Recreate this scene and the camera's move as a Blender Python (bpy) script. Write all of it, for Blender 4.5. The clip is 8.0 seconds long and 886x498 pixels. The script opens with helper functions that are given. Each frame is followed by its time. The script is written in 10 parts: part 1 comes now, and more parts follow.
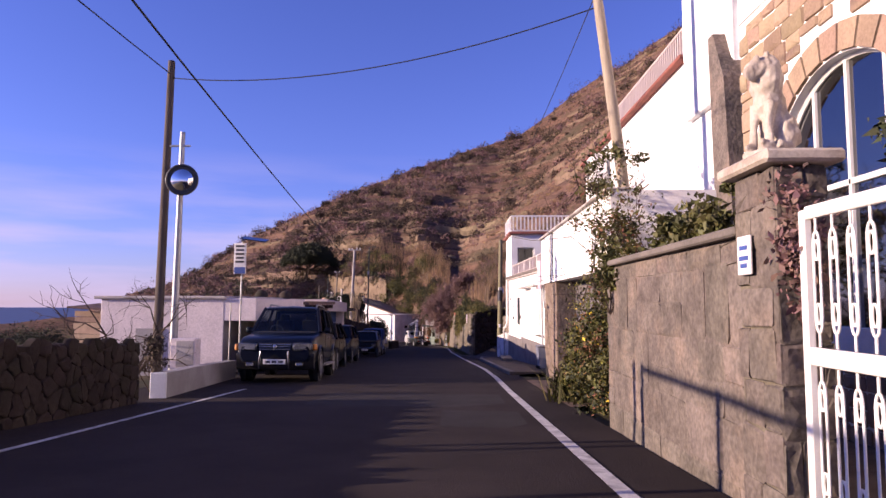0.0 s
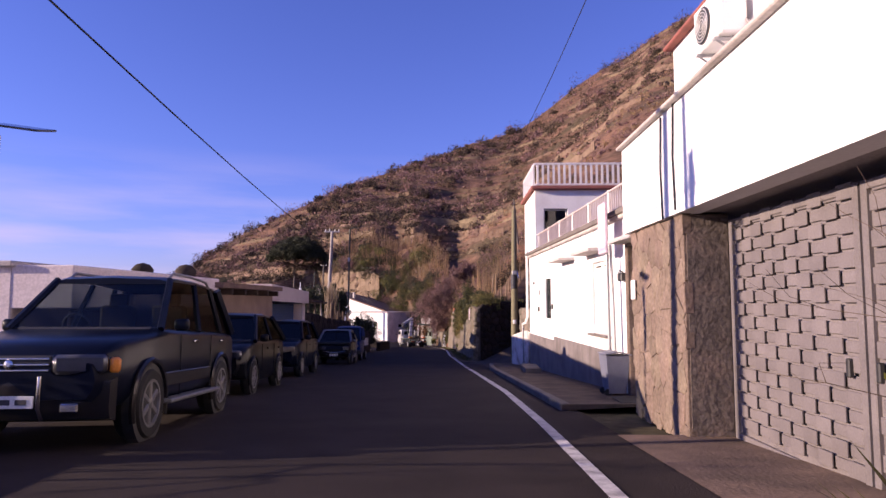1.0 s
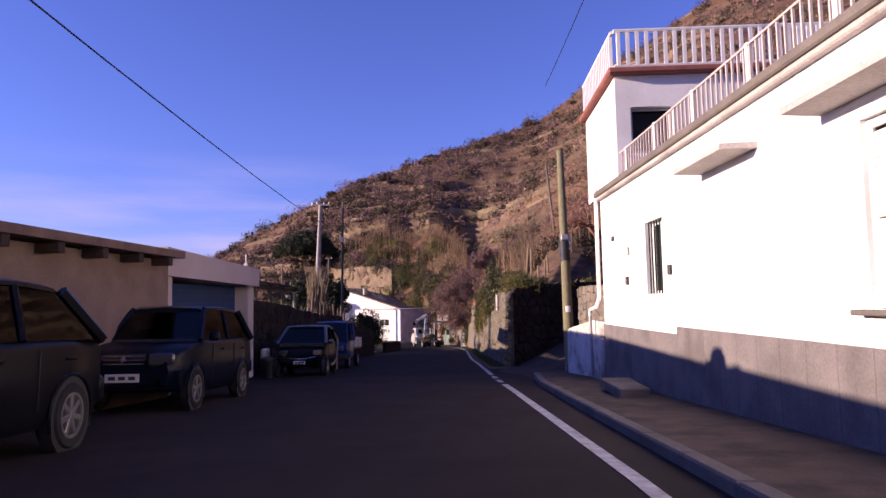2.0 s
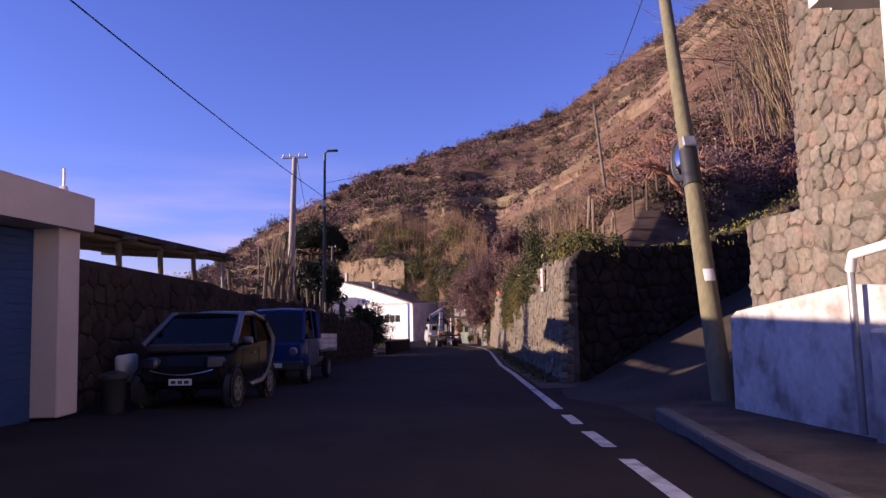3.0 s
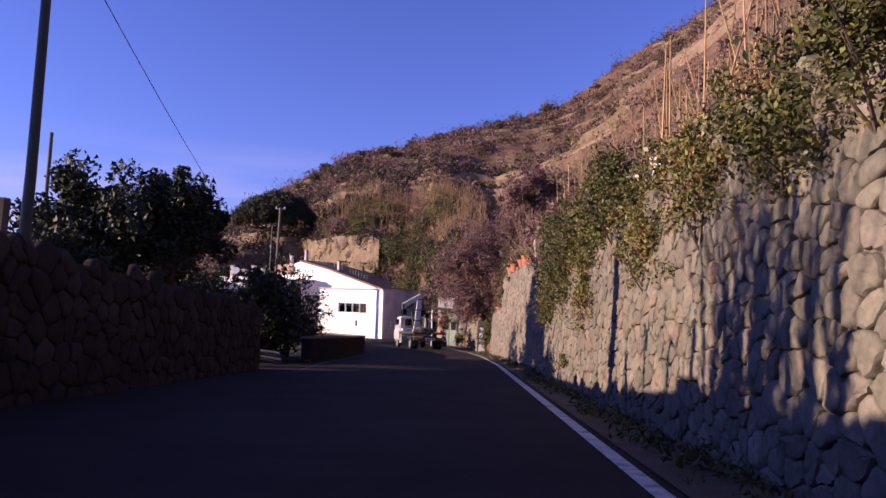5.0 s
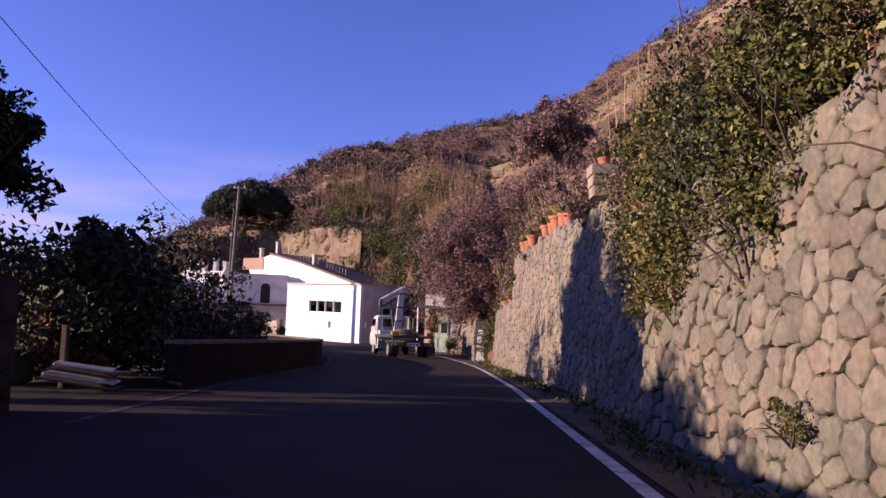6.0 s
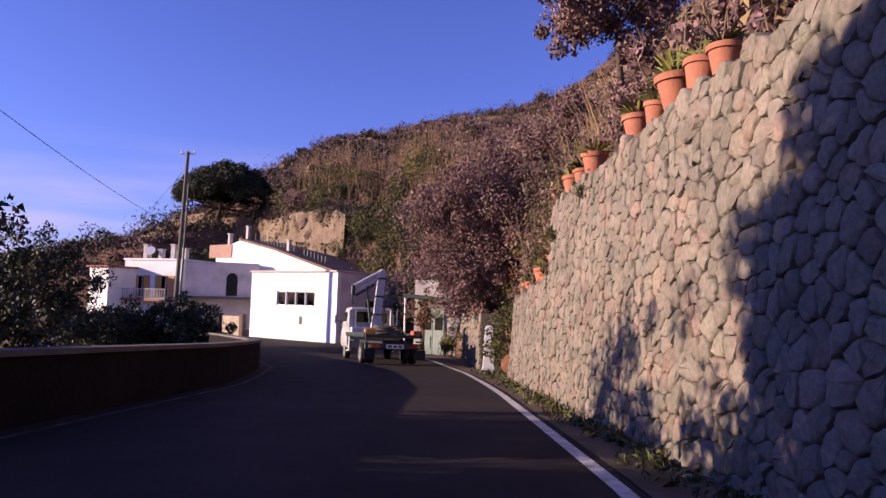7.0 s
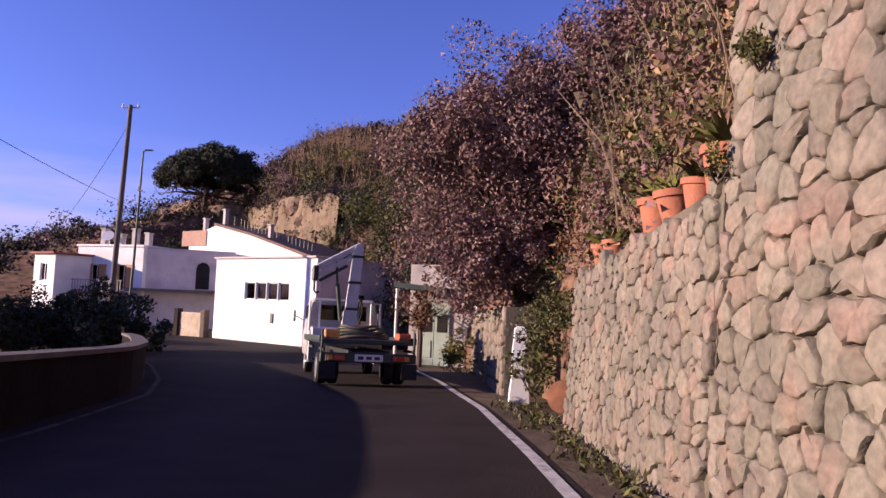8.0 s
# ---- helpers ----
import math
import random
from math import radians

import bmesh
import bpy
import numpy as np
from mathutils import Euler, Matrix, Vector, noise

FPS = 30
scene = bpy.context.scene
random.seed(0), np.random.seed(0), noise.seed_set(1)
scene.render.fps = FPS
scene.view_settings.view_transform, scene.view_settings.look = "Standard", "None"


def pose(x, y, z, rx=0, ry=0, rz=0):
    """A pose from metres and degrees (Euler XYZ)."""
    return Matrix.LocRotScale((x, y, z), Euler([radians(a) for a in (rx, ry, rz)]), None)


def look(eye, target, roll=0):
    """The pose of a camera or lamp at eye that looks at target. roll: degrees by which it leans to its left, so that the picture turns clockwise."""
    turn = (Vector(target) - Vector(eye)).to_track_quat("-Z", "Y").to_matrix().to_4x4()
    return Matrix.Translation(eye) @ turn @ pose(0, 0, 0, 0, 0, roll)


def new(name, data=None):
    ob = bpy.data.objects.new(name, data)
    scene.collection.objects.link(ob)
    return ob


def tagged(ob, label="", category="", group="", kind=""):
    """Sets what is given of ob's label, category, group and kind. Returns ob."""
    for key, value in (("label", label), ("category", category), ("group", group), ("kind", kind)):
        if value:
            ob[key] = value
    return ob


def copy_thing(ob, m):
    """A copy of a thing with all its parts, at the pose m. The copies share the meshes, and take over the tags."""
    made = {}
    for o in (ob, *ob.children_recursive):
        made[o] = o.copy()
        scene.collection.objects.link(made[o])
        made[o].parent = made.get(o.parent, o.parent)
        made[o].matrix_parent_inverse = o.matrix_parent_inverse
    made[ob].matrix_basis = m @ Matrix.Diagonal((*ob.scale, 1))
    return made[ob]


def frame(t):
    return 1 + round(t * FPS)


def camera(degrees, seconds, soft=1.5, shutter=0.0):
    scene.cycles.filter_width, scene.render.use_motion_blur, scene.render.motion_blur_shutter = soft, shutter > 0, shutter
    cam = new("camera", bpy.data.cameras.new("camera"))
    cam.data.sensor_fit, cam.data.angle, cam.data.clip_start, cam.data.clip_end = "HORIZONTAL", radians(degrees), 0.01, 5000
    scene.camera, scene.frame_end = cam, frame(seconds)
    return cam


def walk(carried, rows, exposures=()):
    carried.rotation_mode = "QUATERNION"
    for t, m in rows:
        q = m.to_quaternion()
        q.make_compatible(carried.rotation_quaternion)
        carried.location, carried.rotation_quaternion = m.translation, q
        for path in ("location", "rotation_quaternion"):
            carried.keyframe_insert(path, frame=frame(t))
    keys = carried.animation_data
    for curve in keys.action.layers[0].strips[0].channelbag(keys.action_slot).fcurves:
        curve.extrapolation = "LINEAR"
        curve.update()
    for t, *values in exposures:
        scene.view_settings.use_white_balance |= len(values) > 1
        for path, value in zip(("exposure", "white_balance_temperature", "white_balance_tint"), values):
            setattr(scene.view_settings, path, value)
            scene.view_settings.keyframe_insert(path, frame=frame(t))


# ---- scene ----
cam = camera(67.60, 8.0)
TILT, TURN = -5.0, 1.1
ROWS = [
    (0.0, 0.028, -0.452, 1.181, 0.06, 9.61, -0.14),
    (0.5, -0.020, 4.568, 0.935, -0.29, 9.57, -0.52),
    (1.0, -0.029, 9.701, 0.677, -0.03, 9.57, 0.10),
    (1.5, -0.067, 14.607, 0.386, 0.68, 9.23, 0.50),
    (1.7, -0.098, 16.575, 0.263, 1.02, 9.49, 0.65),
    (2.8, -0.483, 27.459, -0.381, 3.22, 9.52, 1.21),
    (3.0, -0.596, 29.402, -0.495, 3.26, 9.38, 1.02),
    (3.5, -0.906, 34.226, -0.764, 3.03, 9.44, 0.22),
    (4.0, -1.190, 39.070, -1.025, 2.54, 9.51, -1.05),
    (4.5, -1.431, 43.787, -1.286, 2.13, 9.17, -1.40),
    (6.0, -1.870, 57.711, -2.069, 1.01, 9.69, -1.96),
    (6.5, -1.959, 62.239, -2.252, 0.86, 9.61, -1.79),
    (7.0, -2.043, 66.695, -2.435, 0.85, 9.40, -1.68),
    (7.5, -2.092, 70.974, -2.602, 0.99, 9.50, -2.28),
    (8.0, -2.174, 75.184, -2.789, 1.67, 9.51, -2.27),
]
walk(cam, [(t, pose(x, y, z) @ pose(0, 0, 0, TILT, 0, TURN) @ pose(0, 0, 0, 90 + pitch, roll, yaw)) for t, x, y, z, yaw, pitch, roll in ROWS])

# ---- light ----
SUN_AZ, SUN_EL = 79.5, 12.4          # where the sunlight travels to, degrees from +y towards +x, and its height
world = bpy.data.worlds.new("evening_sky")
scene.world = world
world.use_nodes = True
wn = world.node_tree
sky = wn.nodes.new("ShaderNodeTexSky")
sky.sky_type = "NISHITA"
sky.sun_disc = False
sky.sun_elevation = radians(SUN_EL)
sky.sun_rotation = radians(SUN_AZ + 180)
sky.altitude = 50
sky.air_density, sky.dust_density, sky.ozone_density = 1.0, 0.15, 3.0
back = wn.nodes["Background"]
back.inputs["Strength"].default_value = 0.060
tint = wn.nodes.new("ShaderNodeMix")          # the film's deep blue rendering of the sky
tint.data_type, tint.blend_type = "RGBA", "MULTIPLY"
tint.inputs["Factor"].default_value = 1.0
tint.inputs["B"].default_value = (1.19, 0.98, 2.12, 1)
wn.links.new(sky.outputs["Color"], tint.inputs["A"])
# thin rosy streaks of cloud low over the horizon, all the way round
wtc, wmap, wno = wn.nodes.new("ShaderNodeTexCoord"), wn.nodes.new("ShaderNodeMapping"), wn.nodes.new("ShaderNodeTexNoise")
wmap.inputs["Scale"].default_value = (2.2, 2.2, 16.0)
wno.inputs["Scale"].default_value, wno.inputs["Detail"].default_value = 1.6, 6.0
wsep, wlow, wthin, wmul, cloud = wn.nodes.new("ShaderNodeSeparateXYZ"), wn.nodes.new("ShaderNodeMapRange"), wn.nodes.new("ShaderNodeMapRange"), wn.nodes.new("ShaderNodeMath"), wn.nodes.new("ShaderNodeMix")
wn.links.new(wtc.outputs["Generated"], wmap.inputs["Vector"])
wn.links.new(wmap.outputs["Vector"], wno.inputs["Vector"])
wn.links.new(wtc.outputs["Generated"], wsep.inputs["Vector"])
wlow.inputs["From Min"].default_value, wlow.inputs["From Max"].default_value = 0.22, 0.06
wthin.inputs["From Min"].default_value, wthin.inputs["From Max"].default_value = 0.40, 0.80
wmul.operation = "MULTIPLY"
wn.links.new(wsep.outputs["Z"], wlow.inputs["Value"])
wn.links.new(wno.outputs["Fac"], wthin.inputs["Value"])
wn.links.new(wlow.outputs["Result"], wmul.inputs[0])
wn.links.new(wthin.outputs["Result"], wmul.inputs[1])
cloud.data_type = "RGBA"
cloud.inputs["B"].default_value = (6.4, 5.2, 8.4, 1)
wn.links.new(wmul.outputs[0], cloud.inputs["Factor"])
wn.links.new(tint.outputs["Result"], cloud.inputs["A"])
wn.links.new(cloud.outputs["Result"], back.inputs["Color"])
sun = new("sun", bpy.data.lights.new("sun", "SUN"))
sun.data.energy, sun.data.angle, sun.data.color = 5.0, radians(0.55), (1.0, 0.745, 0.595)
SUN_WAY = Vector((math.sin(radians(SUN_AZ)) * math.cos(radians(SUN_EL)), math.cos(radians(SUN_AZ)) * math.cos(radians(SUN_EL)), -math.sin(radians(SUN_EL))))
sun.matrix_world = look((0, 0, 60), Vector((0, 0, 60)) + SUN_WAY)
scene.view_settings.exposure = 0.95

# ---- materials ----
def mat(name, c1, c2=None, scale=3.0, rough=0.8, metal=0.0, bump=0.15, bscale=30.0, c3=None, sscale=0.5, samt=0.5, rand=0.0, island=0.0, coat=0.0, stretch=(1, 1, 1), grain=0.12):
    """A surface of two colours mixed by noise, a third in larger stains, with grain and fine relief."""
    m = bpy.data.materials.new(name)
    m.use_nodes = True
    nt = m.node_tree
    N, L = nt.nodes, nt.links
    b = N["Principled BSDF"]
    b.inputs["Roughness"].default_value, b.inputs["Metallic"].default_value = rough, metal
    b.inputs["Coat Weight"].default_value = coat
    b.inputs["Specular IOR Level"].default_value = 0.12 if rough > 0.8 and not metal else 0.3 if rough > 0.55 else 0.5
    tc = N.new("ShaderNodeTexCoord")
    mp = N.new("ShaderNodeMapping")
    mp.inputs["Scale"].default_value = stretch
    L.new(tc.outputs["Object"], mp.inputs["Vector"])
    def noise_node(sc, detail=5.0):
        n = N.new("ShaderNodeTexNoise")
        n.inputs["Scale"].default_value, n.inputs["Detail"].default_value = sc, detail
        L.new(mp.outputs["Vector"], n.inputs["Vector"])
        return n
    def ramp(src, lo, hi):
        r = N.new("ShaderNodeMapRange")
        r.inputs["From Min"].default_value, r.inputs["From Max"].default_value = lo, hi
        L.new(src, r.inputs["Value"])
        return r.outputs["Result"]
    def mix(fac, a, c, mode="MIX"):
        x = N.new("ShaderNodeMix")
        x.data_type, x.blend_type = "RGBA", mode
        for sock, v in ((x.inputs["Factor"], fac), (x.inputs["A"], a), (x.inputs["B"], c)):
            if isinstance(v, (int, float)):
                sock.default_value = v
            elif isinstance(v, tuple):
                sock.default_value = (*v, 1) if len(v) == 3 else v
            else:
                L.new(v, sock)
        return x.outputs["Result"]
    c2 = c2 or tuple(v * 0.82 for v in c1)
    col = mix(ramp(noise_node(scale).outputs["Fac"], 0.35, 0.65), c1, c2)
    if c3:
        st = ramp(noise_node(sscale, 8).outputs["Fac"], 0.5, 0.68)
        k = N.new("ShaderNodeMath")
        k.operation = "MULTIPLY"
        k.inputs[1].default_value = samt
        L.new(st, k.inputs[0])
        col = mix(k.outputs[0], col, c3)
    if grain:
        gr = ramp(noise_node(bscale * 1.7, 2).outputs["Fac"], 0.3, 0.7)
        gm = N.new("ShaderNodeMapRange")
        gm.inputs["To Min"].default_value, gm.inputs["To Max"].default_value = 1 - grain, 1 + grain
        L.new(gr, gm.inputs["Value"])
        col = mix(1.0, col, gm.outputs["Result"], "MULTIPLY")
    for amount, node, out in ((rand, "ShaderNodeObjectInfo", "Random"), (island, "ShaderNodeNewGeometry", "Random Per Island")):
        if amount:
            src = N.new(node).outputs[out]
            hs = N.new("ShaderNodeHueSaturation")
            v = N.new("ShaderNodeMapRange")
            v.inputs["To Min"].default_value, v.inputs["To Max"].default_value = 1 - amount, 1 + amount
            L.new(src, v.inputs["Value"])
            L.new(v.outputs["Result"], hs.inputs["Value"])
            mu = N.new("ShaderNodeMath")
            mu.operation = "MULTIPLY"
            mu.inputs[1].default_value = 7.31
            fr = N.new("ShaderNodeMath")
            fr.operation = "FRACT"
            L.new(src, mu.inputs[0])
            L.new(mu.outputs[0], fr.inputs[0])
            h = N.new("ShaderNodeMapRange")
            h.inputs["To Min"].default_value, h.inputs["To Max"].default_value = 0.5 - amount * 0.07, 0.5 + amount * 0.07
            L.new(fr.outputs[0], h.inputs["Value"])
            L.new(h.outputs["Result"], hs.inputs["Hue"])
            L.new(col, hs.inputs["Color"])
            col = hs.outputs["Color"]
    L.new(col, b.inputs["Base Color"])
    if bump:
        bp = N.new("ShaderNodeBump")
        bp.inputs["Strength"].default_value, bp.inputs["Distance"].default_value = bump, 0.02
        L.new(noise_node(bscale, 6).outputs["Fac"], bp.inputs["Height"])
        L.new(bp.outputs["Normal"], b.inputs["Normal"])
    return m


def glass(name, tint, gloss=0.02, shine_part=0.07):
    """A thin pane: clear by its tint, with a share of gloss."""
    m = bpy.data.materials.new(name)
    m.use_nodes = True
    N, L = m.node_tree.nodes, m.node_tree.links
    N.remove(N["Principled BSDF"])
    clear, shine, mixer = N.new("ShaderNodeBsdfTransparent"), N.new("ShaderNodeBsdfGlossy"), N.new("ShaderNodeMixShader")
    clear.inputs["Color"].default_value = (*tint, 1)
    shine.inputs["Roughness"].default_value = gloss
    mixer.inputs["Fac"].default_value = shine_part
    L.new(clear.outputs[0], mixer.inputs[1])
    L.new(shine.outputs[0], mixer.inputs[2])
    L.new(mixer.outputs[0], N["Material Output"].inputs["Surface"])
    return m


ASPHALT = mat("asphalt", (0.036, 0.0275, 0.0255), (0.026, 0.0200, 0.0188), 1.2, 0.92, bump=0.5, bscale=60, c3=(0.046, 0.036, 0.033), sscale=0.35, samt=0.6, grain=0.3)
PATCH = mat("asphalt_patch", (0.0403, 0.0353, 0.0338), (0.0317, 0.0274, 0.0266), 1.6, 0.85, bump=0.5, bscale=60, grain=0.3)
# Patchy paint for the far left line, darkened to hold its shade.
LINE_SHADE = mat("shaded_road_paint", (0.12, 0.11, 0.105), (0.05, 0.045, 0.043), 5, 0.85, c3=(0.03, 0.026, 0.025), sscale=4, samt=0.9)
LINE = mat("road_paint", (0.62, 0.60, 0.58), (0.45, 0.43, 0.42), 6, 0.7, c3=(0.16, 0.15, 0.15), sscale=5, samt=0.7)
DIRT = mat("roadside_soil", (0.101, 0.072, 0.054), (0.144, 0.108, 0.0792), 2.5, 0.95, bump=0.6, bscale=14, c3=(0.0576, 0.0648, 0.0288), sscale=0.8)
CONCRETE = mat("concrete", (0.18, 0.158, 0.144), (0.133, 0.119, 0.108), 2.0, 0.9, bump=0.3, bscale=25, c3=(0.108, 0.0936, 0.0864), sscale=0.7)
PAVING = mat("pavement_concrete", (0.115, 0.087, 0.069), (0.078, 0.061, 0.050), 3, 0.9, bump=0.6, bscale=25, c3=(0.045, 0.037, 0.032), sscale=1.6, samt=0.8)
LANE = mat("worn_lane_concrete", (0.078, 0.062, 0.054), (0.058, 0.047, 0.041), 1.2, 0.9, bump=0.5, bscale=30, c3=(0.040, 0.033, 0.029), sscale=0.8, samt=0.7, grain=0.25)
DRIVE = mat("worn_drive_concrete", (0.225, 0.160, 0.122), (0.150, 0.110, 0.086), 2.2, 0.92, bump=0.5, bscale=22, c3=(0.095, 0.074, 0.060), sscale=0.9, samt=0.7)
PLASTER = mat("white_plaster", (0.82, 0.82, 0.825), (0.77, 0.765, 0.765), 1.3, 0.85, bump=0.12, bscale=18, c3=(0.50, 0.455, 0.42), sscale=0.7, samt=0.35, grain=0.04)
PLASTER_PINK = mat("pinkish_plaster", (0.56, 0.48, 0.465), (0.52, 0.44, 0.425), 1.5, 0.85, bump=0.12, bscale=18, c3=(0.5, 0.40, 0.38), sscale=0.8, samt=0.3, grain=0.04)
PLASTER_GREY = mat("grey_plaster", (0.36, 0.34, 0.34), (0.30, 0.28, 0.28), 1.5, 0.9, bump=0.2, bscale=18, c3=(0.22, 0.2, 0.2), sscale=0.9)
PLASTER_OLD = mat("weathered_plaster", (0.52, 0.48, 0.46), (0.42, 0.38, 0.36), 1.2, 0.9, bump=0.25, bscale=14, c3=(0.22, 0.19, 0.17), sscale=0.8, samt=0.8)
PLASTER_STAINED = mat("stained_rough_plaster", (0.62, 0.59, 0.575), (0.50, 0.47, 0.45), 2.2, 0.9, bump=0.7, bscale=7, c3=(0.20, 0.165, 0.145), sscale=2.6, samt=0.75, grain=0.1)
REED = mat("pale_dry_reed", (0.36, 0.245, 0.140), (0.27, 0.180, 0.105), 3, 0.85, bump=0.0, island=0.3)
PLASTER_LILAC = mat("lilac_white_plaster", (0.70, 0.62, 0.625), (0.62, 0.55, 0.555), 1.2, 0.9, bump=0.2, bscale=14, c3=(0.40, 0.35, 0.36), sscale=0.6, samt=0.5)
DADO = mat("grey_dado", (0.194, 0.173, 0.173), (0.151, 0.137, 0.137), 2, 0.85, bump=0.25, bscale=20, c3=(0.108, 0.0936, 0.0936), sscale=1)
STONE = mat("wall_stone", (0.192, 0.165, 0.134), (0.142, 0.129, 0.106), 1.6, 0.95, bump=1.0, bscale=11, c3=(0.240, 0.158, 0.125), sscale=2.4, samt=0.55, rand=0.15, island=0.18, grain=0.18)
STONE_JOINT = mat("stone_joint", (0.155, 0.136, 0.105), (0.120, 0.105, 0.081), 5, 0.95, bump=0.8, bscale=18, c3=(0.045, 0.04, 0.032), sscale=1.6, samt=0.8)
TUFF = mat("brown_cladding_stone", (0.188, 0.143, 0.117), (0.143, 0.110, 0.092), 3.5, 0.9, bump=0.9, bscale=12, c3=(0.230, 0.180, 0.145), sscale=2.0, rand=0.14, island=0.12, grain=0.2)
TUFF_GREY = mat("grey_cladding_stone", (0.146, 0.124, 0.110), (0.098, 0.083, 0.075), 4.5, 0.9, bump=0.9, bscale=14, c3=(0.200, 0.156, 0.130), sscale=1.8, samt=0.8, rand=0.16, island=0.14, grain=0.25)
TUFF_WARM = mat("ochre_stone", (0.302, 0.223, 0.158), (0.259, 0.187, 0.137), 2.5, 0.9, bump=0.5, bscale=16, rand=0.2, island=0.15)
# Near-black stone; on the return wall this colour stands for shade.
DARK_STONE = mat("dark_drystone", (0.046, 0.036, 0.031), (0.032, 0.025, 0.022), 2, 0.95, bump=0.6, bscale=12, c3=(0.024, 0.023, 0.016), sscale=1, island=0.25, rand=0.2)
# Render of the bend wall, near black so the colour carries its shade.
DARK_RENDER = mat("shade_dark_render", (0.017, 0.0135, 0.013), (0.012, 0.0098, 0.0095), 2, 0.95, bump=0.5, bscale=10, c3=(0.024, 0.019, 0.016), sscale=0.8)
WOOD_OLD = mat("weathered_wood", (0.137, 0.104, 0.0792), (0.0936, 0.072, 0.0576), 3, 0.85, bump=0.4, bscale=30, stretch=(6, 6, 0.6), island=0.2)
WOOD_POLE = mat("utility_pole_wood", (0.18, 0.158, 0.137), (0.137, 0.119, 0.104), 3, 0.85, bump=0.4, bscale=30, stretch=(6, 6, 0.5))
WOOD_DARK = mat("dark_timber", (0.07, 0.05, 0.04), (0.05, 0.036, 0.03), 3, 0.85, bump=0.4, bscale=30)
CANE = mat("dry_cane", (0.245, 0.187, 0.122), (0.187, 0.137, 0.0864), 3, 0.8, bump=0.0, island=0.3)
WHITE_METAL = mat("white_painted_metal", (0.80, 0.78, 0.76), (0.74, 0.72, 0.70), 4, 0.45, bump=0.05, grain=0.03)
GREY_METAL = mat("galvanised_metal", (0.38, 0.38, 0.39), (0.31, 0.31, 0.32), 6, 0.45, 0.6, bump=0.05)
DARK_METAL = mat("dark_green_metal", (0.035, 0.05, 0.045), (0.025, 0.035, 0.03), 5, 0.5, 0.2, bump=0.05)
RUST = mat("rusty_iron", (0.20, 0.09, 0.05), (0.13, 0.06, 0.04), 6, 0.85, bump=0.3)
BLACK = mat("black_rubber", (0.022, 0.022, 0.023), (0.016, 0.016, 0.017), 8, 0.75, bump=0.15, bscale=60)
PLASTIC = mat("dark_plastic", (0.03, 0.03, 0.032), (0.024, 0.024, 0.026), 8, 0.5, bump=0.05)
CHROME = mat("bright_metal", (0.62, 0.62, 0.63), (0.55, 0.55, 0.56), 8, 0.22, 1.0, bump=0.0, grain=0.02)
ALLOY = mat("alloy_rim", (0.25, 0.24, 0.235), (0.20, 0.195, 0.19), 8, 0.35, 0.5, bump=0.0, grain=0.03)
TERRACOTTA = mat("terracotta", (0.374, 0.144, 0.0864), (0.317, 0.115, 0.072), 5, 0.8, bump=0.2, c3=(0.396, 0.245, 0.187), sscale=3)
LEAF = mat("green_leaves", (0.09, 0.0864, 0.0245), (0.054, 0.0562, 0.0173), 4, 0.6, bump=0.0, island=0.45, grain=0)
LEAF_BRIGHT = mat("yellow_green_leaves", (0.166, 0.151, 0.0396), (0.108, 0.108, 0.0274), 4, 0.6, bump=0.0, island=0.4, grain=0)
LEAF_DARK = mat("dark_leaves", (0.036, 0.042, 0.018), (0.025, 0.030, 0.014), 4, 0.6, bump=0.0, island=0.4, grain=0)
LEAF_PURPLE = mat("purple_brown_leaves", (0.215, 0.125, 0.118), (0.150, 0.092, 0.084), 4, 0.65, bump=0.0, island=0.45, grain=0)
LEAF_DRY = mat("dry_russet_leaves", (0.202, 0.104, 0.054), (0.144, 0.0792, 0.0432), 4, 0.8, bump=0.0, island=0.4, grain=0)
GRASS_DRY = mat("dry_grass", (0.285, 0.195, 0.108), (0.205, 0.140, 0.080), 4, 0.85, bump=0.0, island=0.35, grain=0)
BARK = mat("bark", (0.101, 0.072, 0.0576), (0.0648, 0.0504, 0.0396), 6, 0.9, bump=0.5, bscale=25)
BARK_RED = mat("sunlit_russet_bark", (0.40, 0.21, 0.14), (0.30, 0.155, 0.105), 6, 0.9, bump=0.4, bscale=25)
HILL = mat("hillside_soil_and_scrub", (0.165, 0.098, 0.068), (0.098, 0.062, 0.047), 0.10, 0.95, bump=1.0, bscale=0.8, c3=(0.076, 0.066, 0.040), sscale=0.05, samt=0.8, grain=0.4, stretch=(0.6, 0.6, 3.2))
HILL_SCRUB = mat("brown_evergreen_scrub", (0.078, 0.056, 0.038), (0.052, 0.040, 0.028), 4, 0.8, bump=0.0, island=0.45, grain=0)
ROCK = mat("brown_field_stone", (0.18, 0.133, 0.0936), (0.122, 0.09, 0.0648), 1.0, 0.95, bump=0.8, bscale=6, island=0.3)
PALE_WOOD = mat("pale_weathered_wood", (0.302, 0.256, 0.202), (0.23, 0.191, 0.151), 3, 0.85, bump=0.4, bscale=30, stretch=(1, 1, 5), rand=0.15)
GROUND = mat("rough_ground", (0.0936, 0.0756, 0.0468), (0.0648, 0.0576, 0.0324), 0.5, 0.95, bump=0.8, bscale=3, c3=(0.036, 0.0396, 0.018), sscale=0.15, samt=0.7, grain=0.3)
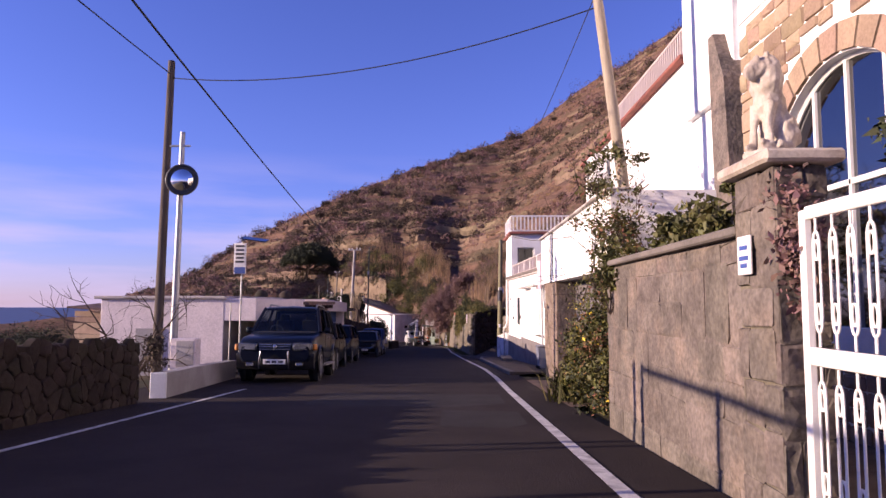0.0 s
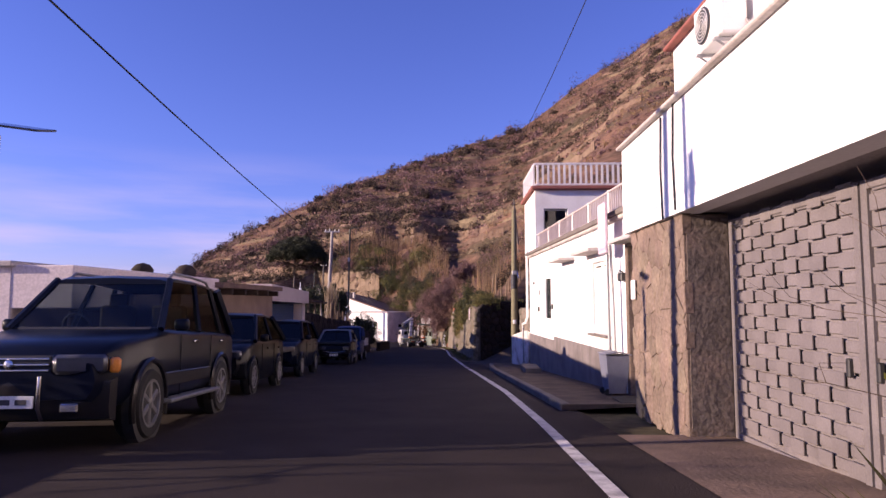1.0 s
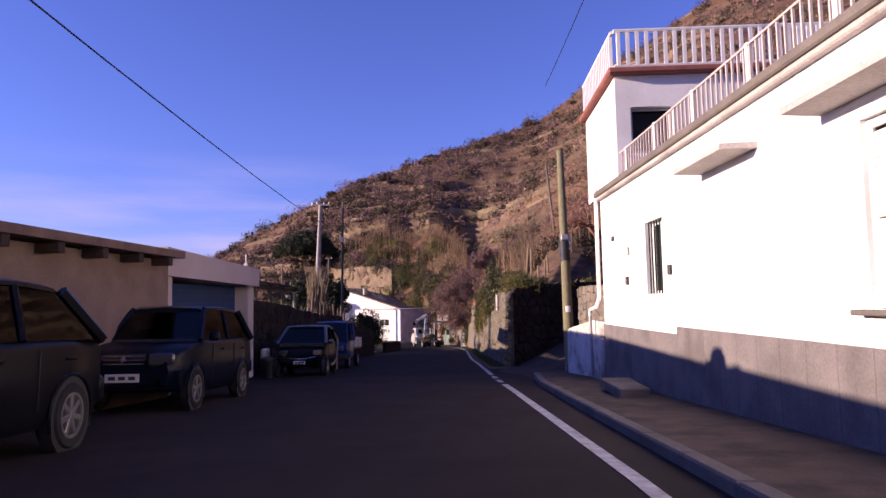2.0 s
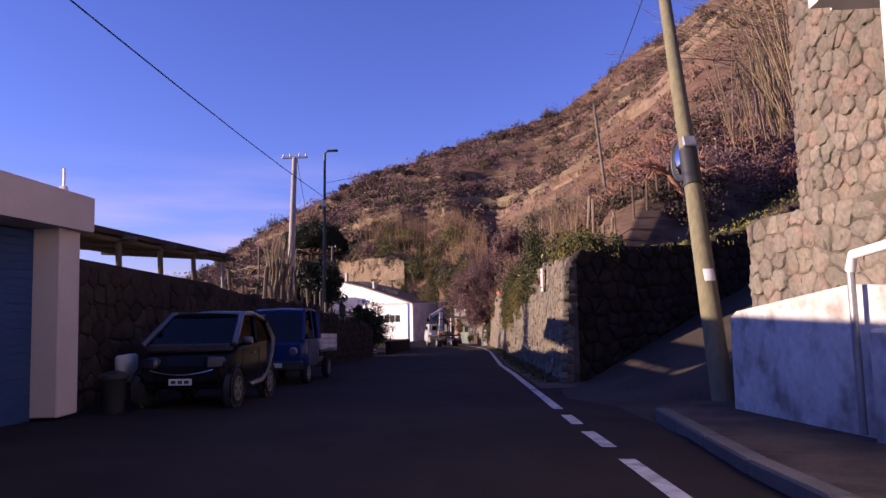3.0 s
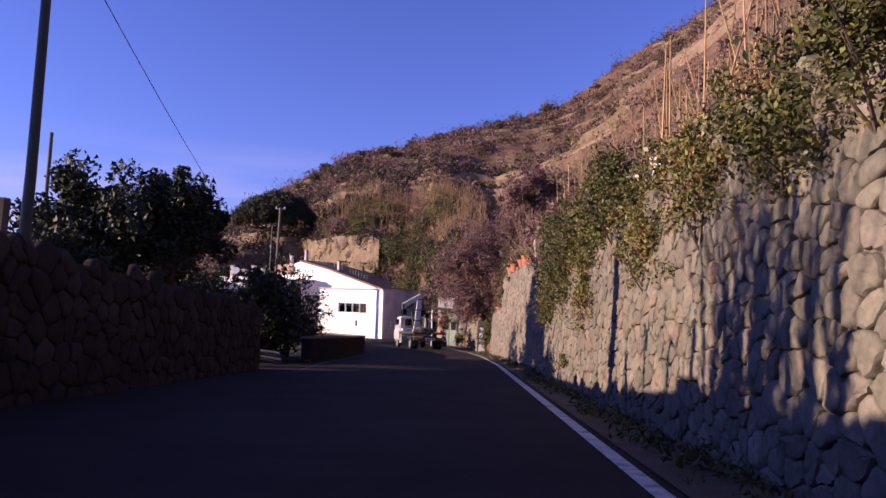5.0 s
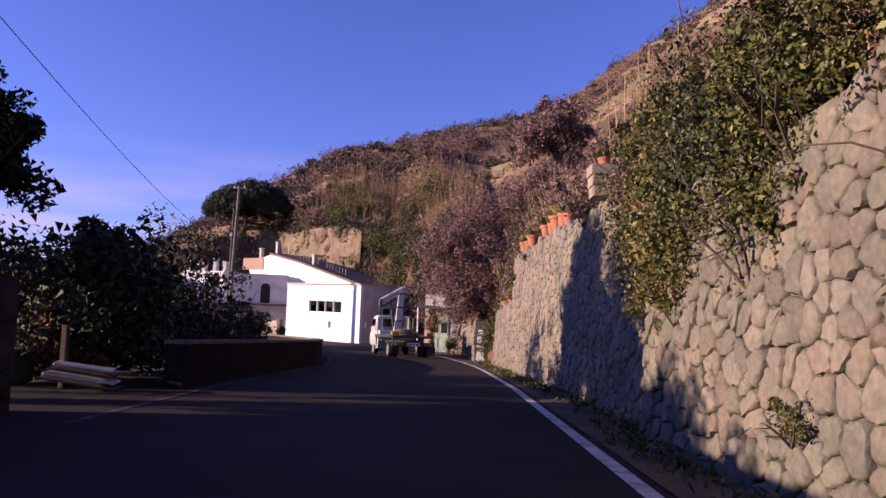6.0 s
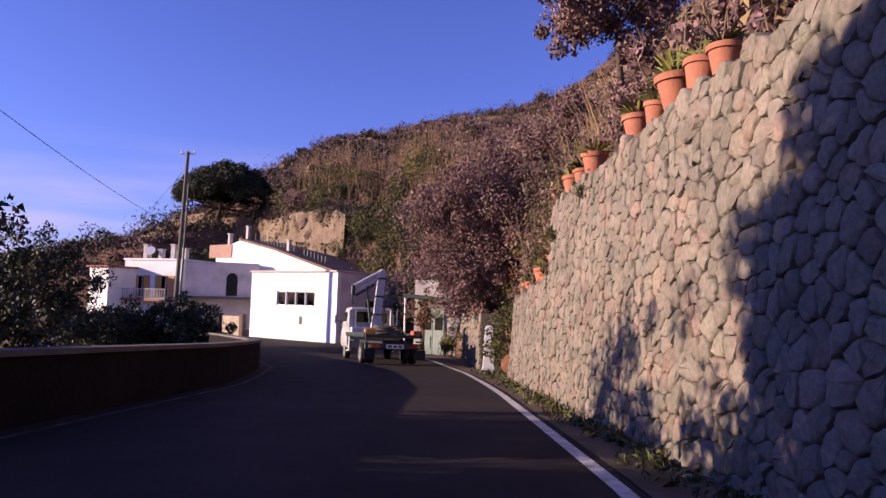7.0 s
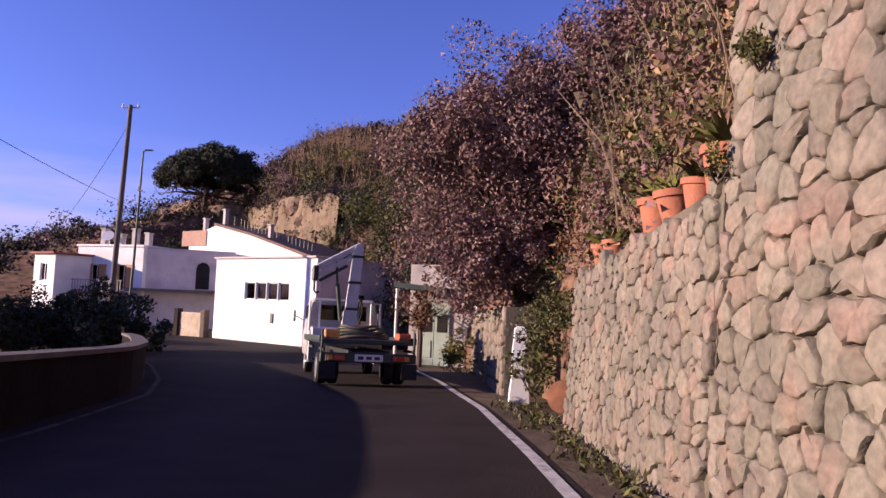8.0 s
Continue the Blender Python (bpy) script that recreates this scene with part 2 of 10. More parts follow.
CLIFF = mat("tan_rock", (0.216, 0.162, 0.115), (0.151, 0.112, 0.0792), 0.5, 0.95, bump=0.9, bscale=2.0, c3=(0.144, 0.115, 0.0792), sscale=0.35, grain=0.2, stretch=(1, 1, 0.6))
SEA = mat("sea", (0.035, 0.075, 0.19), (0.03, 0.065, 0.17), 0.02, 0.75, bump=0.3, bscale=0.3, grain=0)
GLASS_DARK = glass("tinted_glass", (0.065, 0.07, 0.08), 0.03, 0.05)
GLASS_SKY = glass("reflecting_glass", (0.13, 0.14, 0.16), 0.04, 0.30)
GLASS_CAR = glass("windscreen_glass", (0.55, 0.60, 0.60), 0.02, 0.06)
GLASS_SIDE = glass("side_glass", (0.36, 0.40, 0.38), 0.02, 0.05)
LAMP_GLASS = glass("headlamp_glass", (0.50, 0.52, 0.55), 0.05)
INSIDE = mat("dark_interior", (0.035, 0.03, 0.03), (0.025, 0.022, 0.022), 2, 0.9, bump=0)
PAINT_NAVY = mat("dark_blue_car_paint", (0.007, 0.009, 0.020), (0.006, 0.008, 0.017), 2, 0.28, 0.0, bump=0, coat=0.05, grain=0.03)
PAINT_GREY = mat("taupe_car_paint", (0.024, 0.0216, 0.0216), (0.0204, 0.0186, 0.0186), 2, 0.35, 0.3, bump=0, coat=0.5, grain=0.03)
PAINT_BLACK = mat("black_car_paint", (0.010, 0.010, 0.012), (0.009, 0.009, 0.011), 2, 0.28, 0.0, bump=0, coat=0.05, grain=0.03)
PAINT_SILVER = mat("silver_car_paint", (0.114, 0.111, 0.111), (0.102, 0.099, 0.099), 2, 0.35, 0.5, bump=0, coat=0.5, grain=0.03)
PAINT_BLUE = mat("bright_blue_paint", (0.0105, 0.0315, 0.14), (0.0084, 0.0266, 0.119), 2, 0.4, 0.0, bump=0, coat=0.3, grain=0.04)
PAINT_WHITE = mat("dull_white_paint", (0.66, 0.64, 0.62), (0.58, 0.56, 0.54), 3, 0.5, 0.0, bump=0.05, c3=(0.35, 0.32, 0.3), sscale=1.5)
PAINT_LORRY = mat("grimy_lorry_paint", (0.40, 0.39, 0.39), (0.32, 0.31, 0.31), 3, 0.5, 0.0, bump=0.05, c3=(0.16, 0.15, 0.15), sscale=1.5)
HOSE = mat("dusty_hose", (0.16, 0.12, 0.08), (0.11, 0.085, 0.06), 5, 0.7, bump=0.2)
REFLECTOR = mat("lamp_reflector", (0.30, 0.29, 0.30), (0.24, 0.23, 0.24), 8, 0.25, 0.4, bump=0, coat=0.6, grain=0.02)
RED_LAMP = mat("red_lamp", (0.45, 0.03, 0.02), (0.40, 0.025, 0.02), 6, 0.25, bump=0, coat=0.5)
ORANGE_LAMP = mat("amber_lamp", (0.60, 0.22, 0.04), (0.55, 0.2, 0.04), 6, 0.25, bump=0, coat=0.5)
PLATE = mat("plate_white", (0.70, 0.70, 0.70), (0.66, 0.66, 0.66), 6, 0.5, bump=0)
BLUE_DOOR = mat("blue_shutter_paint", (0.028, 0.062, 0.175), (0.023, 0.053, 0.15), 2, 0.6, bump=0.15, c3=(0.05, 0.07, 0.14), sscale=0.8)
GREEN_PAINT = mat("pale_green_paint", (0.38, 0.45, 0.40), (0.32, 0.39, 0.35), 3, 0.6, bump=0.1)
WEAVE = mat("pale_grey_basket_panel", (0.168, 0.150, 0.153), (0.140, 0.125, 0.128), 3, 0.6, bump=0.1, c3=(0.120, 0.105, 0.100), sscale=0.8, rand=0.08, island=0.06)
ROOF = mat("roof_tiles_dark", (0.20, 0.14, 0.11), (0.14, 0.10, 0.085), 3, 0.9, bump=0.4, island=0.2)
ROOFBROWN = mat("brown_render", (0.245, 0.18, 0.151), (0.202, 0.144, 0.122), 2, 0.9, bump=0.3, c3=(0.144, 0.108, 0.0864), sscale=0.8)
RED_TRIM = mat("red_trim", (0.30, 0.11, 0.09), (0.22, 0.085, 0.07), 3, 0.8, bump=0.1)
MARBLE = mat("pale_marble", (0.475, 0.418, 0.36), (0.418, 0.36, 0.302), 5, 0.6, bump=0.25, bscale=25, c3=(0.245, 0.194, 0.158), sscale=5)
SIGN = mat("sign_white", (0.74, 0.72, 0.72), (0.70, 0.68, 0.68), 5, 0.5, bump=0)
SIGN_PINK = mat("pink_sign_panel", (0.72, 0.55, 0.62), (0.66, 0.5, 0.57), 4, 0.55, bump=0.05)
SIGN_BLUE = mat("sign_blue", (0.05, 0.09, 0.30), (0.045, 0.08, 0.27), 5, 0.5, bump=0)
INK = mat("dark_ink", (0.05, 0.045, 0.06), (0.04, 0.04, 0.05), 5, 0.7, bump=0)
MIRROR = mat("mirror_silver", (0.85, 0.86, 0.88), (0.84, 0.85, 0.87), 2, 0.03, 1.0, bump=0, grain=0)
SOLAR = mat("solar_cells", (0.012, 0.016, 0.04), (0.01, 0.013, 0.034), 8, 0.2, 0.0, bump=0, coat=0.6)
OCHRE = mat("ochre_wood_shutter", (0.50, 0.25, 0.10), (0.43, 0.21, 0.085), 5, 0.6, bump=0.1)
PALE_BRICK = mat("pale_bare_block", (0.40, 0.26, 0.205), (0.33, 0.21, 0.165), 3, 0.9, bump=0.3, bscale=10)
FLOWER_W = mat("white_petals", (0.75, 0.72, 0.66), (0.7, 0.66, 0.6), 4, 0.7, bump=0, island=0.1, grain=0)
FLOWER_Y = mat("yellow_petals", (0.70, 0.52, 0.06), (0.64, 0.46, 0.05), 4, 0.7, bump=0, island=0.1, grain=0)
FLOWER_P = mat("magenta_petals", (0.42, 0.05, 0.22), (0.35, 0.04, 0.18), 4, 0.7, bump=0, island=0.2, grain=0)
WIRE = mat("black_cable", (0.025, 0.025, 0.03), (0.02, 0.02, 0.025), 5, 0.6, bump=0)
ORANGE_TUB = mat("orange_tub", (0.50, 0.12, 0.06), (0.44, 0.1, 0.05), 4, 0.6, bump=0.1)
TAN_SHEET = mat("tan_tarpaulin", (0.55, 0.45, 0.34), (0.42, 0.34, 0.25), 2, 0.8, bump=0.4, bscale=6)
for m_ in (PAINT_NAVY, PAINT_BLACK, PAINT_GREY, PAINT_BLUE):
    m_.node_tree.nodes["Principled BSDF"].inputs["Specular IOR Level"].default_value = 0.10

# ---- geometry helpers ----
class Geo:
    """Collects corners and faces of one mesh."""
    def __init__(self):
        self.v, self.f = [], []

    def add(self, verts, faces, m=None):
        n = len(self.v)
        self.v += [tuple(m @ Vector(p)) for p in verts] if m else [tuple(p) for p in verts]
        self.f += [tuple(n + i for i in f) for f in faces]
        return self

    def box(self, c, s, b=0.0, m=None):
        """A box about c of size s, its edges chamfered by b."""
        h = [x / 2 for x in s]
        base = Matrix.Translation(c)
        m = (m @ base) if m else base
        b = min(b, *(x * 0.49 for x in h))
        if b <= 0:
            vs = [(x, y, z) for x in (-h[0], h[0]) for y in (-h[1], h[1]) for z in (-h[2], h[2])]
            return self.add(vs, [(0, 1, 3, 2), (4, 6, 7, 5), (0, 4, 5, 1), (2, 3, 7, 6), (0, 2, 6, 4), (1, 5, 7, 3)], m)
        idx, vs, fs = {}, [], []
        signs = [(i, j, k) for i in (-1, 1) for j in (-1, 1) for k in (-1, 1)]
        for s3 in signs:
            for a in range(3):
                idx[s3, a] = len(vs)
                vs.append([s3[q] * (h[q] if q == a else h[q] - b) for q in range(3)])
        for a in range(3):
            p, q = (a + 1) % 3, (a + 2) % 3
            for sg in (-1, 1):
                ring = []
                for u, w in ((1, 1), (-1, 1), (-1, -1), (1, -1)):
                    key = [0, 0, 0]
                    key[a], key[p], key[q] = sg, u, w
                    ring.append(idx[tuple(key), a])
                fs.append(tuple(ring if sg > 0 else ring[::-1]))
                for sp in (-1, 1):
                    k1, k2 = [0, 0, 0], [0, 0, 0]
                    k1[a] = k2[a] = sg
                    k1[p] = k2[p] = sp
                    k1[q], k2[q] = 1, -1
                    fs.append((idx[tuple(k1), a], idx[tuple(k2), a], idx[tuple(k2), p], idx[tuple(k1), p]))
        for s3 in signs:
            fs.append(tuple(idx[s3, a] for a in range(3)))
        return self.add(vs, fs, m)

    def tube(self, pts, r, n=8, caps=True):
        """A round bar along pts; r is one radius or one for each point."""
        pts = [Vector(p) for p in pts]
        rs = r if isinstance(r, (list, tuple)) else [r] * len(pts)
        k = len(self.v)
        for i, p in enumerate(pts):
            d = (pts[min(i + 1, len(pts) - 1)] - pts[max(i - 1, 0)]).normalized()
            u = d.orthogonal().normalized() if i == 0 else (u - d * u.dot(d)).normalized()
            w = d.cross(u)
            for j in range(n):
                a = 2 * math.pi * j / n
                self.v.append(tuple(p + (u * math.cos(a) + w * math.sin(a)) * rs[i]))
        for i in range(len(pts) - 1):
            for j in range(n):
                self.f.append((k + i * n + j, k + i * n + (j + 1) % n, k + (i + 1) * n + (j + 1) % n, k + (i + 1) * n + j))
        if caps:
            self.f.append(tuple(k + j for j in range(n))[::-1])
            self.f.append(tuple(k + (len(pts) - 1) * n + j for j in range(n)))
        return self

    def lathe(self, prof, n=20, m=None, caps=True):
        """Turns (radius, height) pairs round the z axis."""
        vs, fs = [], []
        for r, z in prof:
            for j in range(n):
                a = 2 * math.pi * j / n
                vs.append((r * math.cos(a), r * math.sin(a), z))
        for i in range(len(prof) - 1):
            for j in range(n):
                fs.append((i * n + j, i * n + (j + 1) % n, (i + 1) * n + (j + 1) % n, (i + 1) * n + j))
        if caps:
            fs.append(tuple(range(n))[::-1])
            fs.append(tuple((len(prof) - 1) * n + j for j in range(n)))
        return self.add(vs, fs, m)

    def prism(self, poly, a, b, axis="y", m=None):
        """A flat outline (two coordinates) drawn out between a and b along the axis."""
        put = {"x": lambda p, t: (t, p[0], p[1]), "y": lambda p, t: (p[0], t, p[1]), "z": lambda p, t: (p[0], p[1], t)}[axis]
        n = len(poly)
        vs = [put(p, a) for p in poly] + [put(p, b) for p in poly]
        fs = [tuple(range(n)), tuple(range(n, 2 * n))[::-1]] + [(i, (i + 1) % n, n + (i + 1) % n, n + i) for i in range(n)]
        return self.add(vs, fs, m)

    def loft(self, rings, caps=True):
        n, k = len(rings[0]), len(self.v)
        for r in rings:
            self.v += [tuple(p) for p in r]
        for i in range(len(rings) - 1):
            for j in range(n):
                self.f.append((k + i * n + j, k + i * n + (j + 1) % n, k + (i + 1) * n + (j + 1) % n, k + (i + 1) * n + j))
        if caps:
            self.f.append(tuple(k + j for j in range(n))[::-1])
            self.f.append(tuple(k + (len(rings) - 1) * n + j for j in range(n)))
        return self

    def panel(self, length, height, thick, holes=(), m=None, top=None):
        """A wall in the local x-z plane, its face at y = 0 and its back at y = thick, with openings (x0, z0, x1, z1) through it. top: height by x."""
        xs = sorted({0, length, *(h[0] for h in holes), *(h[2] for h in holes)})
        zs = sorted({0, height, *(h[1] for h in holes), *(h[3] for h in holes)})
        solid = lambda i, j: 0 <= i < len(xs) - 1 and 0 <= j < len(zs) - 1 and not any(h[0] < (xs[i] + xs[i + 1]) / 2 < h[2] and h[1] < (zs[j] + zs[j + 1]) / 2 < h[3] for h in holes)
        vs, fs, at = [], [], {}
        def vert(i, j, back):
            if (i, j, back) not in at:
                at[i, j, back] = len(vs)
                z = zs[j] if not (top and j == len(zs) - 1) else top(xs[i])
                vs.append((xs[i], thick if back else 0, z))
            return at[i, j, back]
        for i in range(len(xs) - 1):
            for j in range(len(zs) - 1):
                if not solid(i, j):
                    continue
                fs.append((vert(i, j, 0), vert(i + 1, j, 0), vert(i + 1, j + 1, 0), vert(i, j + 1, 0)))
                fs.append((vert(i, j, 1), vert(i, j + 1, 1), vert(i + 1, j + 1, 1), vert(i + 1, j, 1)))
                for di, dj, a, b in ((-1, 0, (i, j), (i, j + 1)), (1, 0, (i + 1, j + 1), (i + 1, j)), (0, -1, (i + 1, j), (i, j)), (0, 1, (i, j + 1), (i + 1, j + 1))):
                    if not solid(i + di, j + dj):
                        fs.append((vert(*a, 0), vert(*b, 0), vert(*b, 1), vert(*a, 1)))
        return self.add(vs, fs, m)


def mesh_of(name, g, material, smooth=None):
    me = bpy.data.meshes.new(name)
    me.from_pydata(g.v, [], g.f)
    for x in material if isinstance(material, (list, tuple)) else (material,):
        me.materials.append(x)
    if len(g.f) < 20000:
        bm = bmesh.new()
        bm.from_mesh(me)
        bmesh.ops.recalc_face_normals(bm, faces=bm.faces)
        bm.to_mesh(me)
        bm.free()
    if smooth:
        me.polygons.foreach_set("use_smooth", [True] * len(me.polygons))
        me.set_sharp_from_angle(angle=radians(smooth))
    me.update()
    return me


def part(name, g, material, parent=None, label="", smooth=None):
    """One mesh object, under a thing or a part where a parent is given."""
    ob = new(name, mesh_of(name, g, material, smooth))
    ob.parent = parent
    if label:
        ob["label"] = label
    return ob


def thing(name, m, label, category, group="", kind=""):
    """An Empty at the base of a thing, which parents its parts."""
    ob = new(name)
    ob.empty_display_size = 0.2
    ob.matrix_world = m
    ob.matrix_basis = m
    return tagged(ob, label, category, group, kind)


def setting(name, g, material, label, category="", smooth=None):
    return tagged(part(name, g, material, smooth=smooth), label, category or name.split("_")[0], kind="structure")


rng = np.random.default_rng(7)
SL = -0.05327


def zr(y):
    """Height of the road."""
    if y < -30:
        return -SL * 30
    if y <= 86:
        return SL * y
    if y <= 112:
        u = (y - 86) / 26
        return SL * 86 + SL * 26 * (u - u * u / 2)
    return SL * 99


def line(table):
    xs, ys = [p[0] for p in table], [p[1] for p in table]
    return lambda y: float(np.interp(y, xs, ys))


RIGHT = line([(-40, 1.6), (0, 1.36), (7.5, 1.26), (14, 1.19), (19, 1.19), (24.6, 1.08), (33.5, 0.6), (37, 0.38), (42, 0.16), (47, -0.05), (52.6, -0.36), (63, -0.62), (72, -0.85), (75.5, -1.05), (80, -1.33), (82.5, -1.55), (87, -2.05), (93, -3.15), (100, -5.0), (112, -9.0)])
LEFT = line([(-40, -4.6), (0, -4.5), (8, -4.6), (14, -4.7), (60, -5.6), (69.5, -6.45), (75, -6.55), (80, -6.6), (83, -7.1), (86.7, -7.9), (90, -9.3), (94, -11.5), (103, -17.5), (112, -25)])


def ribbon(xa, xb, y0, y1, dz, step=1.0, nx=1, base=zr):
    """A strip of ground between two edges, given as functions of y."""
    g = Geo()
    n = max(1, int(math.ceil((y1 - y0) / step)))
    for i in range(n + 1):
        y = y0 + (y1 - y0) * i / n
        for j in range(nx + 1):
            u = j / nx
            g.v.append((xa(y) * (1 - u) + xb(y) * u, y, base(y) + dz))
    for i in range(n):
        for j in range(nx):
            k = i * (nx + 1) + j
            g.f.append((k, k + 1, k + nx + 2, k + nx + 1))
    return g


def leaf_mesh(name, points, size, material, parent=None, label="", aspect=2.2, normal_up=0.0, kind="", seed=1, spread=0.35, blade=False):
    """Leaves at the points (n x 3): lozenges, or three-cornered blades where they are far off."""
    r = np.random.default_rng(seed)
    p = np.asarray(points, float)
    n = len(p)
    d = r.normal(size=(n, 3))
    d[:, 2] += normal_up
    d /= np.linalg.norm(d, axis=1)[:, None]
    e = np.cross(d, r.normal(size=(n, 3)))
    e /= np.linalg.norm(e, axis=1)[:, None] + 1e-9
    s = (np.asarray(size) * (1 + spread * r.normal(size=n)).clip(0.4, 2))[:, None]
    if blade:
        corners = [p - d * s * 0.55, p + d * s * 0.35 + e * s * 0.62 / aspect, p + d * s * 0.35 - e * s * 0.62 / aspect]
    else:
        corners = [p - d * s * 0.5, p + e * s * 0.5 / aspect, p + d * s * 0.5, p - e * s * 0.5 / aspect]
    m = len(corners)
    v = np.stack(corners, 1).reshape(-1, 3)
    me = bpy.data.meshes.new(name)
    me.vertices.add(m * n)
    me.vertices.foreach_set("co", v.ravel())
    me.loops.add(m * n)
    me.loops.foreach_set("vertex_index", np.arange(m * n))
    me.polygons.add(n)
    me.polygons.foreach_set("loop_start", np.arange(n) * m)
    me.materials.append(material)
    me.update(calc_edges=True)
    ob = new(name, me)
    ob.parent = parent
    if label:
        ob["label"] = label
    if kind:
        ob["kind"] = kind
    return ob


def clumps(center, radii, n_clump, n_leaf, clump_r, seed, hollow=0.55, flat=0.0):
    """Leaf places gathered in clumps inside an uneven ellipsoid."""
    r = np.random.default_rng(seed)
    d = r.normal(size=(n_clump, 3))
    d /= np.linalg.norm(d, axis=1)[:, None]
    rad = (hollow + (1 - hollow) * r.random(n_clump)) * (1 + 0.22 * r.normal(size=n_clump)).clip(0.6, 1.35)
    c = d * rad[:, None] * np.array(radii)
    if flat:
        c[:, 2] = np.maximum(c[:, 2], -radii[2] * flat)
    w = (0.55 + r.random(n_clump)) * clump_r
    k = r.integers(0, n_clump, n_leaf)
    o = r.normal(size=(n_leaf, 3))
    o *= (r.random(n_leaf) ** 0.4 / np.linalg.norm(o, axis=1))[:, None]
    return np.array(center) + c[k] + o * w[k][:, None] * 0.85

# ---- ground, sea, hill and road ----
def lowland(x, y):
    """Height of the land beside and below the road."""
    z = zr(y) - 0.06
    edge = -13.0 if y < 88 else -13.0 - (min(y, 190) - 88) * 0.55
    if x < edge:
        z -= min((edge - x) * 0.30, 60)
    return max(z, -47.0)


def ground_sheet():
    g = Geo()
    xs = [-4000, -1500, -700, -400, -260, -180, -130, -95, -70, -52, -40, -32, -26, -21, -17, -14, -12, -9, -4, 0, 4, 9, 20, 60, 200, 900, 4000]
    ys = [-1500, -400, -150, -60, -30] + list(range(-24, 121, 6)) + [128, 140, 160, 190, 240, 320, 450, 700, 1500, 4000]
    for y in ys:
        for x in xs:
            g.v.append((x, y, lowland(x, y) + (0.35 * noise.noise((x * 0.15, y * 0.15, 0)) if x < -14 else 0)))
    n = len(xs)
    for j in range(len(ys) - 1):
        for i in range(n - 1):
            k = j * n + i
            g.f.append((k, k + 1, k + n + 1, k + n))
    return g


setting("ground", ground_sheet(), GROUND, "rough brownish ground with low scrub sloping to sea", "ground", smooth=60)
g = Geo()
g.add([(-4900, -4900, -44), (4900, -4900, -44), (4900, 4900, -44), (-4900, 4900, -44)], [(0, 1, 2, 3)])
setting("water", g, SEA, "calm dark blue sea reaching the horizon", "sea")

HILL_C = (-1.19, 39.07, -1.03)
SKYLINE = line([(-48, -7.8), (-37, -7.8), (-34.5, -2.0), (-32.5, -0.2), (-30, 0.9), (-27, 1.8), (-24, 3.2), (-20.3, 5.9), (-17.6, 7.6), (-14.8, 9.3), (-12.9, 10.3), (-10.5, 11.2), (-8.1, 12.0), (-5.6, 12.7), (-3.1, 13.5), (-0.7, 14.1), (1.8, 14.9), (4.3, 15.3), (6.7, 16.1), (9.1, 17.6), (11.5, 19.3), (13.8, 20.5), (16.1, 21.3), (18.3, 22.7), (20.5, 23.7), (28, 26.5), (40, 28), (60, 28), (110, 22), (150, 12)])
FOOT_R = line([(-48, 150), (-30, 118), (-20, 106), (-14.2, 112), (-12, 99), (-9.3, 90), (-7, 84), (-5, 78), (-3, 67), (-1, 58), (1, 48), (2.5, 34), (5, 24), (10, 14), (18, 9), (27, 8.6), (30.4, 9.2), (33.9, 13.2), (38, 17.2), (41, 20), (45, 27), (62, 27), (66, 16), (75, 13), (90, 13), (150, 22)])
CLIFF_H = line([(-48, 2), (-25, 6), (-20, 8), (-14, 11), (-10.5, 9.8), (-8.5, 9), (-6, 5), (-3, 4), (0, 2), (3, 0.6), (150, 0.6)])
SPUR_H = line([(-48, 0), (-14, 0), (-12.6, 0.8), (-11.4, 4.2), (-9, 4.8), (-7, 6.5), (-4, 7.5), (-1, 4), (2, 0), (150, 0)])
FOOT_H = line([(-30, 0.3), (-6, 0.5), (0, 1.2), (4, 2.0), (24, 2.2), (27, 1.7), (29, 1.2), (32, 1.6), (36, 2.6), (40, 4.0), (60, 4.0), (75, 2.2), (150, 2.0)])
RIDGE_R = line([(-48, 330), (-20, 300), (-14, 230), (-9, 260), (-2, 330), (3, 380), (9, 450), (15, 460), (22, 400), (30, 330), (150, 260)])
BELLY = line([(-48, 1.04), (-4, 1.04), (4, 1.17), (10, 1.15), (22, 1.04), (150, 1.04)])


